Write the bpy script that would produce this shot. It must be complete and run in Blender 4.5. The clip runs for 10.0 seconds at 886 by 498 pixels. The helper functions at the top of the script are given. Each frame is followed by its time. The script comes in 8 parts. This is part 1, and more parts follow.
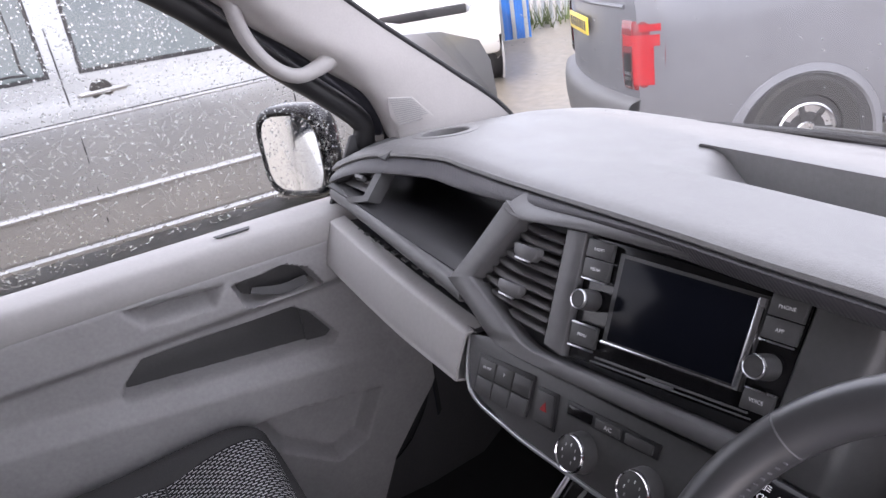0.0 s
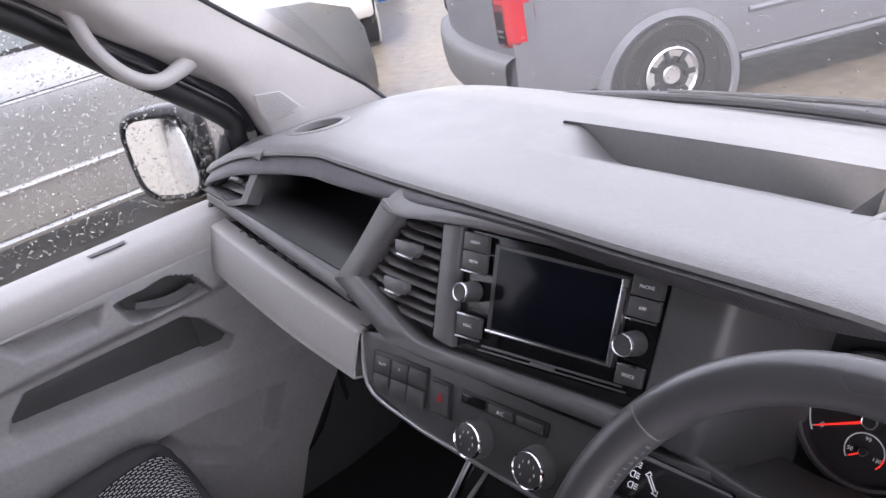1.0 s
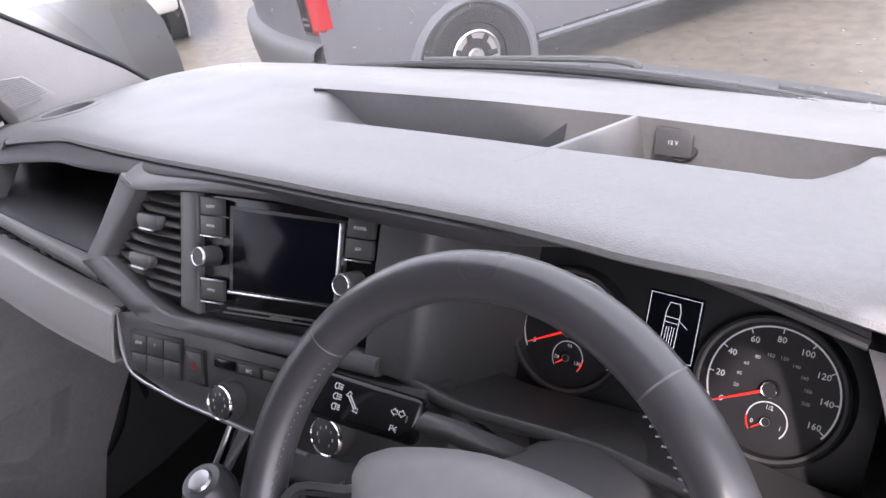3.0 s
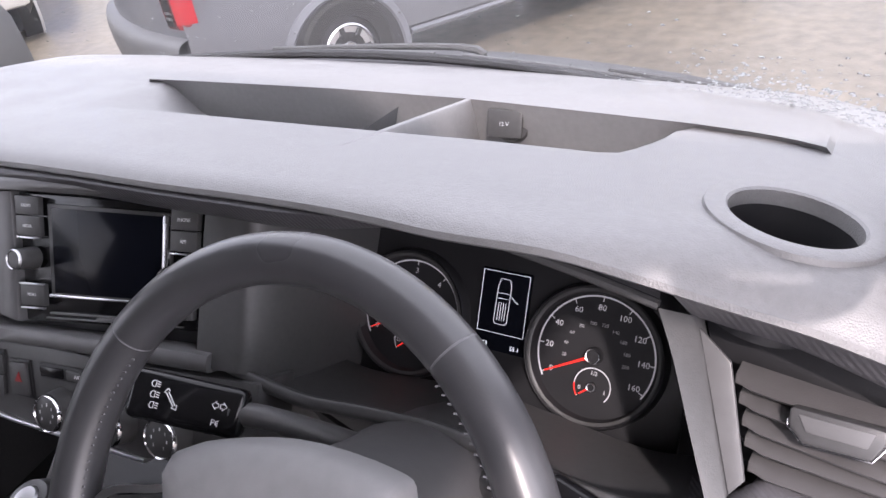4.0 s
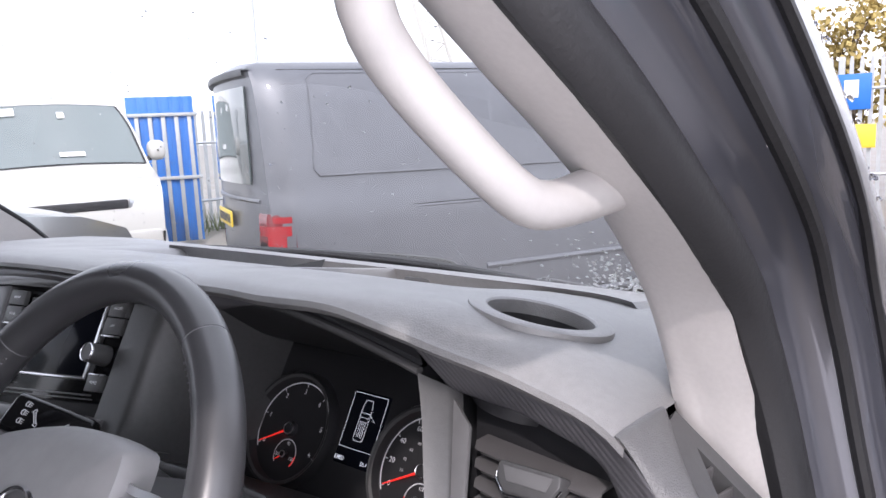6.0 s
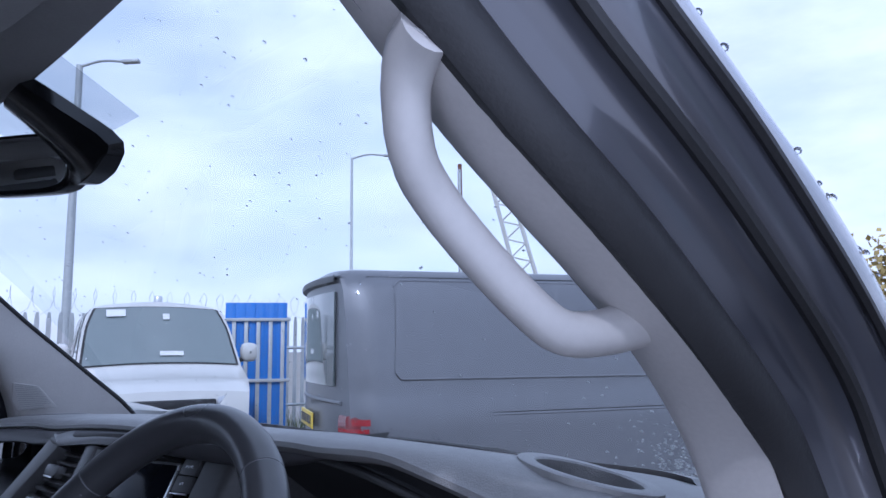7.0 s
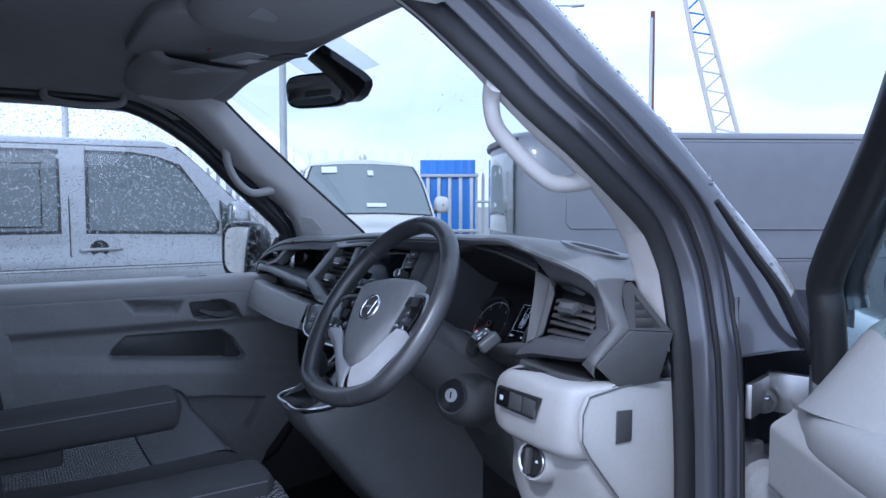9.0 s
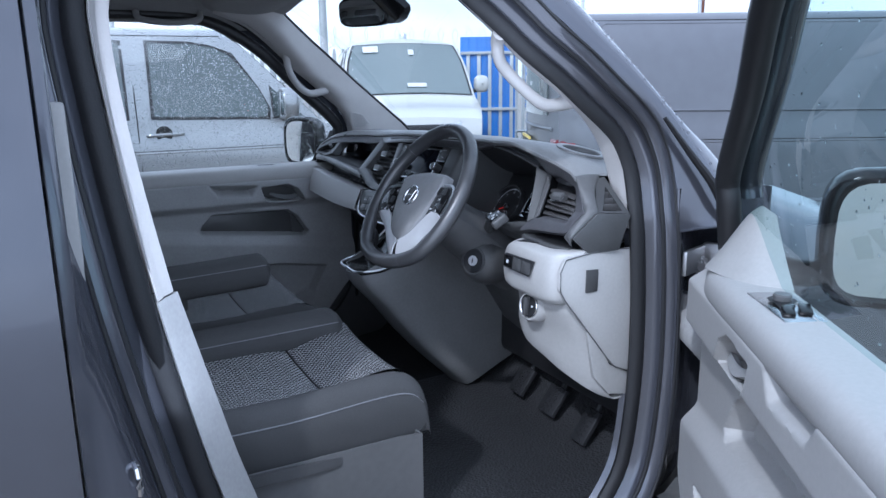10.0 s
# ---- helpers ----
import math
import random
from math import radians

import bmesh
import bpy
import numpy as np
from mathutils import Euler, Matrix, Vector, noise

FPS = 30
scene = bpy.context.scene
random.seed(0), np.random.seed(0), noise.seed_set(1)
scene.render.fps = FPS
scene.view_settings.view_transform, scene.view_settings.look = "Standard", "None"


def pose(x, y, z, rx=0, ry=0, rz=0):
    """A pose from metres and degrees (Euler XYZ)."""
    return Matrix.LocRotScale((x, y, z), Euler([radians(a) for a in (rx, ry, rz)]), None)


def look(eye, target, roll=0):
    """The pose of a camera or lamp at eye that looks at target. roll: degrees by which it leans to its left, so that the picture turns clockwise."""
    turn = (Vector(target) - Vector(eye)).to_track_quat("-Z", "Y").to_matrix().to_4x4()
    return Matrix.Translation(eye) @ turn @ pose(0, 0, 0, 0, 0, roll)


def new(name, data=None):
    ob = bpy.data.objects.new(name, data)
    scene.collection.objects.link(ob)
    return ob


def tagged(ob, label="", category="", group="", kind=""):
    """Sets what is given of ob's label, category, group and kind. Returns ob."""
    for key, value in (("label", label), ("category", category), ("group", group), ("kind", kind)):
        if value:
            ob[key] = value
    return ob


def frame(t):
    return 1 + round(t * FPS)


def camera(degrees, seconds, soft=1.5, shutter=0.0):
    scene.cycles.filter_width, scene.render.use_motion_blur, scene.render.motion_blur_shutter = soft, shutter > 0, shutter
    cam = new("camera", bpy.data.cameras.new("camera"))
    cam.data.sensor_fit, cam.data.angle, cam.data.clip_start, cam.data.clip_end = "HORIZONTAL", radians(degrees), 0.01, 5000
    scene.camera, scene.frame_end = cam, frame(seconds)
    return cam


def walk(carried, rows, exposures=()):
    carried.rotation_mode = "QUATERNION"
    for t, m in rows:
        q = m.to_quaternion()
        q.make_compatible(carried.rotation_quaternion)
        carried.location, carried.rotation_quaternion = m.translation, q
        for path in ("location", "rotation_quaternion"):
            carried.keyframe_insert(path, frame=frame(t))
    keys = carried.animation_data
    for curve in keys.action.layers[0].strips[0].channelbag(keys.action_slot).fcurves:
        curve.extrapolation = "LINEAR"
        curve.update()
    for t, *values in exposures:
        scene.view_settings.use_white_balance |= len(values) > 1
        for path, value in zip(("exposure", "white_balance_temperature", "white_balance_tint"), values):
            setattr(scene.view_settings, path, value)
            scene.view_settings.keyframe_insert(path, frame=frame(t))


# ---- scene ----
cam = camera(62.0, 10.0)
PATH = [
    (0, (0.468, -0.47, 1.716), (-1.187, 0.331, 0.929), -9.1),
    (0.5, (0.456, -0.453, 1.755), (-1.075, 0.473, 0.861), -11.7),
    (1, (0.477, -0.442, 1.754), (-1.0, 0.542, 0.832), -12.1),
    (1.5, (0.499, -0.43, 1.748), (-0.939, 0.597, 0.812), -12.2),
    (2, (0.529, -0.423, 1.738), (-0.848, 0.669, 0.783), -12.1),
    (3.5, (0.608, -0.382, 1.7), (-0.45, 0.96, 0.66), -10.0),
    (4, (0.629, -0.371, 1.693), (-0.306, 1.04, 0.629), -8.9),
    (4.5, (0.651, -0.368, 1.684), (-0.178, 1.093, 0.598), -7.7),
    (5, (0.704, -0.365, 1.66), (-0.075, 1.121, 0.571), -5.7),
    (5.5, (0.79, -0.378, 1.622), (-0.118, 1.138, 0.685), -3.3),
    (6, (0.88, -0.397, 1.577), (-0.348, 1.148, 1.254), -2.4),
    (7.5, (0.983, -0.447, 1.52), (-0.439, 0.931, 1.801), 0.1),
    (8, (1.121, -0.565, 1.506), (-0.389, 0.731, 1.707), 0.5),
    (8.5, (1.288, -0.672, 1.509), (-0.332, 0.499, 1.574), 0.3),
    (9, (1.507, -0.761, 1.515), (-0.206, 0.262, 1.385), -0.0),
    (9.5, (1.682, -0.833, 1.54), (-0.057, 0.104, 1.226), -0.4),
    (10, (1.865, -0.925, 1.598), (0.138, -0.027, 1.137), -0.7),
]
EXPOSURES = [(0.0, 2.1, 6450, 24), (2.0, 2.25, 6450, 24), (5.0, 1.95, 6500, 25), (5.5, 1.86, 6500, 26), (6.0, 1.55, 6300, 20), (6.25, 1.3, 5900, 18), (7.2, 0.36, 4950, 20), (9.0, 0.74, 4950, 15), (10.0, 1.0, 5150, 11)]
walk(cam, [(t, look(e, a, r)) for t, e, a, r in PATH], EXPOSURES)

# ---- world and sun ----
SUN = Vector((0.437, -0.601, 0.669)).normalized()      # towards the sun
world = bpy.data.worlds.new("sky")
scene.world = world
world.use_nodes = True
wn, wl = world.node_tree.nodes, world.node_tree.links
wn.clear()
w_out, w_bg = wn.new("ShaderNodeOutputWorld"), wn.new("ShaderNodeBackground")
w_sky = wn.new("ShaderNodeTexSky")
w_sky.sky_type, w_sky.sun_disc = "NISHITA", False
w_sky.sun_elevation = math.asin(SUN.z)
w_sky.sun_rotation = math.atan2(SUN.x, SUN.y)
w_sky.air_density, w_sky.dust_density = 1.2, 2.0
w_co, w_map = wn.new("ShaderNodeTexCoord"), wn.new("ShaderNodeMapping")
w_map.inputs["Scale"].default_value = (1.6, 1.6, 4.2)
w_noise, w_ramp, w_mix = wn.new("ShaderNodeTexNoise"), wn.new("ShaderNodeValToRGB"), wn.new("ShaderNodeMixRGB")
w_noise.inputs["Scale"].default_value, w_noise.inputs["Detail"].default_value = 1.7, 7
w_noise.inputs["Roughness"].default_value = 0.55
w_ramp.color_ramp.elements[0].position, w_ramp.color_ramp.elements[1].position = 0.30, 0.62
w_ramp.color_ramp.elements[0].color, w_ramp.color_ramp.elements[1].color = (0.62, 0.62, 0.62, 1), (1, 1, 1, 1)
w_n2, w_r2 = wn.new("ShaderNodeTexNoise"), wn.new("ShaderNodeValToRGB")
w_n2.inputs["Scale"].default_value, w_n2.inputs["Detail"].default_value = 2.6, 6
w_r2.color_ramp.elements[0].position, w_r2.color_ramp.elements[1].position = 0.35, 0.68
w_r2.color_ramp.elements[0].color, w_r2.color_ramp.elements[1].color = (5.0, 5.25, 5.6, 1), (7.1, 7.2, 7.5, 1)
wl.new(w_co.outputs["Generated"], w_map.inputs["Vector"])
wl.new(w_map.outputs["Vector"], w_noise.inputs["Vector"])
wl.new(w_map.outputs["Vector"], w_n2.inputs["Vector"])
wl.new(w_noise.outputs["Fac"], w_ramp.inputs["Fac"])
wl.new(w_n2.outputs["Fac"], w_r2.inputs["Fac"])
wl.new(w_ramp.outputs["Color"], w_mix.inputs["Fac"])
wl.new(w_sky.outputs["Color"], w_mix.inputs["Color1"])
wl.new(w_r2.outputs["Color"], w_mix.inputs["Color2"])
wl.new(w_mix.outputs["Color"], w_bg.inputs["Color"])
w_bg.inputs["Strength"].default_value = 0.125
wl.new(w_bg.outputs["Background"], w_out.inputs["Surface"])
sun = new("sun", bpy.data.lights.new("sun", "SUN"))
sun.data.energy, sun.data.angle, sun.data.color = 1.05, radians(2.0), (1.0, 0.95, 0.88)
sun.matrix_world = look(SUN * 30, (0, 0, 0))
# daylight of the bright sky through the open driver's door
day = new("door_daylight", bpy.data.lights.new("door_daylight", "AREA"))
day.data.shape, day.data.size, day.data.size_y = "RECTANGLE", 0.72, 0.62
day.data.energy, day.data.color = 1.0, (0.97, 0.98, 1.0)
day.matrix_world = look((0.81, -0.50, 1.42), (-0.6, -0.25, 1.15))


# ---- materials ----
def material(name, colour, rough=0.5, metal=0.0, var=0.12, grain=60.0, bump=0.0, bump_scale=400.0, coat=0.0,
             spec=0.5, dirt=0.0, voronoi=False):
    """A surface with variation at two scales and a fine relief, sized in metres."""
    m = bpy.data.materials.new(name)
    m.use_nodes = True
    n, l = m.node_tree.nodes, m.node_tree.links
    b = n["Principled BSDF"]
    co = n.new("ShaderNodeTexCoord")
    big, small = n.new("ShaderNodeTexNoise"), n.new("ShaderNodeTexNoise")
    big.inputs["Scale"].default_value, big.inputs["Detail"].default_value = max(grain / 12, 0.3), 4
    small.inputs["Scale"].default_value, small.inputs["Detail"].default_value = grain, 3
    add, rng = n.new("ShaderNodeMath"), n.new("ShaderNodeMapRange")
    add.operation = "ADD"
    rng.inputs["From Min"].default_value, rng.inputs["From Max"].default_value = 0.6, 1.4
    rng.inputs["To Min"].default_value, rng.inputs["To Max"].default_value = 1 - var, 1 + var
    mul = n.new("ShaderNodeVectorMath")
    mul.operation = "SCALE"
    mul.inputs[0].default_value = colour
    for node in (big, small):
        l.new(co.outputs["Object"], node.inputs["Vector"])
    l.new(big.outputs["Fac"], add.inputs[0])
    l.new(small.outputs["Fac"], add.inputs[1])
    l.new(add.outputs[0], rng.inputs["Value"])
    l.new(rng.outputs["Result"], mul.inputs["Scale"])
    l.new(mul.outputs["Vector"], b.inputs["Base Color"])
    rr = n.new("ShaderNodeMapRange")
    rr.inputs["To Min"].default_value, rr.inputs["To Max"].default_value = max(0.02, rough - 0.07), min(1, rough + 0.07)
    rr.inputs["From Min"].default_value, rr.inputs["From Max"].default_value = 0.3, 0.7
    l.new(big.outputs["Fac"], rr.inputs["Value"])
    l.new(rr.outputs["Result"], b.inputs["Roughness"])
    b.inputs["Metallic"].default_value = metal
    b.inputs["Specular IOR Level"].default_value = spec
    b.inputs["Coat Weight"].default_value = coat
    b.inputs["Coat Roughness"].default_value = 0.06
    if bump:
        bm_, tx = n.new("ShaderNodeBump"), n.new("ShaderNodeTexVoronoi" if voronoi else "ShaderNodeTexNoise")
        tx.inputs["Scale"].default_value = bump_scale
        bm_.inputs["Strength"].default_value, bm_.inputs["Distance"].default_value = bump, 0.002
        l.new(co.outputs["Object"], tx.inputs["Vector"])
        l.new(tx.outputs["Distance" if voronoi else "Fac"], bm_.inputs["Height"])
        l.new(bm_.outputs["Normal"], b.inputs["Normal"])
    return m


def glow(name, colour, strength):
    m = material(name, colour, 0.4)
    b = m.node_tree.nodes["Principled BSDF"]
    b.inputs["Emission Color"].default_value = (*colour, 1)
    b.inputs["Emission Strength"].default_value = strength
    return m


def glass(name, tint=(1, 1, 1), gloss=1.0):
    """Thin clear pane: it lets light straight through and mirrors by the angle."""
    m = bpy.data.materials.new(name)
    m.use_nodes = True
    n, l = m.node_tree.nodes, m.node_tree.links
    n.clear()
    out, mix = n.new("ShaderNodeOutputMaterial"), n.new("ShaderNodeMixShader")
    tr, gl, fr, mu = n.new("ShaderNodeBsdfTransparent"), n.new("ShaderNodeBsdfGlossy"), n.new("ShaderNodeLayerWeight"), n.new("ShaderNodeMath")
    pw, ad = n.new("ShaderNodeMath"), n.new("ShaderNodeMath")
    pw.operation, ad.operation = "POWER", "MULTIPLY_ADD"
    pw.inputs[1].default_value = 5.0
    ad.inputs[1].default_value, ad.inputs[2].default_value = 0.9, 0.07
    tr.inputs["Color"].default_value = (*tint, 1)
    gl.inputs["Roughness"].default_value = 0.02
    fr.inputs["Blend"].default_value = 0.5
    mu.operation = "MULTIPLY"
    mu.inputs[1].default_value = gloss
    l.new(fr.outputs["Facing"], pw.inputs[0])
    l.new(pw.outputs[0], ad.inputs[0])
    l.new(ad.outputs[0], mu.inputs[0])
    l.new(mu.outputs[0], mix.inputs["Fac"])
    l.new(tr.outputs[0], mix.inputs[1])
    l.new(gl.outputs[0], mix.inputs[2])
    l.new(mix.outputs[0], out.inputs["Surface"])
    return m


def weave(name, dark, light, scale, rough=0.9):
    """Coarse woven seat cloth: short light dashes over a dark ground, with relief."""
    m = material(name, dark, rough)
    n, l = m.node_tree.nodes, m.node_tree.links
    b = n["Principled BSDF"]
    co, br = n.new("ShaderNodeTexCoord"), n.new("ShaderNodeTexBrick")
    br.inputs["Scale"].default_value = scale
    br.inputs["Color1"].default_value, br.inputs["Color2"].default_value = (*light, 1), (*[0.7 * c for c in light], 1)
    br.inputs["Mortar"].default_value = (*dark, 1)
    br.inputs["Mortar Size"].default_value, br.inputs["Mortar Smooth"].default_value = 0.085, 0.15
    br.inputs["Brick Width"].default_value, br.inputs["Row Height"].default_value = 0.5, 0.25
    mp = n.new("ShaderNodeMapping")
    mp.inputs["Rotation"].default_value = (0, 0, radians(90))
    l.new(co.outputs["Object"], mp.inputs["Vector"])
    l.new(mp.outputs["Vector"], br.inputs["Vector"])
    l.new(br.outputs["Color"], b.inputs["Base Color"])
    bp = n.new("ShaderNodeBump")
    bp.inputs["Strength"].default_value, bp.inputs["Distance"].default_value = 0.6, 0.0015
    bp.invert = True
    l.new(br.outputs["Fac"], bp.inputs["Height"])
    l.new(bp.outputs["Normal"], b.inputs["Normal"])
    return m


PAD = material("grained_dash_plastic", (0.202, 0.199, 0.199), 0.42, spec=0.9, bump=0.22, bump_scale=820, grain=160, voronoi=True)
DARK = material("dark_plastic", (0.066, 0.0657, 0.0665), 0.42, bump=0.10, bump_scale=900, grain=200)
BLACK = material("black_plastic", (0.020, 0.020, 0.022), 0.45, bump=0.06, bump_scale=700)
GLOSS = material("gloss_black", (0.008, 0.008, 0.009), 0.16, var=0.05, spec=0.32)
SCREEN = material("screen_glass", (0.006, 0.007, 0.011), 0.16, var=0.05, spec=0.09)
TRIM = material("textured_trim_plastic", (0.120, 0.119, 0.1205), 0.36, bump=0.06, bump_scale=800)
RIBBED = material("ribbed_trim_plastic", (0.080, 0.078, 0.084), 0.44, spec=0.5)
_n, _l = RIBBED.node_tree.nodes, RIBBED.node_tree.links
_wv, _bp, _co = _n.new("ShaderNodeTexWave"), _n.new("ShaderNodeBump"), _n.new("ShaderNodeTexCoord")
_wv.inputs["Scale"].default_value, _wv.inputs["Distortion"].default_value, _wv.inputs["Detail"].default_value = 130, 1.2, 1.0
_wv.inputs["Detail Scale"].default_value = 3.0
_wv.bands_direction = "DIAGONAL"
_bp.inputs["Strength"].default_value, _bp.inputs["Distance"].default_value = 0.30, 0.001
_l.new(_co.outputs["Object"], _wv.inputs["Vector"])
_l.new(_wv.outputs["Fac"], _bp.inputs["Height"])
_l.new(_bp.outputs["Normal"], _n["Principled BSDF"].inputs["Normal"])
GREY = material("grey_door_plastic", (0.35, 0.345, 0.343), 0.5, bump=0.10, bump_scale=700, grain=150)
CONSOLE = material("console_plastic", (0.16, 0.159, 0.159), 0.5, bump=0.10, bump_scale=700, grain=150)
BEIGE = material("light_grey_plastic", (0.42, 0.409, 0.398), 0.5, var=0.06, bump=0.10, bump_scale=700, grain=150)
LINER = material("light_grey_cloth", (0.48, 0.460, 0.448), 0.85, var=0.06, bump=0.28, bump_scale=2400, grain=300)
HANDLE = material("pale_handle_plastic", (0.42, 0.405, 0.397), 0.5, var=0.05, bump=0.05, bump_scale=900, grain=150)
ROOFCLOTH = material("roof_cloth", (0.29, 0.285, 0.283), 0.95, var=0.08, bump=0.4, bump_scale=1100, grain=300)
LEATHER = material("wheel_leather", (0.046, 0.046, 0.049), 0.34, spec=0.75, bump=0.015, bump_scale=650, voronoi=True)
STITCH = material("stitching", (0.16, 0.16, 0.17), 0.7)
CHROME = material("chrome", (0.75, 0.75, 0.77), 0.12, 1.0, var=0.03)
SATIN = material("satin_silver", (0.62, 0.62, 0.64), 0.3, 1.0, var=0.04)
STEEL = material("bare_steel", (0.45, 0.45, 0.46), 0.32, 0.9)
SLAT = material("vent_slat_plastic", (0.085, 0.081, 0.081), 0.4, bump=0.1, bump_scale=900)
WHITE = glow("white_marking", (0.55, 0.56, 0.58), 0.06)
DIM = material("grey_marking", (0.35, 0.35, 0.36), 0.6)
RED = glow("red_marking", (0.75, 0.03, 0.02), 0.25)
HAZARD = material("dull_red_marking", (0.30, 0.012, 0.014), 0.5)
LCD = glow("display_line", (0.7, 0.75, 0.82), 0.35)
RUBBER = material("black_rubber", (0.016, 0.016, 0.018), 0.6, bump=0.2, bump_scale=300)
MAT = material("rubber_floor_mat", (0.036, 0.036, 0.038), 0.34, bump=1.0, bump_scale=150, voronoi=True)
CARPET = material("black_carpet", (0.02, 0.02, 0.021), 0.95, bump=0.6, bump_scale=500)
SEATCLOTH = material("plain_seat_cloth", (0.056, 0.0555, 0.0565), 0.92, var=0.15, bump=0.5, bump_scale=1300, grain=400)
SEATBASE = material("seat_base_plastic", (0.105, 0.104, 0.105), 0.5, bump=0.1, bump_scale=700)
SEATWEAVE = weave("woven_seat_cloth", (0.014, 0.014, 0.015), (0.62, 0.62, 0.63), 40)
PAINT = material("grey_van_paint", (0.094, 0.097, 0.116), 0.20, 0.45, var=0.05, grain=20, coat=0.9)
GREYPAINT = material("pale_grey_paint", (0.150, 0.155, 0.172), 0.46, 0.4, var=0.08, grain=8, coat=0.35)
SILVER = material("silver_paint", (0.355, 0.362, 0.366), 0.28, 0.7, var=0.06, grain=8, coat=0.8)
WHITEPAINT = material("white_paint", (0.56, 0.55, 0.525), 0.35, var=0.05, grain=8, coat=0.6)
TYRE = material("tyre_rubber", (0.018, 0.018, 0.018), 0.8, bump=0.4, bump_scale=120)
DARKGLASS = material("tinted_glass", (0.055, 0.073, 0.073), 0.04, var=0.05, coat=1.0, spec=0.8)
SCREENGLASS = material("van_windscreen_glass", (0.15, 0.18, 0.178), 0.04, var=0.08, coat=1.0, spec=0.8)
CLEAR = glass("clear_glass", (0.96, 0.985, 0.975))
WSCREEN = glass("windscreen_glass", (0.95, 0.985, 0.975))
FILM = glass("grey_film", (0.70, 0.72, 0.73), 0.3)
TEAL = glass("green_tinted_glass", (0.70, 0.84, 0.84))
MIRROR = material("mirror", (0.86, 0.88, 0.88), 0.02, 1.0, var=0.01)
LAMP = material("red_lamp_lens", (0.16, 0.004, 0.008), 0.12, var=0.1, coat=0.8)
LAMPLIT = material("bright_red_lens", (0.34, 0.008, 0.014), 0.15, var=0.1, coat=0.8)
PLATE = material("yellow_plate", (0.75, 0.55, 0.05), 0.4)
GROUND = material("wet_gravel_yard", (0.155, 0.132, 0.102), 0.42, var=0.45, grain=9, bump=0.8, bump_scale=55)
BLUE = material("blue_sheet_steel", (0.02, 0.16, 0.55), 0.45, var=0.1, grain=10)
GALV = material("galvanised_steel", (0.45, 0.47, 0.48), 0.5, 0.4, grain=10)
LEAF = material("yellow_leaves", (0.42, 0.33, 0.12), 0.8, var=0.4, grain=4)
GRASS = material("grass_blades", (0.09, 0.12, 0.03), 0.8, var=0.4, grain=6)
BARK = material("bark", (0.10, 0.08, 0.06), 0.9, var=0.3)
RUST = material("rusty_steel", (0.16, 0.06, 0.035), 0.8, var=0.3, grain=10)
BRICK = material("far_wall", (0.28, 0.25, 0.22), 0.9, var=0.2, grain=3)
WATER = material("water_drop", (0.9, 0.92, 0.93), 0.03, var=0.0)
_w = WATER.node_tree.nodes["Principled BSDF"]
_w.inputs["Transmission Weight"].default_value, _w.inputs["IOR"].default_value = 1.0, 1.33
BUMPER = material("grey_bumper", (0.085, 0.086, 0.09), 0.5, var=0.1, grain=10)
HUB = material("grained_hub_plastic", (0.225, 0.223, 0.226), 0.48, bump=0.08, bump_scale=900)
SHROUD = material("column_plastic", (0.085, 0.084, 0.0855), 0.46, bump=0.12, bump_scale=700)
LOCK = material("lock_metal", (0.62, 0.62, 0.64), 0.5, 0.4, var=0.05)
# the pad's plastic again, darkened: shade on the dashboard end put into colour
SHADED_PAD = material("shaded_pad_plastic", (0.105, 0.104, 0.105), 0.46, bump=0.24, bump_scale=820, grain=160, voronoi=True)
PAPER = material("white_paper", (0.7, 0.7, 0.7), 0.8)


# ---- mesh helpers ----
def part(name, bm, mat, parent=None, label="", smooth=True):
    """One mesh object out of a bmesh, under a thing or a part."""
    bmesh.ops.recalc_face_normals(bm, faces=bm.faces)
    me = bpy.data.meshes.new(name)
    bm.to_mesh(me)
    bm.free()
    me.materials.append(mat)
    if smooth:
        me.shade_smooth()
        me.set_sharp_from_angle(angle=radians(38))
    ob = new(name, me)
    ob.parent = parent
    if label:
        ob["label"] = label
    return ob


def thing(name, label, category, group="", kind="", at=(0, 0, 0)):
    ob = new(name)
    ob.location = at
    ob.empty_display_size = 0.05
    return tagged(ob, label, category, group, kind)


def bevelled(bm, width, segments=2, angle=30):
    if width > 0:
        edges = [e for e in bm.edges if len(e.link_faces) == 2 and e.calc_face_angle() > radians(angle)]
        bmesh.ops.bevel(bm, geom=edges, offset=width, segments=segments, affect="EDGES", profile=0.5, clamp_overlap=True)
    return bm


def slab(points, depth, bevel=0.0, segments=2):
    """A flat outline in space, given thickness along its normal (towards the side that sees it anticlockwise if depth > 0)."""
    bm = bmesh.new()
    pts = [Vector(p) for p in points]
    nrm = Vector((0, 0, 0))
    for a, b in zip(pts, pts[1:] + pts[:1]):
        nrm += a.cross(b)
    nrm.normalize()
    low = [bm.verts.new(p) for p in pts]
    high = [bm.verts.new(p + nrm * depth) for p in pts]
    bm.faces.new(low)
    bm.faces.new(high)
    k = len(pts)
    for i in range(k):
        bm.faces.new((low[i], low[(i + 1) % k], high[(i + 1) % k], high[i]))
    bmesh.ops.recalc_face_normals(bm, faces=bm.faces)
    return bevelled(bm, bevel, segments)


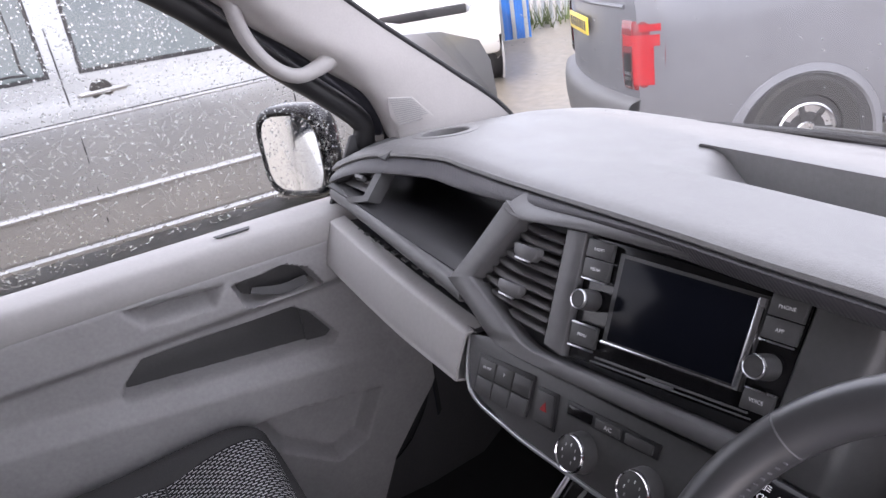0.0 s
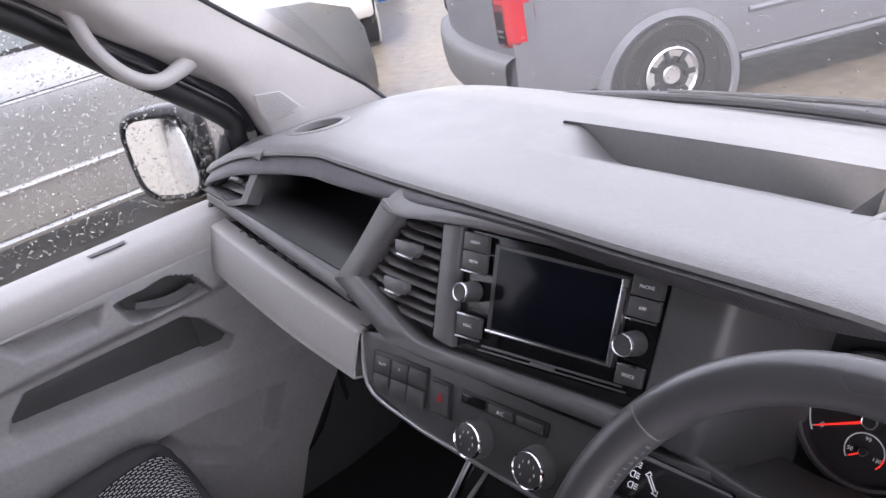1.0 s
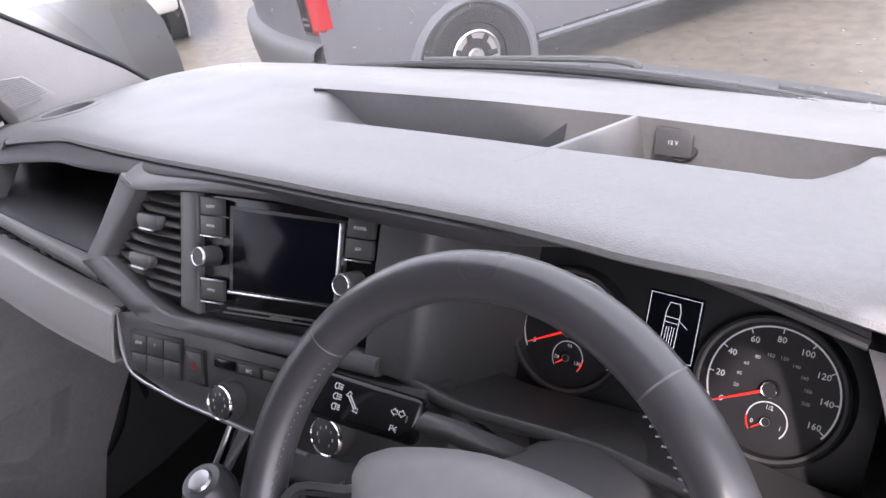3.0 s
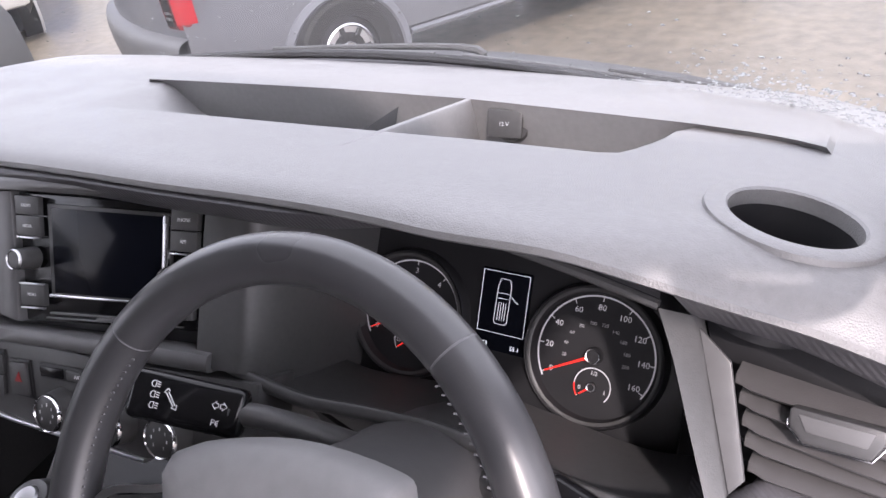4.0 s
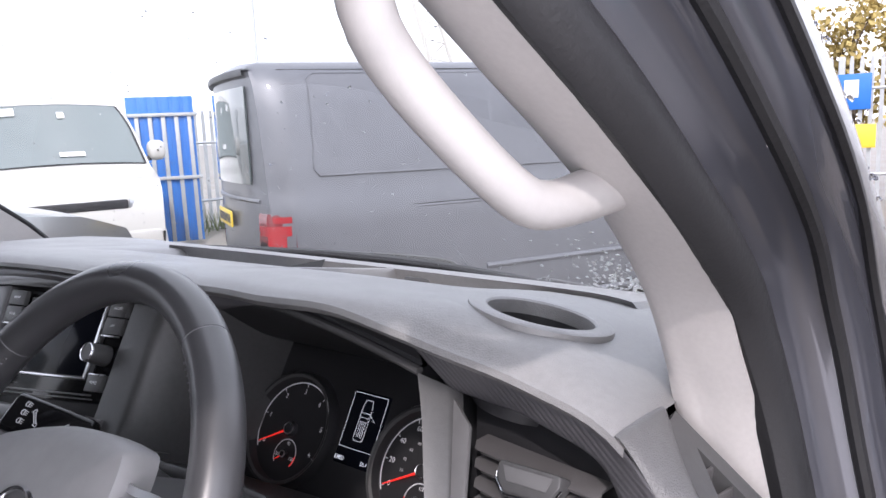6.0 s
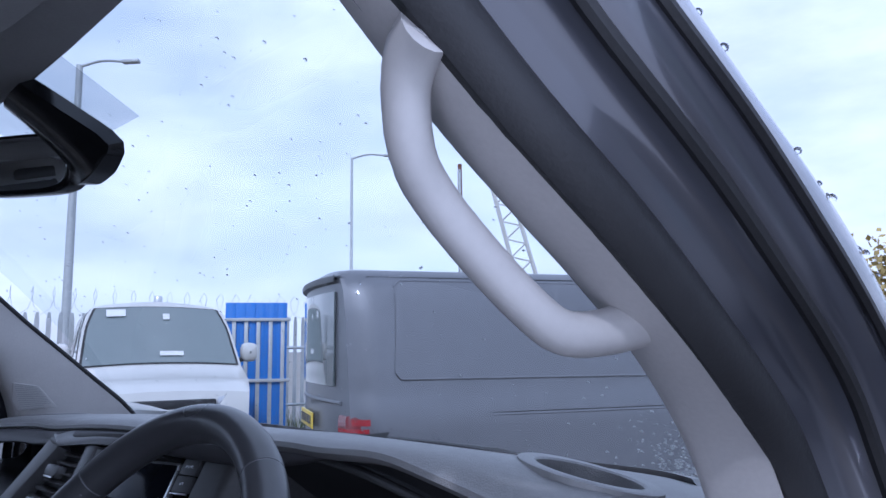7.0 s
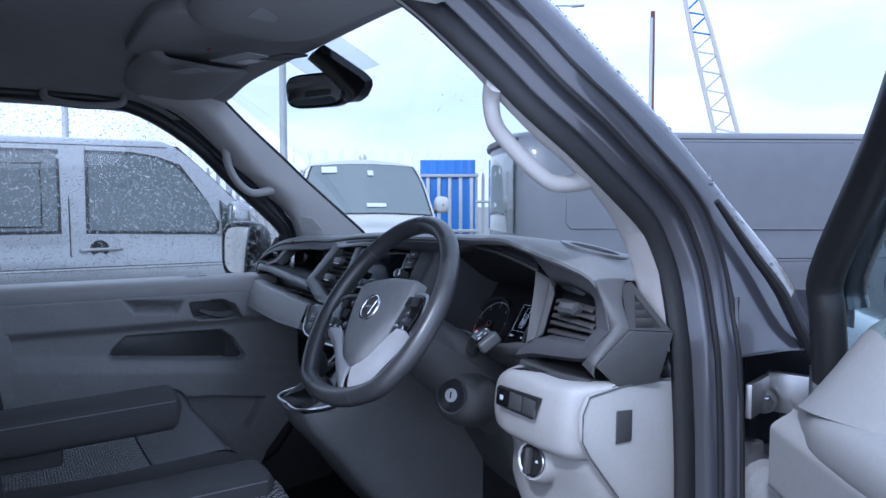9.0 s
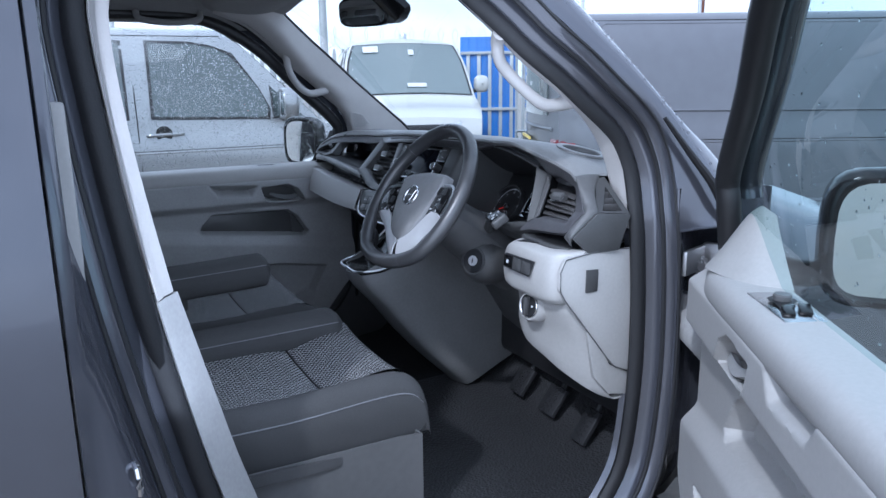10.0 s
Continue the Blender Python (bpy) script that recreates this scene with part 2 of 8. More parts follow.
def box(centre, size, bevel=0.0, turn=None, segments=2):
    bm = bmesh.new()
    bmesh.ops.create_cube(bm, size=1, matrix=Matrix.Diagonal((*size, 1)))
    bevelled(bm, bevel, segments)
    m = Matrix.Translation(centre) @ (turn.to_4x4() if turn else Matrix.Identity(4))
    bmesh.ops.transform(bm, matrix=m, verts=bm.verts)
    return bm


def axis_turn(direction, up=(0, 0, 1)):
    """A rotation whose z axis points along direction."""
    d = Vector(direction).normalized()
    u = Vector(up)
    x = u.cross(d)
    if x.length < 1e-4:
        x = Vector((1, 0, 0)).cross(d)
    x.normalize()
    return Matrix((x, d.cross(x), d)).transposed()


def lathe(profile, centre, direction, steps=32, up=(0, 0, 1)):
    """Turn a profile of (radius, height) round an axis."""
    bm = bmesh.new()
    m = axis_turn(direction, up)
    rings = []
    for r, h in profile:
        rings.append([bm.verts.new(Vector(centre) + m @ Vector((r * math.cos(a), r * math.sin(a), h)))
                      for a in (2 * math.pi * i / steps for i in range(steps))] if r > 1e-5 else
                     [bm.verts.new(Vector(centre) + m @ Vector((0, 0, h)))])
    for a, b in zip(rings, rings[1:]):
        for i in range(steps):
            j = (i + 1) % steps
            if len(a) == 1 and len(b) == 1:
                continue
            if len(a) == 1:
                bm.faces.new((a[0], b[i], b[j]))
            elif len(b) == 1:
                bm.faces.new((a[i], a[j], b[0]))
            else:
                bm.faces.new((a[i], a[j], b[j], b[i]))
    return bm


def smooth_line(points, steps):
    """Catmull-Rom through the points, steps pieces between two of them."""
    p = [Vector(q) for q in points]
    out = []
    for i in range(len(p) - 1):
        a, b, c, d = p[max(i - 1, 0)], p[i], p[i + 1], p[min(i + 2, len(p) - 1)]
        for k in range(steps):
            t = k / steps
            out.append(0.5 * ((2 * b) + (c - a) * t + (2 * a - 5 * b + 4 * c - d) * t * t + (3 * b - a - 3 * c + d) * t ** 3))
    return out + [p[-1]]


def tube(points, radius, steps=6, sides=12, flat=1.0, smooth=True, up=(0, 0, 1), closed=False):
    """A round or flattened bar along a line; radius may be one number or one for each point."""
    n0 = len(points)
    rad = radius if isinstance(radius, (list, tuple)) else [radius] * n0
    line = smooth_line(points, steps) if smooth else [Vector(p) for p in points]
    per = steps if smooth else 1
    bm = bmesh.new()
    rings = []
    for i, p in enumerate(line):
        if closed:
            d = line[(i + 1) % len(line)] - line[i - 1]
        else:
            d = line[min(i + 1, len(line) - 1)] - line[max(i - 1, 0)]
        m = axis_turn(d, up)
        f = i / per
        k = min(int(f), n0 - 2)
        r = rad[k] + (rad[k + 1] - rad[k]) * (f - k)
        rings.append([bm.verts.new(p + m @ Vector((r * math.cos(a), r * flat * math.sin(a), 0)))
                      for a in (2 * math.pi * j / sides for j in range(sides))])
    for a, b in zip(rings, rings[1:] + (rings[:1] if closed else [])):
        for i in range(sides):
            bm.faces.new((a[i], a[(i + 1) % sides], b[(i + 1) % sides], b[i]))
    if not closed:
        bm.faces.new(rings[0])
        bm.faces.new(rings[-1])
    return bm


def sheet(rows, nu=4, nv=4, thick=0.0, smooth_u=True, smooth_v=True):
    """A curved skin through rows of points (all rows equally long), smoothed along and across, thickened if wanted."""
    lines = [smooth_line(r, nu) if smooth_u else [Vector(p) for p in r] for r in rows]
    cols = list(zip(*lines))
    cols = [smooth_line(c, nv) if smooth_v else list(c) for c in cols]
    bm = bmesh.new()
    grid = [[bm.verts.new(p) for p in c] for c in cols]
    for a, b in zip(grid, grid[1:]):
        for i in range(len(a) - 1):
            bm.faces.new((a[i], a[i + 1], b[i + 1], b[i]))
    if thick:
        bmesh.ops.recalc_face_normals(bm, faces=bm.faces)
        bmesh.ops.solidify(bm, geom=bm.faces[:], thickness=thick)
    return bm


def sweep(profile, path, normals, closed=False):
    """Carry a profile of (outwards, sideways) along a path; normals gives, for each point, the outward and sideways vectors."""
    bm = bmesh.new()
    rings = [[bm.verts.new(Vector(p) + Vector(n) * a + Vector(s) * b) for a, b in profile] for p, (n, s) in zip(path, normals)]
    for a, b in zip(rings, rings[1:] + (rings[:1] if closed else [])):
        for i in range(len(profile) - 1):
            bm.faces.new((a[i], a[i + 1], b[i + 1], b[i]))
    return bm


def join(*bms):
    out = bmesh.new()
    for b in bms:
        me = bpy.data.meshes.new("tmp")
        b.to_mesh(me)
        b.free()
        out.from_mesh(me)
        bpy.data.meshes.remove(me)
    return out


def lettering(name, text, size, m, mat, parent, align="CENTER"):
    """Words as a thin flat mesh; m puts its x along the line and its z towards the reader."""
    cu = bpy.data.curves.new(name, "FONT")
    cu.body, cu.size, cu.align_x, cu.align_y, cu.extrude = text, size, align, "CENTER", 0.0001
    cu.resolution_u = 2
    tmp = new(name, cu)
    me = bpy.data.meshes.new_from_object(tmp.evaluated_get(bpy.context.evaluated_depsgraph_get()))
    bpy.data.objects.remove(tmp)
    me.materials.clear()
    me.materials.append(mat)
    ob = new(name, me)
    ob.matrix_world = m
    ob.parent = parent
    return ob


def face_frame(p, right, normal):
    """A matrix at p with x along right and z along normal."""
    z = Vector(normal).normalized()
    x = (Vector(right) - z * Vector(right).dot(z)).normalized()
    r = Matrix((x, z.cross(x), z)).transposed().to_4x4()
    return Matrix.Translation(p) @ r


def lerp(table, v):
    """Straight-line reading of a table of (key, value)."""
    if v <= table[0][0]:
        return table[0][1]
    for (a, p), (b, q) in zip(table, table[1:]):
        if v <= b:
            return p + (q - p) * (v - a) / (b - a)
    return table[-1][1]


def glide(table, v):
    """Smooth reading of a table of (key, value)."""
    n = len(table)
    if v <= table[0][0] or v >= table[-1][0]:
        return table[0][1] if v <= table[0][0] else table[-1][1]
    i = next(k for k in range(n - 1) if v <= table[k + 1][0])
    slope = []
    for k in (i, i + 1):
        p, q = table[max(k - 1, 0)], table[min(k + 1, n - 1)]
        slope.append((q[1] - p[1]) / (q[0] - p[0]))
    (a, p), (b, q) = table[i], table[i + 1]
    h = b - a
    t = (v - a) / h
    return p * (1 + 2 * t) * (1 - t) ** 2 + slope[0] * h * t * (1 - t) ** 2 + q * t * t * (3 - 2 * t) + slope[1] * h * t * t * (t - 1)


def step01(a, b, v):
    t = min(1, max(0, (v - a) / (b - a)))
    return t * t * (3 - 2 * t)


# ---- dashboard ----
dash = thing("dashboard", "dark grey moulded plastic van dashboard with open trays and cup holders", "dashboard")
EDGE = [(-0.80, -0.055), (-0.72, -0.045), (-0.65, -0.029), (-0.5, 0.012), (-0.42, 0.012), (-0.3, 0.0), (-0.2, -0.010), (-0.1, -0.016), (0.1, -0.018), (0.27, -0.018),
        (0.354, -0.026), (0.414, -0.031), (0.48, -0.033), (0.536, -0.028), (0.582, -0.023), (0.62, -0.021), (0.65, -0.021), (0.68, -0.023), (0.70, -0.027), (0.72, -0.034)]
LIP = [(0.354, 1.461), (0.414, 1.4605), (0.48, 1.455), (0.536, 1.443), (0.582, 1.432), (0.62, 1.425), (0.65, 1.418), (0.68, 1.411), (0.70, 1.404), (0.72, 1.393)]
CREST = [(-0.80, 1.361), (-0.72, 1.390), (-0.65, 1.4075), (-0.5, 1.419), (-0.42, 1.421), (-0.3, 1.430), (-0.2, 1.439), (-0.1, 1.446), (0.0, 1.450), (0.1, 1.452), (0.2, 1.455),
         (0.27, 1.457), (0.354, 1.461), (0.48, 1.462), (0.536, 1.460), (0.582, 1.456), (0.607, 1.450), (0.641, 1.441), (0.667, 1.429), (0.693, 1.414), (0.72, 1.396)]
BASE_LINE = [(-0.80, 0.27), (-0.72, 0.335), (-0.52, 0.43), (-0.2, 0.489), (0.1, 0.50), (0.37, 0.475), (0.56, 0.435), (0.64, 0.40), (0.72, 0.335), (0.80, 0.27)]
WALL = [(-0.25, 0.266), (-0.219, 0.268), (0.08, 0.289), (0.263, 0.286), (0.498, 0.252), (0.607, 0.223), (0.8, 0.15)]
CUPS = [(0.602, 0.068), (-0.606, 0.088)]


def pad_height(x, y):
    """The pad falls from the crest over the dials towards the windscreen."""
    def plain(v):
        return 1.419 - 0.26 * max(v, 0) ** 2 - 0.85 * max(0, abs(x) - 0.55) ** 2
    e = glide(EDGE, x)
    if y >= 0.30:
        return plain(y)
    k = min(1.0, max(0.0, (y - e) / (0.30 - e)))
    z = glide(CREST, x) * (1 - k) + plain(0.30) * k + 0.010 * k * (1 - k)
    if y < e + 0.06:       # the front edge rolls over, more towards the driver's vent
        drop = 0.010 * (1 - step01(0.38, 0.50, x)) + (glide(CREST, x) - glide(LIP, x) if x > 0.354 else 0.0)
        z -= drop * (1 - max(0.0, y - e) / 0.06) ** 2
    return z


def tray_depth(x, y, wall):
    across = step01(-0.20, -0.13, x) if x < 0.2 else 1 - step01(0.445 + 0.15 * (y - 0.15), 0.478 + 0.15 * (y - 0.15), x)
    return 0.048 * across * max(0.0, (y - 0.14) / (wall - 0.14))


def make_pad():
    bm = bmesh.new()
    xs = sorted(set([round(-0.80 + 0.0125 * i, 4) for i in range(122)] + [-0.225, -0.219, 0.607, 0.612]))
    cols = []
    for x in xs:
        e, w, b = glide(EDGE, x), lerp(WALL, x), glide(BASE_LINE, x)
        zc = pad_height(x, e)
        col = [(x, e + 0.060, zc - 0.018), (x, e + 0.018, zc - 0.0165), (x, e + 0.006, zc - 0.0135), (x, e, zc - 0.008), (x, e + 0.0015, zc - 0.0035),
               (x, e + 0.006, zc - 0.001), (x, e + 0.012, pad_height(x, e + 0.012))]
        y0 = e + 0.012
        for k in range(1, 13):
            y = y0 + (0.14 - y0) * k / 12
            col.append((x, y, pad_height(x, y)))
        for k in range(1, 9):
            y = 0.14 + (w - 0.14) * k / 8
            col.append((x, y, pad_height(x, y) - tray_depth(x, y, w)))
        lip = 0.006 * step01(-0.225, -0.219, x) * (1 - step01(0.607, 0.612, x))
        col.append((x, w - 0.002, pad_height(x, w) - tray_depth(x, w, w) * 0.25 + lip * 0.5 if lip else pad_height(x, w)))
        col.append((x, w - 0.0015 - 0.5 * lip, pad_height(x, w) + lip))
        for k in range(1, 9):
            y = w + 0.002 + (b - w) * k / 8
            col.append((x, y, pad_height(x, y) + lip * (1 - k / 8)))
        col.append((x, b + 0.05, pad_height(x, b) - 0.05))
        cols.append([bm.verts.new(p) for p in col])
    for a, b in zip(cols, cols[1:]):
        for i in range(len(a) - 1):
            f = (a[i], a[i + 1], b[i + 1], b[i])
            c = sum((v.co for v in f), Vector()) / 4
            if min(math.hypot(c.x - u, c.y - v) for u, v in CUPS) > 0.046:
                bm.faces.new(f)
    for v in bm.verts:      # round off the edge of each cup hole
        for cx, cy in CUPS:
            d = math.hypot(v.co.x - cx, v.co.y - cy)
            if 1e-6 < d < 0.047 and v.link_faces and v.co.z > 1.39:
                v.co.x, v.co.y = cx + (v.co.x - cx) * 0.047 / d, cy + (v.co.y - cy) * 0.047 / d
    bmesh.ops.delete(bm, geom=[v for v in bm.verts if not v.link_faces], context="VERTS")
    return bm


strip_rows = []
for i in range(28):
    x = -0.775 + 0.0485 * i
    e, z = glide(EDGE, x), pad_height(x, glide(EDGE, x))
    w = 0.019 * (1 - step01(-0.50, 0.02, x)) + 0.0015
    row = [(x, e + 0.020, z - 0.010), (x, e + 0.004, z - 0.011), (x, e - 0.5 * w, z - 0.012 - 0.30 * w), (x, e - w, z - 0.014 - 0.65 * w), (x, e - w + 0.003, z - 0.024 - 0.5 * w), (x, e + 0.010, z - 0.034), (x, e + 0.05, z - 0.036)]
    fade = step01(0.24, 0.42, x)
    strip_rows.append([Vector(p).lerp(Vector((x, e + 0.022, z - 0.014)), fade) for p in row])
part("edge_strip", sheet(strip_rows, 2, 3, 0.0), RIBBED, dash, "dark ribbed strip under the pad's front edge")
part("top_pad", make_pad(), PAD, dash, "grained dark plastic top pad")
for cx, cy in CUPS:
    z = pad_height(cx, cy) + 0.0008
    tilt = Vector((pad_height(cx - 0.04, cy) - pad_height(cx + 0.04, cy), pad_height(cx, cy - 0.04) - pad_height(cx, cy + 0.04), 0.08)).normalized()
    ring = lathe([(0.0405, -0.012), (0.0408, -0.0015), (0.0425, 0.0), (0.0535, 0.0002), (0.0555, -0.0008), (0.056, -0.005)], (cx, cy, z), tilt, 48)
    part("cup_holder_rim", ring, PAD, dash, "raised plastic rim of a cup holder")
    cup = lathe([(0.042, -0.003), (0.040, -0.03), (0.038, -0.075), (0.0, -0.076)], (cx, cy, z), tilt, 40)
    part("cup_holder_well", cup, BLACK, dash, "black cup holder well")
# rib that splits the tray
rib = slab([(0.240, 0.085, pad_height(0.24, 0.085) + 0.0005), (0.262, 0.290, 1.403), (0.266, 0.290, 1.345), (0.25, 0.2, 1.372), (0.243, 0.085, 1.42)], 0.007, 0.002)
part("tray_rib", rib, PAD, dash)
socket = thing("power_socket_cover", "dark plastic cover of a power socket in the dashboard tray", "socket cover")
socket_n = Vector((0.05, -1, 0.35)).normalized()
part("base_disc", lathe([(0.0, 0.006), (0.019, 0.006), (0.021, 0.003), (0.021, -0.01)], (0.309, 0.282, 1.381), socket_n, 36), DARK, socket)
part("flap", box((0.304, 0.272, 1.384), (0.040, 0.030, 0.006), 0.003, axis_turn(socket_n)), DARK, socket)
lettering("marking", "12 V", 0.006, face_frame((0.304, 0.2685, 1.385), (1, 0.05, 0), socket_n), WHITE, socket)


def c_face(x, z, out=0.0):
    """A point on the centre fascia, which leans back and turns a little to the driver."""
    n = Vector((0.075, -1, 0.53)).normalized()
    return Vector((x, -0.02 + 0.075 * x - 0.53 * (1.40 - z), z)) + n * out


def l_face(x, z, out=0.0):
    """A point on the lower fascia with the switches."""
    n = Vector((0.05, -1, 0.5)).normalized()
    return Vector((x, -0.098 + 0.05 * x - 0.5 * (1.24 - z), z)) + n * out


def v_face(x, z, out=0.0):
    """A point on the fascia round the driver's outer vent."""
    n = Vector((-0.15, -1, 0.62)).normalized()
    return Vector((x, 0.62 * (z - 1.368) - 0.15 * (x - 0.58), z)) + n * out


def k_face(x, z, out=0.0):
    """A point on the dial plate."""
    n = Vector((0, -1, 0.65)).normalized()
    return Vector((x, 0.12 - 0.65 * (1.308 - z), z)) + n * out


def plate(face, pts, out, depth, bevel=0.001):
    """A raised plate on a fascia: pts in (x, z), its front out metres proud."""
    p = [face(x, z, out - depth) for x, z in pts]
    n = Vector((0, 0, 0))
    for a, b in zip(p, p[1:] + p[:1]):
        n += a.cross(b)
    if n.y > 0:
        p.reverse()
    return slab(p, depth, bevel)


def band(face, outer, inner, out, depth, bevel=0.003, steps=5):
    """A raised strip between two lines of (x, z) on a fascia, with rounded front edges."""
    o = smooth_line([(x, z, 0) for x, z in outer], steps)
    i = smooth_line([(x, z, 0) for x, z in inner], steps)
    bm = bmesh.new()
    rows = []
    for a, b in zip(o, i):
        e = bevel / max((a - b).length, 1e-4)
        row = [(a, -depth), (a, -bevel), (a.lerp(b, e * 0.35), -bevel * 0.3), (a.lerp(b, e), 0), (a.lerp(b, 1 - e), 0), (a.lerp(b, 1 - e * 0.35), -bevel * 0.3), (b, -bevel), (b, -depth)]
        rows.append([bm.verts.new(face(q.x, q.y, out + d)) for q, d in row])
    for a, b in zip(rows, rows[1:]):
        for k in range(7):
            bm.faces.new((a[k], a[k + 1], b[k + 1], b[k]))
    bm.faces.new(rows[0])
    bm.faces.new(rows[-1])
    return bm


# dark carcass behind the fascia
part("carcass", join(box((-0.30, 0.20, 1.10), (0.90, 0.20, 0.36), 0.02), box((0.45, 0.24, 1.00), (0.62, 0.18, 0.36), 0.02), box((-0.04, 0.12, 1.33), (0.30, 0.14, 0.09), 0.01), box((0.35, 0.19, 1.30), (0.42, 0.06, 0.12), 0.01)), BLACK, dash)
# centre fascia
part("centre_panel", plate(c_face, [(-0.245, 1.409), (-0.292, 1.311), (-0.19, 1.268), (0.150, 1.282), (0.150, 1.42)], -0.018, 0.03), BLACK, dash)
part("centre_frame", band(c_face, [(-0.240, 1.411), (-0.274, 1.352), (-0.304, 1.307)], [(-0.205, 1.396), (-0.232, 1.356), (-0.257, 1.320)], 0.004, 0.03), TRIM, dash)
part("centre_frame", band(c_face, [(-0.304, 1.307), (-0.245, 1.288), (-0.184, 1.268), (-0.112, 1.267), (0.01, 1.275), (0.10, 1.281), (0.168, 1.285)],
                          [(-0.257, 1.320), (-0.20, 1.301), (-0.136, 1.283), (-0.085, 1.284), (0.02, 1.291), (0.10, 1.297), (0.168, 1.301)], 0.008, 0.05, 0.005), TRIM, dash, "mid grey trim strip below the radio")
top_rows = []
for x, z in ((-0.236, 1.402), (-0.205, 1.397), (-0.105, 1.406), (0.03, 1.411), (0.10, 1.4135), (0.165, 1.416), (0.225, 1.420)):
    p = c_face(x, z, 0.004)
    q = Vector((x, glide(EDGE, x) + 0.006, pad_height(x, glide(EDGE, x)) - 0.026))
    q.z = max(q.z, p.z + 0.012)
    top_rows.append([p + Vector((0, 0.030, -0.003)), p + Vector((0, 0.003, -0.001)), p + Vector((0, 0, 0.002)), p.lerp(q, 0.5) + Vector((0, -0.004, 0.002)), q, q + Vector((0, 0.03, 0.006))])
part("centre_frame", sheet(top_rows, 4, 4, 0.0), TRIM, dash, "satin dark band above the radio")
part("vent_divider", band(c_face, [(-0.131, 1.402), (-0.123, 1.35), (-0.114, 1.292)], [(-0.102, 1.405), (-0.093, 1.35), (-0.083, 1.289)], 0.002, 0.03), TRIM, dash)

centre_vent = thing("air_vent", "dark slatted centre air vent with two thumb tabs", "air vent", "dashboard vents")
LEFT_LINE = [(1.286, -0.138), (1.299, -0.176), (1.321, -0.255), (1.396, -0.205)]
for i in range(9):
    z = 1.304 + 0.0112 * i
    x0, x1 = lerp(LEFT_LINE, z) + 0.004, -0.1335 + (1.40 - z) * 0.15
    rows = []
    for t in range(5):
        x = x0 + (x1 - x0) * t / 4
        cut = 0.010 if t == 0 else 0.0
        rows.append([c_face(x, z + 0.003, -0.022), c_face(x, z, -0.008), c_face(x, z - 0.0045, -0.001 - cut)])
    part("slat", sheet(rows, 2, 1, 0.0022, True, False), SLAT, centre_vent)
for x, z in ((-0.178, 1.368), (-0.187, 1.327)):
    tab = plate(c_face, [(x - 0.02, z + 0.006), (x + 0.018, z + 0.007), (x + 0.02, z - 0.001), (x + 0.014, z - 0.008), (x - 0.014, z - 0.008), (x - 0.02, z - 0.002)], 0.007, 0.012, 0.002)
    part("thumb_tab", tab, TRIM, centre_vent)
    part("tab_edge", plate(c_face, [(x - 0.014, z - 0.0075), (x + 0.014, z - 0.0075), (x + 0.013, z - 0.0095), (x - 0.013, z - 0.0095)], 0.0078, 0.003, 0.0005), SATIN, centre_vent)

# radio
radio = thing("radio_unit", "gloss black radio unit with blank touch screen and side buttons", "radio")
R_TL, R_TR, R_BR, R_BL = (-0.100, 1.404), (0.144, 1.412), (0.146, 1.313), (-0.081, 1.290)


def r_at(u, v, out=0.0):
    """A point on the radio front: u from left to right, v from top to bottom."""
    x = (1 - v) * ((1 - u) * R_TL[0] + u * R_TR[0]) + v * ((1 - u) * R_BL[0] + u * R_BR[0])
    z = (1 - v) * ((1 - u) * R_TL[1] + u * R_TR[1]) + v * ((1 - u) * R_BL[1] + u * R_BR[1])
    return c_face(x, z, out)


def r_plate(u0, v0, u1, v1, out, depth, bevel=0.0008):
    return slab([r_at(u0, v1, out - depth), r_at(u1, v1, out - depth), r_at(u1, v0, out - depth), r_at(u0, v0, out - depth)], depth, bevel)


RN = Vector((0.075, -1, 0.53)).normalized()
RX = r_at(1, 0.5) - r_at(0, 0.5)
part("front_panel", r_plate(0.0, 0.0, 1.0, 1.0, -0.006, 0.02), GLOSS, radio)
part("screen_bezel", r_plate(0.185, 0.07, 0.855, 0.80, -0.003, 0.006), DARK, radio)
part("screen", r_plate(0.215, 0.10, 0.815, 0.765, -0.0015, 0.003, 0.0004), SCREEN, radio, "blank dark screen")
part("screen_edge", join(r_plate(0.822, 0.09, 0.85, 0.79, 0.0, 0.004), r_plate(0.185, 0.775, 0.85, 0.80, 0.0, 0.004)), SATIN, radio, "silver bevel at the screen's edge")
for u0, v0, u1, v1, word in ((0.012, 0.02, 0.155, 0.165, "RADIO"), (0.012, 0.175, 0.155, 0.33, "MEDIA"), (0.012, 0.70, 0.16, 0.875, "MENU"),
                             (0.868, 0.03, 0.995, 0.19, "PHONE"), (0.868, 0.20, 0.995, 0.36, "APP"), (0.875, 0.74, 0.99, 0.90, "VOICE")):
    b = part("button", r_plate(u0, v0, u1, v1, 0.0015, 0.006), DARK, radio)
    lettering("legend", word, 0.0045, face_frame(r_at((u0 + u1) / 2, (v0 + v1) / 2, 0.0019), RX, RN), WHITE, b)
for u0, u1, v in ((0.012, 0.155, 0.335), (0.012, 0.16, 0.695), (0.012, 0.16, 0.885), (0.868, 0.995, 0.37), (0.875, 0.99, 0.735)):
    part("bright_line", r_plate(u0, v, u1, v + 0.014, 0.0022, 0.003, 0.0003), SATIN, radio)
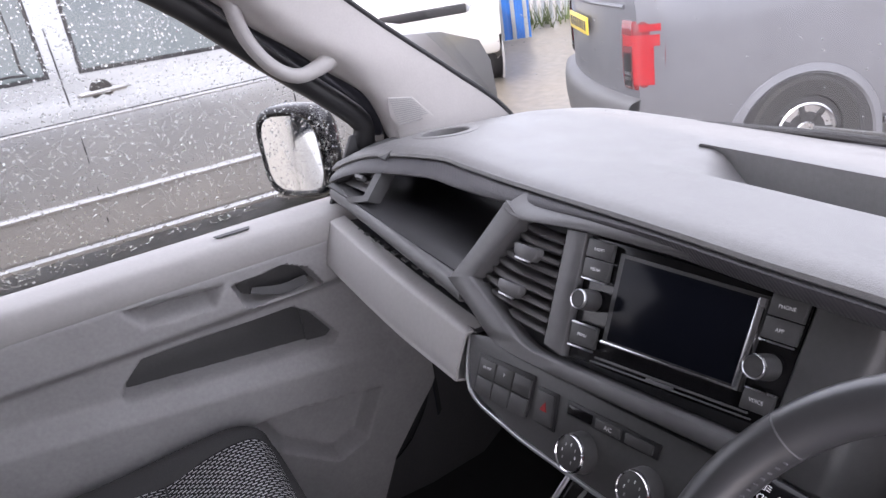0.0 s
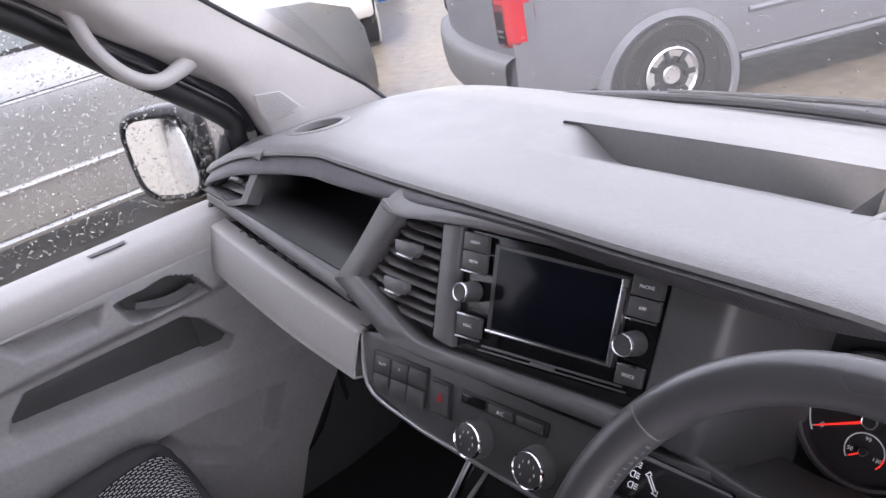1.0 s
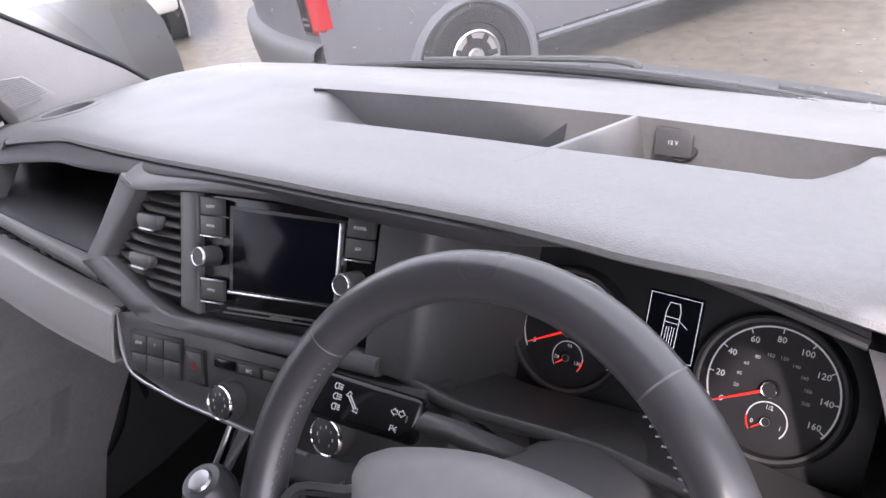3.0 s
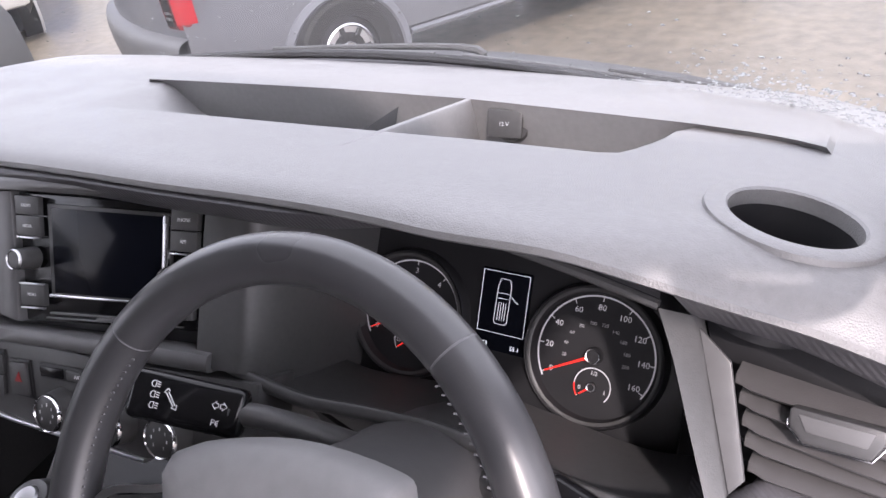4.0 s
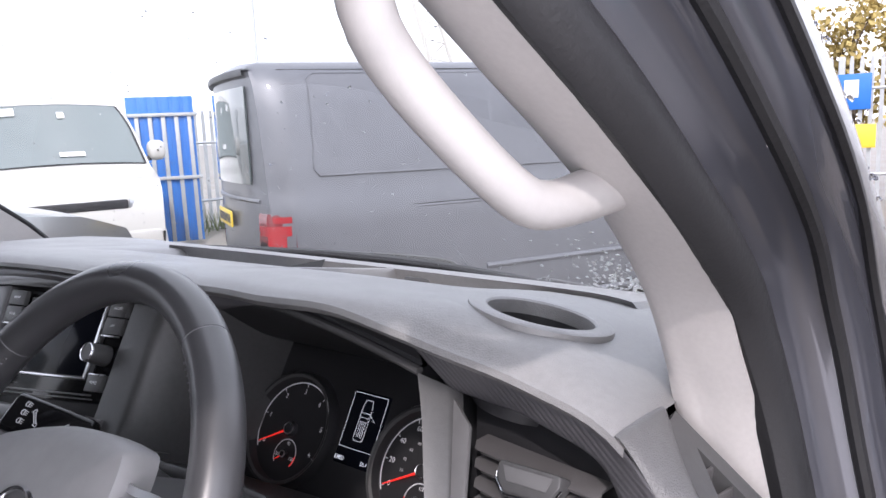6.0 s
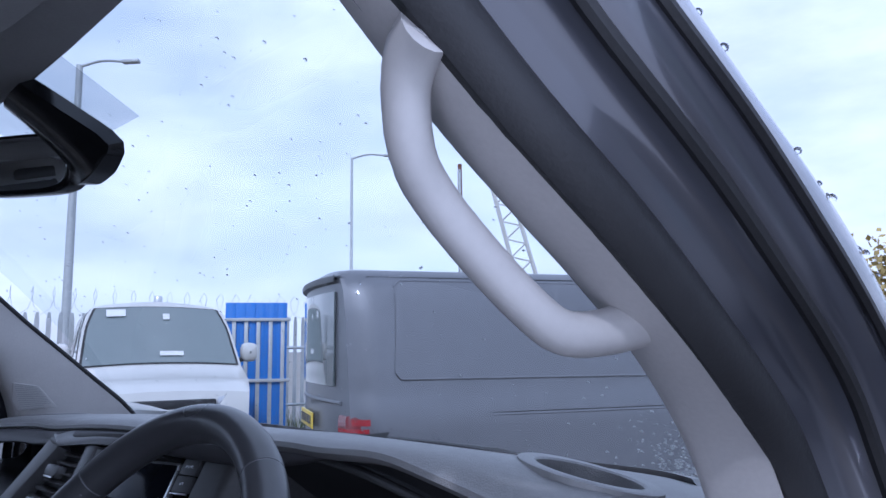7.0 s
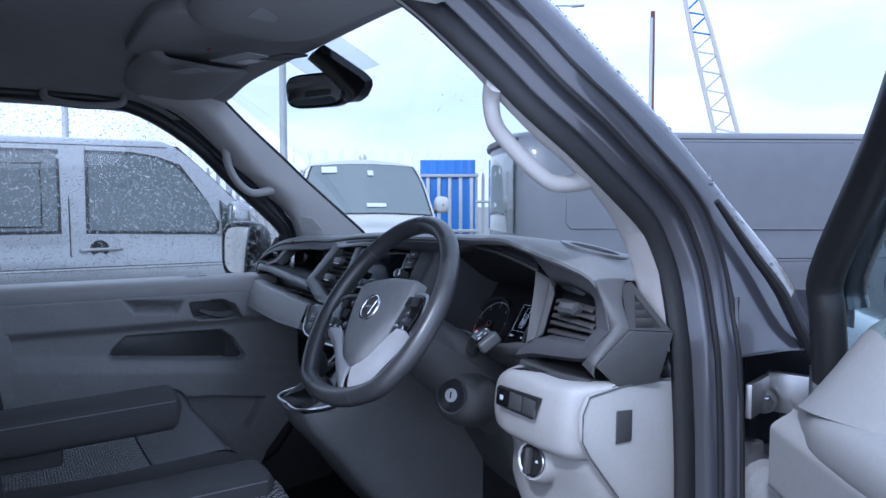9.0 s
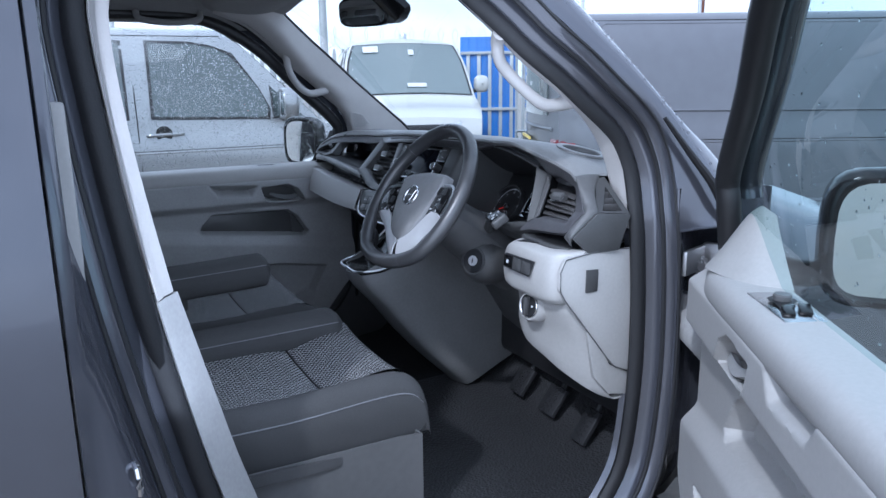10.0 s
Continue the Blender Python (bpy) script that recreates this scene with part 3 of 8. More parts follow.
for u, v in ((0.09, 0.50), (0.925, 0.56)):
    c = r_at(u, v)
    k = part("knob", lathe([(0.0, 0.0195), (0.0085, 0.0195), (0.0098, 0.018), (0.0105, 0.012), (0.0112, 0.0), (0.0112, -0.004)], c, RN, 40), DARK, radio)
    part("knob_ring", lathe([(0.0088, 0.0197), (0.0094, 0.0206), (0.0102, 0.0196), (0.0105, 0.018)], c, RN, 40), SATIN, k, "silver ring on the knob")
part("loading_slot", join(r_plate(0.16, 0.925, 0.90, 0.94, -0.004, 0.003, 0.0003), r_plate(0.14, 0.965, 0.92, 0.975, -0.003, 0.003, 0.0003), r_plate(0.45, 0.945, 0.58, 0.97, -0.003, 0.003, 0.0003)), TRIM, radio, "thin silver slot lines")

# lower fascia with switches and heater knobs
part("lower_fascia", plate(l_face, [(-0.252, 1.252), (-0.21, 1.262), (-0.13, 1.262), (0.0, 1.268), (0.14, 1.278), (0.22, 1.285), (0.22, 1.215), (0.09, 1.192), (-0.06, 1.187), (-0.14, 1.187), (-0.222, 1.197)], 0.0, 0.05, 0.003), DARK, dash)
part("lower_edge", band(l_face, [(-0.252, 1.2535), (-0.222, 1.195), (-0.14, 1.184), (-0.06, 1.184), (0.09, 1.189)], [(-0.25, 1.257), (-0.219, 1.199), (-0.138, 1.188), (-0.06, 1.188), (0.09, 1.193)], 0.002, 0.01, 0.001), SATIN, dash, "thin silver edge under the switches")
switches = thing("switch_panel", "dark plastic switch panel with parking and start-stop switches", "switch panel")
part("surround", plate(l_face, [(-0.218, 1.241), (-0.117, 1.252), (-0.113, 1.209), (-0.212, 1.199)], 0.002, 0.006), BLACK, switches)
for i in range(3):
    for j in range(2):
        x, z = -0.2115 + 0.032 * i + 0.002 * j, 1.2375 + 0.0033 * i - 0.0205 * j
        part("switch", plate(l_face, [(x, z), (x + 0.030, z + 0.003), (x + 0.0315, z - 0.016), (x + 0.0015, z - 0.019)], 0.004, 0.004), DARK, switches)
LX, LN = Vector((1, 0.05, 0.1)), Vector((0.05, -1, 0.5))
lettering("legend", "(A) OFF", 0.0045, face_frame(l_face(-0.195, 1.231, 0.0045), LX, LN), WHITE, switches)
lettering("legend", "P", 0.006, face_frame(l_face(-0.163, 1.2345, 0.0045), LX, LN), WHITE, switches)
hazard = thing("hazard_switch", "dark hazard light switch with a small red triangle", "switch")
part("surround", plate(l_face, [(-0.109, 1.2455), (-0.076, 1.249), (-0.068, 1.213), (-0.101, 1.211)], 0.002, 0.006), BLACK, hazard)
part("button", plate(l_face, [(-0.106, 1.243), (-0.079, 1.246), (-0.072, 1.216), (-0.099, 1.213)], 0.005, 0.006), DARK, hazard)
part("triangle", plate(l_face, [(-0.094, 1.2265), (-0.083, 1.2275), (-0.0885, 1.236)], 0.0056, 0.001, 0), HAZARD, hazard, "red triangle", False)
heater = thing("heater_controls", "dark heater control panel with two round knobs", "heater controls")
part("display_slot", plate(l_face, [(-0.062, 1.250), (0.06, 1.2605), (0.061, 1.247), (-0.059, 1.236)], 0.002, 0.006), BLACK, heater)
for i in range(3):
    x = -0.058 + 0.039 * i
    part("push_button", plate(l_face, [(x, 1.2475 + 0.0033 * i), (x + 0.034, 1.2505 + 0.0033 * i), (x + 0.035, 1.2415 + 0.0033 * i), (x + 0.002, 1.2385 + 0.0033 * i)], 0.004, 0.004), DARK if i else GLOSS, heater)
lettering("legend", "A/C", 0.006, face_frame(l_face(0.0, 1.2475, 0.0046), LX, LN), WHITE, heater)
for x, z in ((-0.025, 1.213), (0.058, 1.219), (0.127, 1.225)):
    c = l_face(x, z)
    k = part("knob", lathe([(0.0, 0.019), (0.0168, 0.019), (0.0190, 0.0175), (0.0205, 0.008), (0.0215, 0.0), (0.0215, -0.004)], c, LN, 48), DARK, heater)
    part("knob_ring", lathe([(0.0172, 0.0192), (0.0182, 0.0204), (0.0192, 0.019), (0.0196, 0.0165)], c, LN, 48), CHROME, k, "chrome ring on the knob")
    for a in range(7):
        t = radians(-50 + 46 * a)
        q = l_face(x + 0.0095 * math.cos(t), z + 0.0085 * math.sin(t), 0.0193)
        part("tick", box(q, (0.0012, 0.003, 0.0004), 0, axis_turn(LN)), WHITE if a % 2 else DIM, k, "", False)
    part("pointer", box(l_face(x - 0.019, z, 0.014), (0.004, 0.003, 0.002), 0.0005, axis_turn(LN)), RED, k, "red pointer mark")

# passenger side: open shelf, grip lip, slot and light panel
shelf_rows = []
for x, zl, zt in ((-0.76, 1.325, 1.365), (-0.62, 1.322, 1.385), (-0.45, 1.313, 1.390), (-0.25, 1.308, 1.392)):
    shelf_rows.append([(x, -0.082, zl), (x, -0.05, zl + 0.002), (x, 0.06, zl - 0.012), (x, 0.088, zl + 0.01), (x, 0.085, zt - 0.02), (x, 0.03, zt + 0.004)])
part("open_shelf", sheet(shelf_rows, 5, 4, 0.004, True, True), BLACK, dash, "dark open storage shelf")
lip_rows = []
for x, z, y in ((-0.775, 1.318, -0.075), (-0.70, 1.322, -0.082), (-0.62, 1.322, -0.086), (-0.45, 1.314, -0.092), (-0.33, 1.309, -0.096), (-0.27, 1.306, -0.099)):
    lip_rows.append([(x, y + 0.03, z + 0.001), (x, y + 0.008, z + 0.002), (x, y, z - 0.004), (x, y - 0.003, z - 0.014), (x, y + 0.004, z - 0.020), (x, y + 0.05, z - 0.022)])
part("shelf_lip", sheet(lip_rows, 4, 4, 0.003), TRIM, dash, "mid grey shelf lip")
part("grip_slot", sheet([[(x, -0.045, 1.30), (x, -0.02, 1.285), (x, -0.03, 1.255), (x, -0.10, zb)] for x, zb in ((-0.77, 1.268), (-0.5, 1.258), (-0.24, 1.254))], 3, 3, 0.003), BLACK, dash)
for i in range(12):
    x = -0.70 + 0.036 * i
    part("slot_rib", box((x, -0.075, 1.268), (0.016, 0.008, 0.004), 0.001), DARK, dash)
panel_rows = []
for x, zt, zb, y in ((-0.80, 1.262, 1.19, -0.07), (-0.775, 1.266, 1.192, -0.092), (-0.74, 1.268, 1.195, -0.100), (-0.60, 1.264, 1.192, -0.106), (-0.42, 1.258, 1.190, -0.111), (-0.247, 1.253, 1.196, -0.112)):
    panel_rows.append([(x, y + 0.03, zt + 0.004), (x, y + 0.004, zt + 0.003), (x, y - 0.003, zt - 0.005), (x, y - 0.014, (zt + zb) / 2), (x, y - 0.022, zb + 0.006), (x, y - 0.014, zb - 0.004), (x, y + 0.08, zb - 0.03)])
part("lower_panel", sheet(panel_rows, 5, 4, 0.003), BEIGE, dash, "light grey lower panel on the passenger side")
part("knee_bolster", sheet([[(x, -0.06, 1.17), (x, 0.03, 1.12), (x, 0.12, 0.98), (x, 0.22, 0.75)] for x in (-0.77, -0.5, -0.25, 0.0)], 3, 4, 0.004), BLACK, dash)

side_vent = thing("air_vent", "small dark slatted air vent at the passenger's dashboard end", "air vent", "dashboard vents")
SV = [(-0.742, -0.030, 1.364), (-0.692, -0.016, 1.382), (-0.615, -0.018, 1.386), (-0.594, -0.076, 1.337), (-0.655, -0.086, 1.322), (-0.768, -0.068, 1.322)]
sv_c = sum((Vector(p) for p in SV), Vector()) / 6
inner = [sv_c.lerp(Vector(p), 0.80) for p in SV]
frame_bm = bmesh.new()
a = [frame_bm.verts.new(Vector(p) + Vector((0, 0.02, -0.012))) for p in SV]
b = [frame_bm.verts.new(p) for p in SV]
c = [frame_bm.verts.new(p + Vector((0, -0.004, 0.002))) for p in inner]
d = [frame_bm.verts.new(p + Vector((0, 0.03, -0.012))) for p in inner]
for r, q in ((a, b), (b, c), (c, d)):
    for i in range(6):
        frame_bm.faces.new((r[i], r[(i + 1) % 6], q[(i + 1) % 6], q[i]))
frame_bm.faces.new(d)
part("frame", bevelled(frame_bm, 0.0012), DARK, side_vent)
for i in range(4):
    t = (i + 0.6) / 4.4
    l0, l1 = Vector(inner[1]).lerp(Vector(inner[5]), t), Vector(inner[2]).lerp(Vector(inner[3]), t)
    l0 = l0.lerp(l1, 0.07)
    part("slat", sheet([[p + Vector((0, 0.018, 0.001)), p + Vector((0, 0.004, -0.002)), p + Vector((0, -0.002, -0.005))] for p in (l0, l0.lerp(l1, 0.5), l1)], 2, 1, 0.0018), SLAT, side_vent)
part("thumb_tab", box(sv_c + Vector((0.012, -0.004, 0.003)), (0.026, 0.008, 0.012), 0.003, Euler((radians(35), 0, radians(8))).to_matrix()), TRIM, side_vent)
part("vent_pod", sheet([[(x, y + 0.05, zt + 0.012), (x, y + 0.012, zt + 0.008), (x, y - 0.004, zt - 0.004)] for x, y, zt in ((-0.80, -0.02, 1.33), (-0.765, -0.045, 1.345), (-0.74, -0.035, 1.37), (-0.69, -0.022, 1.389), (-0.61, -0.022, 1.394))], 3, 3, 0.003), DARK, dash)

# ---- instrument binnacle ----
cluster = thing("instrument_cluster", "black instrument cluster with two round dials and a small display", "instrument cluster")
part("dial_plate", plate(k_face, [(0.19, 1.345), (0.19, 1.20), (0.54, 1.185), (0.54, 1.345)], 0.0, 0.01, 0.001), BLACK, cluster)
KN = Vector((0, -1, 0.65)).normalized()
KU = Vector((0, 0.65, 1)).normalized()


def k_polar(cx, cz, r, deg, out=0.0):
    """A point on the dial plate at a clock angle: 0 straight up, growing clockwise."""
    return k_face(cx, cz, out) + Vector((1, 0, 0)) * (r * math.sin(radians(deg))) + KU * (r * math.cos(radians(deg)))


def arc(cx, cz, r, w, a0, a1, out, n=40):
    bm = bmesh.new()
    o = [bm.verts.new(k_polar(cx, cz, r, a0 + (a1 - a0) * i / n, out)) for i in range(n + 1)]
    q = [bm.verts.new(k_polar(cx, cz, r - w, a0 + (a1 - a0) * i / n, out)) for i in range(n + 1)]
    for i in range(n):
        bm.faces.new((o[i], o[i + 1], q[i + 1], q[i]))
    return bm


def dial(cx, cz, words, small, needle, sub_a, words_sub, name, label):
    d = part(name, lathe([(0.0, 0.001), (0.0545, 0.001), (0.0555, 0.002), (0.058, 0.011), (0.0605, 0.013), (0.0625, 0.009), (0.0635, 0.0)], k_face(cx, cz), KN, 64), BLACK, cluster, label)
    part("scale_arc", arc(cx, cz, 0.052, 0.0014, -122, 122, 0.0022), WHITE, d, "", False)
    part("dial_rim", lathe([(0.0555, 0.0112), (0.0575, 0.0124), (0.0585, 0.0125)], k_face(cx, cz), KN, 64), DARK, d)
    for i, (deg, w) in enumerate(words):
        lettering("numeral", w, 0.0074, face_frame(k_polar(cx, cz, 0.0415, deg, 0.0022), (1, 0, 0), KN), WHITE, d)
        part("tick", box(k_polar(cx, cz, 0.0495, deg, 0.0022), (0.0008, 0.005, 0.0003), 0, axis_turn(KN) @ Euler((0, 0, radians(-deg))).to_matrix()), WHITE, d, "", False)
    for deg, w in small:
        lettering("small_numeral", w, 0.0043, face_frame(k_polar(cx, cz, 0.0275, deg, 0.0022), (1, 0, 0), KN), DIM, d)
    tip, tail = k_polar(cx, cz, 0.047, needle, 0.005), k_polar(cx, cz, 0.006, needle, 0.006)
    part("needle", tube([tail, tip], [0.0013, 0.0006], 2, 6, 1.0, False), RED, d, "red needle")
    part("hub", lathe([(0.0, 0.009), (0.0055, 0.009), (0.007, 0.0075), (0.0078, 0.002)], k_face(cx, cz), KN, 32), BLACK, d)
    part("hub_ring", lathe([(0.0055, 0.0092), (0.0063, 0.0096), (0.0068, 0.008)], k_face(cx, cz), KN, 32), SATIN, d)
    sx, sz = cx + 0.002, cz - 0.0225
    part("small_scale", arc(sx, sz, 0.0165, 0.0010, -130, 130, 0.0024), WHITE, d, "", False)
    part("small_red_arc", arc(sx, sz, 0.0165, 0.0012, sub_a, sub_a + 40, 0.0027, 10), RED, d, "", False)
    part("small_needle", tube([k_face(sx, sz, 0.005), k_polar(sx, sz, 0.013, -128, 0.005)], [0.001, 0.0005], 2, 6, 1.0, False), RED, d, "red needle")
    part("small_hub", lathe([(0.0, 0.007), (0.003, 0.007), (0.0038, 0.0055), (0.004, 0.002)], k_face(sx, sz), KN, 24), BLACK, d)
    part("small_hub_ring", lathe([(0.003, 0.0072), (0.0036, 0.0074), (0.0038, 0.006)], k_face(sx, sz), KN, 24), SATIN, d)
    for deg, w in words_sub:
        lettering("small_numeral", w, 0.005, face_frame(k_polar(sx, sz, 0.0115, deg, 0.0024), (1, 0, 0), KN), WHITE, d)


dial(0.2765, 1.262, [(-118, "0"), (-79, "1"), (-39, "2"), (0, "3"), (39, "4"), (79, "5"), (118, "6")], [], -118, 88, [(0, "90"), (-100, "50"), (105, "130")], "tachometer", "engine speed dial")
dial(0.4615, 1.2625, [(-118, "0"), (-88, "20"), (-59, "40"), (-29, "60"), (0, "80"), (30, "100"), (59, "120"), (88, "140"), (118, "160")],
     [(-100, "20"), (-78, "40"), (-56, "60"), (-34, "80"), (-12, "100"), (10, "120"), (32, "140"), (54, "160"), (76, "180"), (98, "200")], -118, -128, [(0, "1/2"), (-105, "0"), (105, "1")], "speedometer", "speed dial")
disp = part("display", plate(k_face, [(0.345, 1.311), (0.395, 1.311), (0.397, 1.248), (0.347, 1.248)], 0.002, 0.004), SCREEN, cluster, "small dark display")
lines = []
for p, q in (((0.347, 1.309), (0.393, 1.309)), ((0.393, 1.309), (0.3945, 1.262)), ((0.3945, 1.262), (0.3485, 1.262)), ((0.3485, 1.262), (0.347, 1.309))):
    lines.append(tube([k_face(*p, 0.0026), k_face(*q, 0.0026)], 0.0002, 1, 4, 1, False))
# outline of a van seen from above, with one door open
for p, q in (((0.3655, 1.304), (0.3745, 1.304)), ((0.3655, 1.304), (0.3635, 1.298)), ((0.3745, 1.304), (0.3765, 1.298)), ((0.3635, 1.298), (0.3635, 1.271)), ((0.3765, 1.298), (0.3765, 1.271)),
             ((0.3635, 1.271), (0.3655, 1.269)), ((0.3765, 1.271), (0.3745, 1.269)), ((0.3655, 1.269), (0.3745, 1.269)), ((0.3635, 1.293), (0.3765, 1.293)), ((0.3645, 1.289), (0.3755, 1.289)), ((0.3765, 1.292), (0.3845, 1.287)),
             ((0.3665, 1.286), (0.3665, 1.272)), ((0.3688, 1.286), (0.3688, 1.272)), ((0.3712, 1.286), (0.3712, 1.272)), ((0.3735, 1.286), (0.3735, 1.272))):
    lines.append(tube([k_face(*p, 0.0026), k_face(*q, 0.0026)], 0.0002, 1, 4, 1, False))
part("display_drawing", join(*lines), LCD, disp, "white line drawing of a van", False)
lettering("display_text", "23853", 0.0055, face_frame(k_face(0.354, 1.2525, 0.0026), (1, 0, 0), KN), LCD, disp)
lettering("display_text", "55.1", 0.0055, face_frame(k_face(0.388, 1.2525, 0.0026), (1, 0, 0), KN), LCD, disp)

# hood, side walls and lower cowl of the binnacle
HOOD = [(0.15, 0.012, 1.4215), (0.22, 0.013, 1.427), (0.30, 0.012, 1.4285), (0.38, 0.009, 1.4245), (0.45, 0.005, 1.4155), (0.50, 0.002, 1.4065), (0.536, -0.001, 1.3995)]
part("binnacle_hood", sheet([[(x, glide(EDGE, x) + 0.02, pad_height(x, glide(EDGE, x)) - 0.016), (x, y + 0.006, z + 0.007), (x, y, z), (x, y + 0.014, z - 0.008), (x, 0.10, 1.36 - 0.15 * max(0, x - 0.45)), (x, 0.145, 1.34)] for x, y, z in HOOD], 3, 4, 0.0), BLACK, dash)
part("hood_rim", tube([(x, y + 0.003, z) for x, y, z in HOOD], 0.0036, 4, 8), DARK, dash, "dark satin rim of the dial hood")
side_rows = []
for z, drop in ((1.428, 0.0), (1.40, 0.0), (1.36, 0.0), (1.32, 0.0), (1.300, 0.01), (1.289, 0.05)):
    y = c_face(0.17, z).y
    side_rows.append([(0.1475, y + 0.012, z), (0.149, y - 0.001, z), (0.185, y, z), (0.199, y + 0.003, z), (0.207, y + 0.016, z - 0.3 * drop), (0.216, y + 0.055, z - 0.9 * drop), (0.226, 0.12 - 0.65 * (1.308 - z + 1.6 * drop), z - 1.6 * drop)])
part("binnacle_side", sheet(side_rows, 3, 4, 0.0, True, True), DARK, dash, "smooth dark cheek beside the dials")
cowl = []
for x, y, z in ((0.155, -0.060, 1.300), (0.167, -0.059, 1.294), (0.20, -0.061, 1.288), (0.23, -0.061, 1.283), (0.26, -0.061, 1.281), (0.30, -0.056, 1.281), (0.34, -0.050, 1.280), (0.38, -0.047, 1.280), (0.42, -0.050, 1.280), (0.46, -0.055, 1.280), (0.50, -0.058, 1.278), (0.53, -0.061, 1.281), (0.56, -0.060, 1.288), (0.585, -0.054, 1.289)):
    cowl.append([(x, 0.062, 1.195), (x, 0.035, z - 0.070), (x, y + 0.042, z - 0.048), (x, y + 0.016, z - 0.014), (x, y + 0.005, z - 0.0005), (x, y, z - 0.002), (x, y - 0.001, z - 0.010), (x, y + 0.010, z - 0.022), (x, y + 0.05, z - 0.04), (x, y + 0.10, z - 0.06)])
part("lower_cowl", sheet(cowl, 4, 4, 0.003), DARK, dash, "curved trim below the dials")
reset = thing("trip_reset_button", "flat dark reset button below the dials", "button")
part("surround", box((0.3386, 0.0400, 1.2140), (0.062, 0.016, 0.006), 0.003, axis_turn((0, -0.75, 0.7))), BLACK, reset)
part("button", box((0.3386, 0.0380, 1.2165), (0.054, 0.011, 0.006), 0.003, axis_turn((0, -0.75, 0.7))), DARK, reset)
for i in range(4):
    part("legend", box((0.3296 + 0.006 * i, 0.0357, 1.219), (0.004, 0.003, 0.0004), 0, axis_turn((0, -0.75, 0.7))), DIM, reset, "", False)

# bar beside the speed dial and the driver's outer vent
bar, wall_ = [], []
for left, right in (((0.535, -0.001, 1.3995), (0.556, 0.0135, 1.3875)), ((0.549, -0.015, 1.372), (0.566, -0.001, 1.365)), ((0.566, -0.036, 1.332), (0.579, -0.021, 1.333)), ((0.584, -0.058, 1.2915), (0.593, -0.0455, 1.299))):
    left, right = Vector(left), Vector(right)
    wall_.append([left + Vector((-0.016, 0.125, 0.0)), left + Vector((-0.008, 0.05, 0)), left + Vector((-0.0012, 0.006, 0))])
    bar.append([left + Vector((-0.0015, 0.006, 0)), left + Vector((0.0012, 0, 0)), left.lerp(right, 0.9) + Vector((0, -0.001, 0.0005)), right, right + Vector((0.002, 0.012, -0.004))])
wall_.append([(0.569, 0.067, 1.19), (0.577, -0.008, 1.19), (0.583, -0.050, 1.20)])
part("binnacle_wall", sheet(wall_, 2, 4, 0.0, False, True), BLACK, dash)
part("binnacle_bar", sheet(bar, 2, 4, 0.0, False, True), DARK, dash, "satin dark bar beside the speed dial")
outer_vent = thing("air_vent", "dark slatted air vent in a ribbed surround beside the steering wheel", "air vent", "dashboard vents")
VN = Vector((-0.15, -1, 0.62)).normalized()
part("vent_back", plate(v_face, [(0.552, 1.386), (0.66, 1.388), (0.71, 1.372), (0.737, 1.334), (0.716, 1.312), (0.59, 1.30)], -0.034, 0.004), BLACK, outer_vent)
# inner edge of the surround in (x, z) on the vent's plane, its outer edge in space, and how deep the inner wall goes
def lip_at(x):
    return (x, glide(EDGE, x) + 0.003, pad_height(x, glide(EDGE, x)) - 0.006)


RING = [((0.5545, 1.3862), lip_at(0.545), 0.03), ((0.5868, 1.3855), lip_at(0.600), 0.03), ((0.6179, 1.3850), lip_at(0.640), 0.03), ((0.6566, 1.3800), lip_at(0.667), 0.03),
        ((0.6764, 1.3769), lip_at(0.690), 0.03), ((0.6902, 1.3725), lip_at(0.711), 0.03), ((0.7024, 1.3645), (0.7271, -0.035, 1.382), 0.03), ((0.7178, 1.3482), (0.7425, -0.038, 1.361), 0.03),
        ((0.7303, 1.3339), (0.760, -0.046, 1.335), 0.03)]
LOW = [((0.7303, 1.3339), (0.760, -0.046, 1.335), (0.722, 1.3345)), ((0.7240, 1.3230), (0.7516, -0.0575, 1.3185), (0.7195, 1.3295)), ((0.7153, 1.3101), (0.7412, -0.0700, 1.2975), (0.7157, 1.3241)),
       ((0.680, 1.3070), (0.705, -0.0675, 1.2900), (0.683, 1.3205)), ((0.640, 1.3035), (0.655, -0.0640, 1.2840), (0.642, 1.3153)), ((0.600, 1.3000), (0.605, -0.0605, 1.2780), (0.608, 1.3103)), ((0.578, 1.2900), (0.5639, -0.0605, 1.2680), (0.600, 1.300))]
rows = []
for (x, z), o, deep in RING:
    a, b = v_face(x, z), Vector(o)
    rows.append([a - VN * deep, a - VN * 0.004, a + VN * 0.001, a.lerp(b, 0.33) + VN * 0.0015, a.lerp(b, 0.8) + VN * 0.001, b, b - VN * 0.014])
part("surround", sheet(rows, 2, 4, 0.0, True, True), RIBBED, outer_vent, "ribbed dark surround")
rows = []
for (x, z), o, (xi, zi) in LOW:
    a, b = v_face(x, z), Vector(o)
    rows.append([v_face(xi, zi, -0.030), v_face(xi, zi, -0.010), a - VN * 0.0005, a + VN * 0.0015, a.lerp(b, 0.5) + VN * 0.005, b + VN * 0.002, b + Vector((0.002, 0.010, -0.006)), b + Vector((0, 0.06, -0.012))])
part("surround_base", sheet(rows, 1, 4, 0.0, False, True), RIBBED, outer_vent, "ribbed dark lower surround")
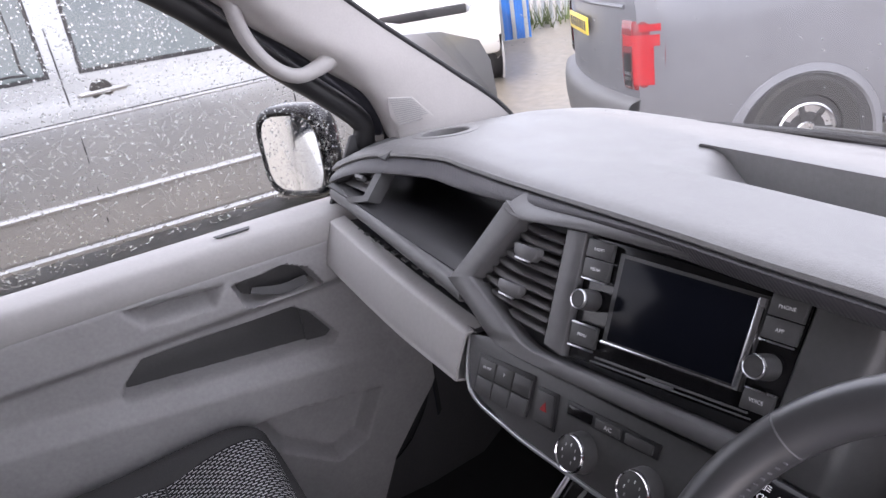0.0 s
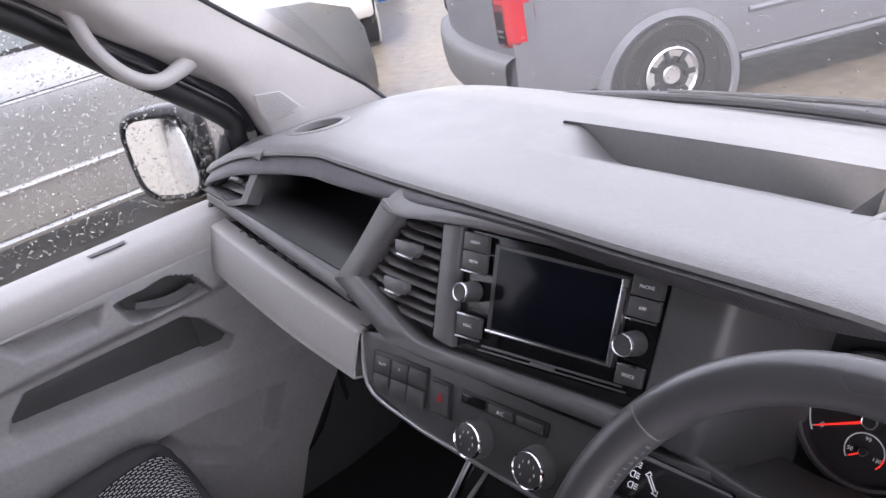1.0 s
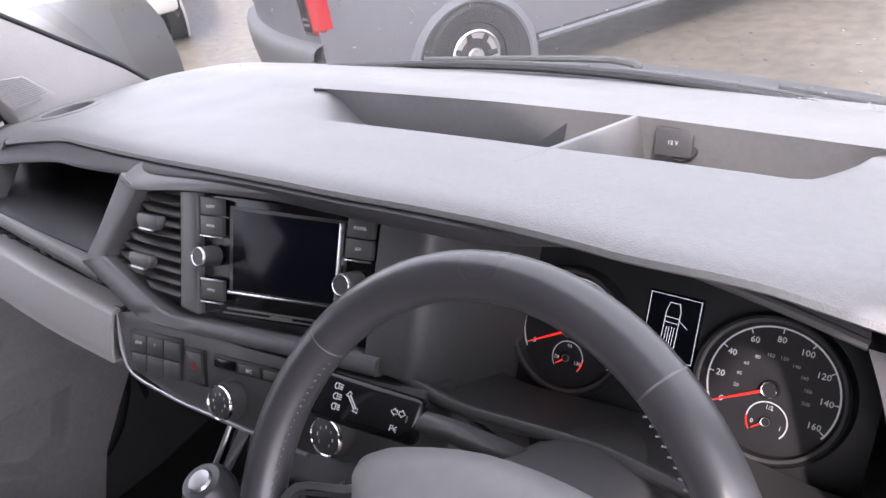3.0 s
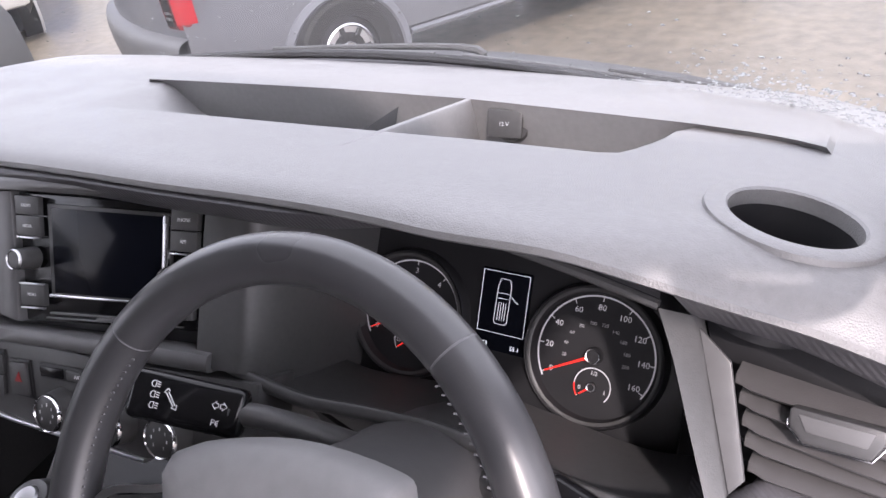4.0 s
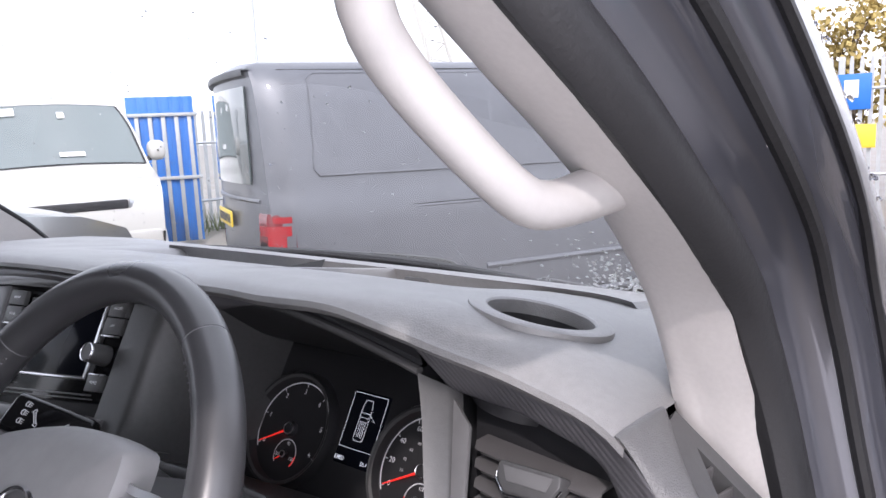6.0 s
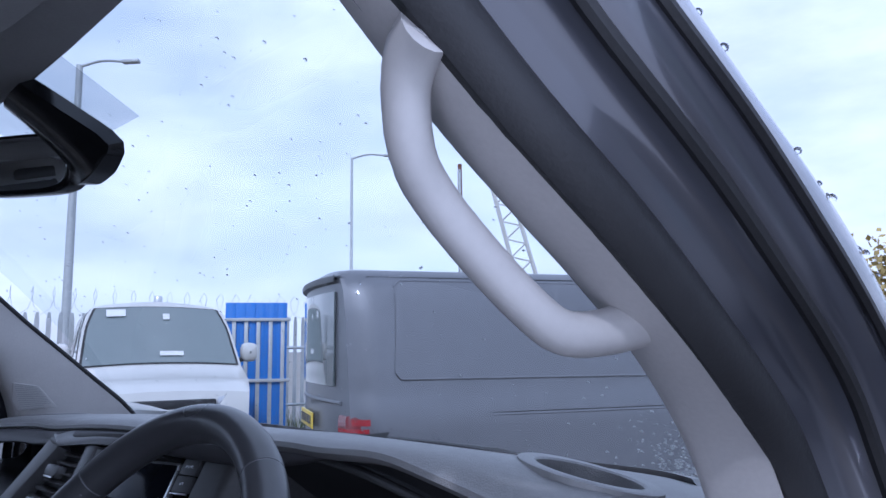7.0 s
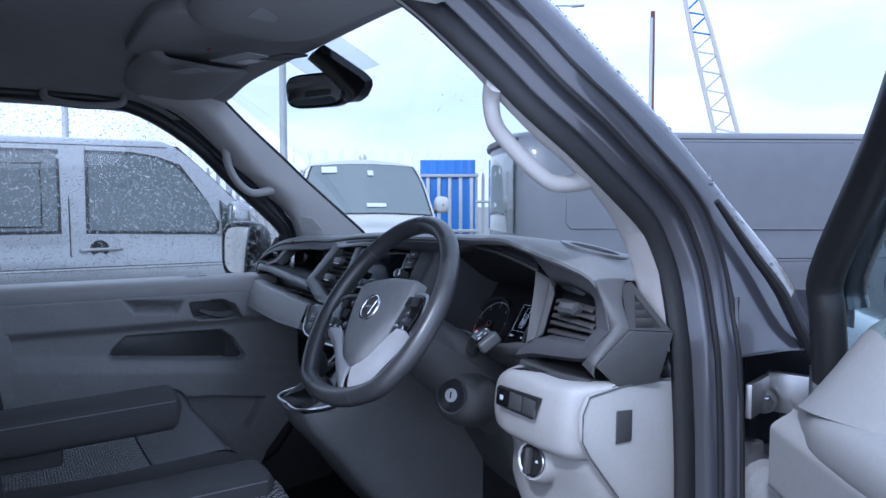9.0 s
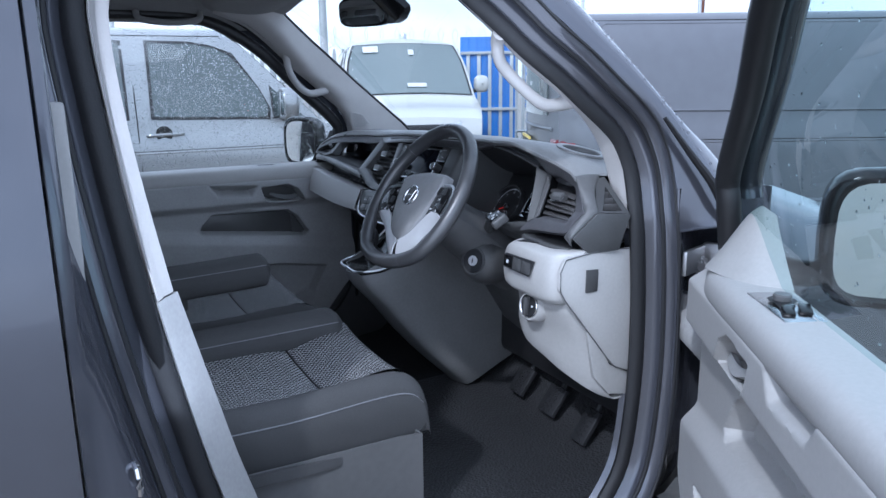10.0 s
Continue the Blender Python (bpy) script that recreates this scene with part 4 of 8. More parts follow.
part("inner_cheek", plate(v_face, [(0.5598, 1.3805), (0.5815, 1.368), (0.601, 1.3095), (0.5935, 1.2996)], 0.0, 0.004, 0.0006), TRIM, outer_vent, "satin grey cheek of the vent")
for (xl, zl), (xr, zr) in (((0.584, 1.3600), (0.690, 1.3585)), ((0.588, 1.3500), (0.703, 1.3490)), ((0.592, 1.3393), (0.709, 1.3380)), ((0.5955, 1.3290), (0.718, 1.3325)), ((0.600, 1.3168), (0.713, 1.3215))):
    rows = []
    for k, cut_ in ((0.0, 0.007), (0.03, 0.006), (0.10, 0.0), (0.5, 0.0), (0.93, 0.0), (1.0, 0.006)):
        x, z = xl + (xr - xl) * k, zl + (zr - zl) * k
        rows.append([v_face(x, z + 0.0075, -0.020), v_face(x, z + 0.0015, -0.009), v_face(x, z - 0.0035, -0.003 - cut_)])
    part("slat", sheet(rows, 2, 1, 0.0022, False, False), SLAT, outer_vent)
part("linkage", tube([v_face(0.590, 1.328, -0.012), v_face(0.715, 1.334, -0.012)], 0.0016, 1, 6, 1, False), GLOSS, outer_vent)
tab_line = [(0.6195, 1.3570), (0.6690, 1.3600), (0.6700, 1.3540), (0.6640, 1.3435), (0.6285, 1.3405), (0.6195, 1.3475)]
part("thumb_tab", plate(v_face, tab_line, 0.006, 0.014, 0.0022), DARK, outer_vent)
part("tab_legend", plate(v_face, [(0.6245, 1.3545), (0.6640, 1.3570), (0.6610, 1.3490), (0.6300, 1.3470)], 0.0068, 0.001, 0.0003), TRIM, outer_vent)
part("tab_edge", tube([v_face(x, z, 0.0035) for x, z in ((0.6192, 1.350), (0.6192, 1.3470), (0.6285, 1.3398), (0.6642, 1.3428), (0.6702, 1.3525))], 0.0009, 1, 6, 1, False), CHROME, outer_vent)

# dashboard end by the door
PT, PL, PC, PR = Vector((0.717, 0.035, 1.3955)), Vector((0.719, 0.012, 1.3925)), Vector((0.7745, -0.0265, 1.3375)), Vector((0.7895, 0.0418, 1.331))
PB = [Vector(p) for p in ((0.7685, -0.0537, 1.3131), (0.7633, -0.0772, 1.2913), (0.7709, -0.0424, 1.2588), (0.7846, 0.0195, 1.2626))]
band_ = []
for a, b in (((0.706, -0.0275, 1.400), (0.710, 0.030, pad_height(0.710, 0.030))), ((0.7125, -0.030, 1.397), (0.7165, 0.022, 1.400)), ((0.7271, -0.035, 1.383), (0.732, 0.002, 1.386)), ((0.7425, -0.038, 1.362), (0.747, -0.0125, 1.3715)),
             ((0.752, -0.040, 1.346), (0.760, -0.0185, 1.357)), ((0.760, -0.046, 1.336), PC), ((0.7516, -0.0575, 1.3195), PB[0]), ((0.7412, -0.0700, 1.2985), PB[1]), ((0.725, -0.066, 1.285), (0.752, -0.068, 1.272))):
    a, b = Vector(a), Vector(b)
    out_ = Vector((0.35, -0.72, 0.6)).normalized()
    band_.append([a - out_ * 0.006, a, a.lerp(b, 0.3) + out_ * 0.0045, a.lerp(b, 0.7) + out_ * 0.0045, b, b - out_ * 0.006])
part("end_cap", sheet(band_, 3, 4, 0.0), SHADED_PAD, dash, "grained end of the dashboard with shade put into its colour")
demist = thing("air_vent", "small triangular dark demister vent at the door side", "air vent", "dashboard vents")


def flat(pts, depth, mat, nm, parent, facing, bevel=0.0):
    pts = [Vector(p) for p in pts]
    n_ = Vector((0, 0, 0))
    for a, b in zip(pts, pts[1:] + pts[:1]):
        n_ += a.cross(b)
    if n_.dot(Vector(facing)) < 0:
        pts.reverse()
    return part(nm, slab(pts, depth, bevel), mat, parent)


qn = (PC - PT).cross(PR - PT).normalized()
qn = qn if qn.z > 0 else -qn
DV = [Vector((0.734, 0.025, 1.379)), Vector((0.782, 0.029, 1.337)), Vector((0.775, -0.013, 1.340))]
DV = [p - qn * (p - PT).dot(qn) for p in DV]
outer_ = [PT, PL, PL.lerp(PC, 0.5), PC, PC.lerp(PR, 0.5), PR, PR.lerp(PT, 0.5)]
inner_ = [DV[0], DV[0].lerp(DV[2], 0.05), DV[0].lerp(DV[2], 0.5), DV[2], DV[2].lerp(DV[1], 0.5), DV[1], DV[1].lerp(DV[0], 0.5)]
hb = bmesh.new()
l0, l1, l2, l3 = ([hb.verts.new(p + qn * h) for p in q] for q, h in ((outer_, -0.004), (outer_, 0.001), (inner_, 0.001), (inner_, -0.016)))
for a, b in ((l0, l1), (l1, l2), (l2, l3)):
    for i in range(7):
        hb.faces.new((a[i], a[(i + 1) % 7], b[(i + 1) % 7], b[i]))
part("housing", bevelled(hb, 0.0012), DARK, demist)
flat([p - qn * 0.014 for p in inner_], 0.001, BLACK, "opening", demist, qn)
for i in range(3):
    t = 0.28 + 0.24 * i
    p, q = DV[0].lerp(DV[2], t), DV[0].lerp(DV[1], t)
    ax = (q - p).normalized()
    part("slat", box((p + q) / 2 - qn * 0.006, ((q - p).length, 0.013, 0.0018), 0.0004, Matrix((ax, (qn - ax.cross(qn) * 0.8).normalized(), ax.cross((qn - ax.cross(qn) * 0.8).normalized()))).transposed()), SLAT, demist)
flat([PC, PB[0], PB[1], PB[2], PB[3], PR], 0.006, DARK, "side_plate", dash, (1, 0, 0), 0.002)

# ---- steering wheel and column ----
wheel = thing("steering_wheel", "black leather steering wheel with grey airbag cover and silver spoke", "steering wheel")
WC = Vector((0.3741, -0.2163, 1.3253))
_rake, _yaw, _turn = radians(35.4), radians(2.63), radians(8)
WN = Vector((math.sin(_yaw) * math.cos(_rake), -math.cos(_yaw) * math.cos(_rake), math.sin(_rake)))
_x = Vector((math.cos(_yaw), math.sin(_yaw), 0))
_u = WN.cross(_x)
WX, WU = _x * math.cos(_turn) + _u * math.sin(_turn), _u * math.cos(_turn) - _x * math.sin(_turn)


def w_at(x, u, n=0.0):
    """A point of the hub and spokes by the wheel's own axes: right, up, towards the driver; the hub lies deeper than the rim."""
    return WC + WX * (x * 0.9) + WU * u + WN * (n - 0.019 * (1 - min(1.0, abs(x) / 0.18) ** 2))


def rim_line(deg, k=1.0):
    a = radians(deg)
    x, u = 0.1655 * k * math.sin(a), 0.1806 * k * math.cos(a)
    if u < -0.13:      # flattened bottom
        u = -0.13 - (-0.13 - u) * 0.57
    return WC + WX * x + WU * u


def rim_piece(a0, a1, r=0.0157):
    n = max(4, int(abs(a1 - a0) / 4))
    bm = bmesh.new()
    rings = []
    for i in range(n + 1):
        deg = a0 + (a1 - a0) * i / n
        p, tangent = rim_line(deg), rim_line(deg + 1) - rim_line(deg - 1)
        side = tangent.cross(WN).normalized()
        rings.append([bm.verts.new(p + side * (r * math.cos(t)) + WN * (r * 1.06 * math.sin(t))) for t in (2 * math.pi * k / 24 for k in range(24))])
    for a, b in zip(rings, rings[1:]):
        for k in range(24):
            bm.faces.new((a[k], a[(k + 1) % 24], b[(k + 1) % 24], b[k]))
    bm.faces.new(rings[0])
    bm.faces.new(rings[-1])
    return bm


SEAMS = [-43.5, 43.5, 158, 202]
for a0, a1 in ((-43.5, 43.5), (43.5, 158), (158, 202), (202, 316.5)):
    rim = part("rim_section", rim_piece(a0 + 0.22, a1 - 0.22), LEATHER, wheel)
for a in SEAMS:
    part("rim_seam", rim_piece(a - 0.3, a + 0.3, 0.0154), STITCH, wheel)
for a in range(-84, -44, 2):
    for sg in (1, -1):
        p = rim_line(sg * a, 0.918)
        part("stitch", box(p + WN * 0.007, (0.0011, 0.0048, 0.0011), 0, Matrix((WX, WU, WN)).transposed() @ Euler((0, 0, radians(sg * (-a + 35)))).to_matrix()), STITCH, wheel, "", False)
# airbag cover: domed shield
cover = [(-0.088, 0.046), (-0.072, 0.058), (0.0, 0.066), (0.072, 0.058), (0.088, 0.046), (0.082, 0.004), (0.062, -0.052), (0.034, -0.087), (0.0, -0.096), (-0.034, -0.087), (-0.062, -0.052), (-0.082, 0.004)]
dome = bmesh.new()
loops = []
for k, h in ((1.08, -0.004), (1.07, 0.012), (1.01, 0.021), (0.8, 0.029), (0.4, 0.034)):
    loops.append([dome.verts.new(w_at(p.x * k, p.y * k, h)) for p in smooth_line([(x, u, 0) for x, u in cover + cover[:1]], 4)[:-1]])
for a, b in zip(loops, loops[1:]):
    for i in range(len(a)):
        dome.faces.new((a[i], a[(i + 1) % len(a)], b[(i + 1) % len(a)], b[i]))
dome.faces.new(loops[-1])
part("airbag_cover", dome, HUB, wheel, "grey grained airbag cover")
badge = part("badge", lathe([(0.0215, 0.0), (0.0225, 0.0025), (0.0245, 0.003), (0.0255, 0.0)], w_at(0, 0.0, 0.0345), WN, 48), CHROME, wheel, "round chrome badge ring")
part("badge_disc", lathe([(0.0, 0.0012), (0.0222, 0.0006)], w_at(0, 0.0, 0.0345), WN, 40), DARK, badge)
part("badge_bar", join(*[tube([w_at(x0, u0, 0.0365), w_at(x1, u1, 0.0365)], 0.0014, 1, 6, 1, False) for x0, u0, x1, u1 in ((-0.017, 0.012, -0.007, -0.014), (0.017, 0.012, 0.007, -0.014), (-0.012, 0.001, 0.012, 0.001))]), CHROME, badge)
for sx in (-1, 1):
    spoke = sheet([[w_at(sx * 0.075, 0.036, -0.002), w_at(sx * 0.115, 0.026, -0.004), w_at(sx * 0.178, 0.020, -0.002)],
                   [w_at(sx * 0.075, 0.0, 0.012), w_at(sx * 0.115, -0.006, 0.008), w_at(sx * 0.182, -0.012, 0.006)],
                   [w_at(sx * 0.062, -0.040, -0.002), w_at(sx * 0.115, -0.045, -0.004), w_at(sx * 0.172, -0.055, -0.002)]], 4, 4, 0.012)
    part("spoke", spoke, DARK, wheel)
    pod = part("button_pod", slab([w_at(sx * 0.086, 0.030, 0.012), w_at(sx * 0.140, 0.024, 0.011), w_at(sx * 0.150, -0.006, 0.011), w_at(sx * 0.138, -0.036, 0.011), w_at(sx * 0.074, -0.040, 0.012)][:: (1 if sx < 0 else -1)], 0.004, 0.002), GLOSS, wheel)
    for i, (bx, bu, w, h) in enumerate(((0.100, 0.018, 0.022, 0.016), (0.127, 0.015, 0.022, 0.016), (0.112, -0.004, 0.026, 0.016), (0.092, -0.026, 0.018, 0.013), (0.113, -0.027, 0.018, 0.013), (0.133, -0.022, 0.012, 0.013))):
        part("wheel_button", box(w_at(sx * bx, bu, 0.0148), (w * 1.08, h * 1.08, 0.003), 0.001, axis_turn(WN)), BLACK, pod)
    for word, bx, bu in ((("RES", 0.100, 0.018), ("SET", 0.092, -0.026)) if sx < 0 else (("OK", 0.112, -0.004), ("VIEW", 0.092, -0.026))):
        lettering("legend", word, 0.0065, face_frame(w_at(sx * bx, bu, 0.0166), WX, WN), WHITE, pod)
    strip = sheet([[w_at(sx * 0.079, 0.043, 0.008), w_at(sx * 0.10, 0.037, 0.014), w_at(sx * 0.146, 0.030, 0.012), w_at(sx * 0.160, 0.004, 0.011), w_at(sx * 0.146, -0.042, 0.010)],
                   [w_at(sx * 0.080, 0.037, 0.008), w_at(sx * 0.10, 0.032, 0.014), w_at(sx * 0.142, 0.026, 0.012), w_at(sx * 0.154, 0.003, 0.011), w_at(sx * 0.140, -0.038, 0.010)]], 4, 1, 0.002)
    part("spoke_strip", strip, SATIN, wheel, "satin silver strip")
    leg = sheet([[w_at(sx * 0.004, -0.104, 0.018), w_at(sx * 0.043, -0.084, 0.018), w_at(sx * 0.072, -0.054, 0.018), w_at(sx * 0.092, -0.036, 0.017), w_at(sx * 0.112, -0.024, 0.016)],
                 [w_at(sx * 0.010, -0.130, 0.014), w_at(sx * 0.055, -0.101, 0.014), w_at(sx * 0.083, -0.073, 0.014), w_at(sx * 0.108, -0.052, 0.014), w_at(sx * 0.134, -0.040, 0.014)],
                 [w_at(sx * 0.014, -0.152, 0.002), w_at(sx * 0.062, -0.116, 0.002), w_at(sx * 0.091, -0.087, 0.002), w_at(sx * 0.118, -0.064, 0.002), w_at(sx * 0.145, -0.048, 0.002)]], 4, 4, 0.004)
    part("lower_spoke", leg, LOCK, wheel, "satin silver lower spoke")
part("lower_spoke_web", sheet([[w_at(-0.07, -0.06, -0.004), w_at(0, -0.07, -0.004), w_at(0.07, -0.06, -0.004)], [w_at(-0.06, -0.15, -0.006), w_at(0, -0.155, -0.006), w_at(0.06, -0.15, -0.006)]], 3, 2, 0.006), DARK, wheel)
column = thing("steering_column", "dark plastic steering column shroud with ignition lock", "steering column")
CA, CB = w_at(0, 0, -0.03), Vector((0.36, 0.06, 1.13))
rows = []
for t, rx, rz in ((0.0, 0.050, 0.045), (0.2, 0.066, 0.055), (0.55, 0.072, 0.062), (1.0, 0.07, 0.07)):
    p = CA.lerp(CB, t)
    rows.append([p + WX * (rx * math.cos(a)) + WU * (rz * math.sin(a)) for a in (2 * math.pi * k / 12 for k in range(13))])
part("shroud", sheet(rows, 2, 4, 0.0), SHROUD, column)
ign = Vector((0.432, -0.10, 1.178))
ign_n = Vector((0.42, -0.85, 0.25)).normalized()
part("lock_boss", lathe([(0.054, -0.07), (0.050, -0.03), (0.041, -0.008), (0.032, 0.0), (0.0, 0.0)], ign, ign_n, 36), DARK, column)
lock = part("ignition_lock", lathe([(0.0275, -0.006), (0.028, 0.002), (0.026, 0.004), (0.0, 0.003)], ign, ign_n, 36), BLACK, column)
part("lock_face", lathe([(0.0118, 0.003), (0.0118, 0.0055), (0.0, 0.006)], ign, ign_n, 28), LOCK, lock, "bright lock barrel")
part("key_slot", box(ign + ign_n * 0.0062, (0.0028, 0.011, 0.001), 0, axis_turn(ign_n)), BLACK, lock, "", False)
l_stalk = thing("indicator_stalk", "black indicator stalk with white symbols", "stalk")
s0, s1 = Vector((0.198, -0.152, 1.348)), Vector((0.276, -0.128, 1.330))
sdir = (s1 - s0).normalized()
sn = (Vector((0.12, -0.66, 0.75)) - sdir * Vector((0.12, -0.66, 0.75)).dot(sdir)).normalized()
s_turn = Matrix((sdir, sn.cross(sdir), sn)).transposed()
part("head", box((s0 + s1) / 2, (0.088, 0.036, 0.017), 0.006, s_turn, 3), GLOSS, l_stalk)
part("arm", tube([s1 - sdir * 0.01, s1 + Vector((0.02, 0.012, -0.010)), Vector((0.335, -0.085, 1.275))], [0.009, 0.009, 0.012], 4, 12), DARK, l_stalk)
part("bright_edge", box((s0 + s1) / 2 + sn.cross(sdir) * 0.0165 + sn * 0.003, (0.08, 0.002, 0.002), 0.0005, s_turn), SATIN, l_stalk)


def strokes(lines, origin, du, dv, parent, name="symbol"):
    """A small line symbol: lists of (u, v) in millimetres round an origin on a flat face."""
    part(name, join(*[tube([origin + du * (a * 0.001) + dv * (b * 0.001) for a, b in line], 0.00042, 1, 4, 1, False) for line in lines]), WHITE, parent, "", False)


LAMP_SIGN = [[(0, 2.2), (-2.4, 2.0), (-3.4, 0), (-2.4, -2.0), (0, -2.2), (0, 2.2)], [(1.0, 1.8), (3.4, 1.4)], [(1.0, 0.2), (3.4, -0.2)], [(1.0, -1.4), (3.4, -1.8)]]
ARROW = [[(-4.2, 6.6), (-6.4, 3.2), (-4.9, 3.4), (2.6, -5.2), (1.4, -6.2), (5.4, -7.2), (5.0, -3.6), (3.9, -4.4), (-3.4, 4.4), (-2.2, 5.0), (-4.2, 6.6)]]
TURN = [[(-0.8, 1.4), (-2.6, 1.4), (-2.6, 2.8), (-5.6, 0), (-2.6, -2.8), (-2.6, -1.4), (-0.8, -1.4), (-0.8, 1.4)], [(0.8, 1.4), (2.6, 1.4), (2.6, 2.8), (5.6, 0), (2.6, -2.8), (2.6, -1.4), (0.8, -1.4), (0.8, 1.4)]]
SCREEN_SIGN = [[(-2.8, 2.2), (0, 3.0), (2.8, 2.2), (1.4, -1.2), (-1.4, -1.2), (-2.8, 2.2)], [(0.6, -3.4), (-1.2, 1.6)]]
top_ = (s0 + s1) / 2 + sn * 0.0087
for du_, dv_, sign in ((-0.024, 0.009, LAMP_SIGN), (-0.023, 0.0015, LAMP_SIGN), (-0.022, -0.006, LAMP_SIGN), (-0.010, 0.001, ARROW), (0.026, 0.003, TURN), (0.025, -0.009, [[(-2, -2), (-2, 2), (0, 2), (0, 0), (-2, 0)], [(3, 2), (1, 0.6), (1, -0.6), (3, -2)], [(1, 0), (3, 0)]])):
    strokes(sign, top_ + sdir * du_ + sn.cross(sdir) * dv_, sdir, sn.cross(sdir), l_stalk)
r_stalk = thing("wiper_stalk", "black wiper stalk with white symbols", "stalk")
q0, q1 = Vector((0.492, -0.085, 1.293)), Vector((0.538, -0.098, 1.290))
qd = (q1 - q0).normalized()
qn2 = (Vector((0.1, -0.62, 0.78)) - qd * Vector((0.1, -0.62, 0.78)).dot(qd)).normalized()
q_turn = Matrix((qd, qn2.cross(qd), qn2)).transposed()
part("head", box((q0 + q1) / 2, (0.056, 0.036, 0.018), 0.005, q_turn, 3), GLOSS, r_stalk)
part("end_cap", box(q1 + qd * 0.006, (0.014, 0.038, 0.020), 0.005, q_turn, 3), DARK, r_stalk)
part("arm", tube([q0, Vector((0.46, -0.075, 1.272)), Vector((0.41, -0.05, 1.235))], [0.008, 0.009, 0.012], 4, 12), DARK, r_stalk)
top_ = (q0 + q1) / 2 + qn2 * 0.0092
for du_, dv_, sign in ((-0.018, -0.002, SCREEN_SIGN), (-0.004, 0.011, [[(k * 2.0, 0), (k * 2.0, 1.0 + k * 0.6)] for k in range(4)]), (0.001, -0.003, [[(-1.2, 6), (1.2, 6), (1.2, 0), (3, 0), (0, -4), (-3, 0), (-1.2, 0), (-1.2, 6)]]), (0.014, -0.008, SCREEN_SIGN)):
    strokes(sign, top_ + qd * du_ + qn2.cross(qd) * dv_, qd, qn2.cross(qd), r_stalk)
lettering("legend", "OFF", 0.004, face_frame((q0 + q1) / 2 + qd * 0.014 + qn2.cross(qd) * 0.004 + qn2 * 0.0095, qd, qn2), WHITE, r_stalk)

# ---- driver's lower dashboard ----
lower = thing("driver_lower_panel", "light grey plastic lower dashboard panel by the driver's door", "dashboard panel")
rows = []
for x, zt, zb, y in ((0.515, 1.192, 1.150, -0.05), (0.545, 1.228, 1.150, -0.085), (0.58, 1.250, 1.150, -0.099), (0.62, 1.255, 1.150, -0.103), (0.70, 1.255, 1.152, -0.107), (0.745, 1.258, 1.158, -0.100), (0.775, 1.262, 1.17, -0.06)):
    rows.append([(x, y + 0.06, zt + 0.006), (x, y + 0.03, zt + 0.006), (x, y + 0.008, zt + 0.001), (x, y - 0.001, zt - 0.010), (x, y - 0.005, (zt + zb) / 2), (x, y - 0.002, zb + 0.016), (x, y + 0.006, zb + 0.004), (x, y + 0.02, zb - 0.003), (x, y + 0.06, zb - 0.01)])
part("switch_bank_cover", sheet(rows, 4, 4, 0.003), BEIGE, lower)
part("ledge", sheet([[(x, 0.0, 1.258), (x, y + 0.040, 1.266), (x, y + 0.028, 1.266), (x, y + 0.024, 1.256)] for x, y in ((0.586, -0.096), (0.62, -0.103), (0.70, -0.107), (0.745, -0.095))], 3, 3, 0.002), DARK, lower, "dark ledge under the outer vent")
sw = part("switch_bank", slab([(0.590, -0.113, 1.202), (0.683, -0.116, 1.202), (0.697, -0.112, 1.236), (0.590, -0.109, 1.232)], 0.006, 0.002), BLACK, lower)
for i in range(3):
    part("rocker", box((0.608 + 0.033 * i, -0.1185, 1.2185), (0.029, 0.024, 0.004), 0.0012, axis_turn((0, -1, 0.12))), DARK if i else GLOSS, sw)
part("rocker_symbol", box((0.608, -0.1209, 1.2185), (0.008, 0.007, 0.0004), 0, axis_turn((0, -1, 0.12))), WHITE, sw, "", False)
rows = []
for x, zt, zb, y0, y1 in ((0.50, 1.145, 1.04, -0.02, -0.015), (0.56, 1.15, 1.02, -0.055, -0.04), (0.64, 1.155, 1.005, -0.07, -0.045), (0.70, 1.16, 0.985, -0.075, -0.035), (0.745, 1.165, 0.955, -0.07, 0.0), (0.768, 1.17, 0.945, -0.045, 0.03)):
    rows.append([(x, y0 + 0.02, zt), (x, y0, zt - 0.02), (x, (y0 + y1) / 2, (zt + zb) / 2), (x, y1, zb), (x, y1 + 0.05, zb - 0.005)])
part("knee_panel", sheet(rows, 4, 4, 0.003), BEIGE, lower)
lk = Vector((0.640, -0.082, 1.124))
lkn = Vector((0.15, -0.95, 0.15)).normalized()
part("light_switch_bezel", lathe([(0.036, -0.02), (0.034, 0.0), (0.029, 0.006), (0.0245, 0.004), (0.0245, -0.005)], lk, lkn, 48), BEIGE, lower)
ls = part("light_switch", lathe([(0.0238, -0.004), (0.0238, 0.006), (0.0215, 0.008), (0.0, 0.008)], lk, lkn, 48), BLACK, lower)
part("light_switch_ring", lathe([(0.0238, 0.004), (0.0250, 0.007), (0.0238, 0.0085), (0.0222, 0.0075)], lk, lkn, 48), CHROME, ls, "chrome ring")
part("light_switch_grip", box(lk + lkn * 0.014, (0.010, 0.040, 0.014), 0.004, axis_turn(lkn)), DARK, ls)
for px, py in ((-0.014, 0.010), (-0.015, 0.002), (-0.011, -0.011), (0.014, 0.002)):
    part("symbol", box(lk + lkn * 0.0084 + Vector((px, 0, py)), (0.005, 0.004, 0.0004), 0, axis_turn(lkn)), WHITE, ls, "", False)
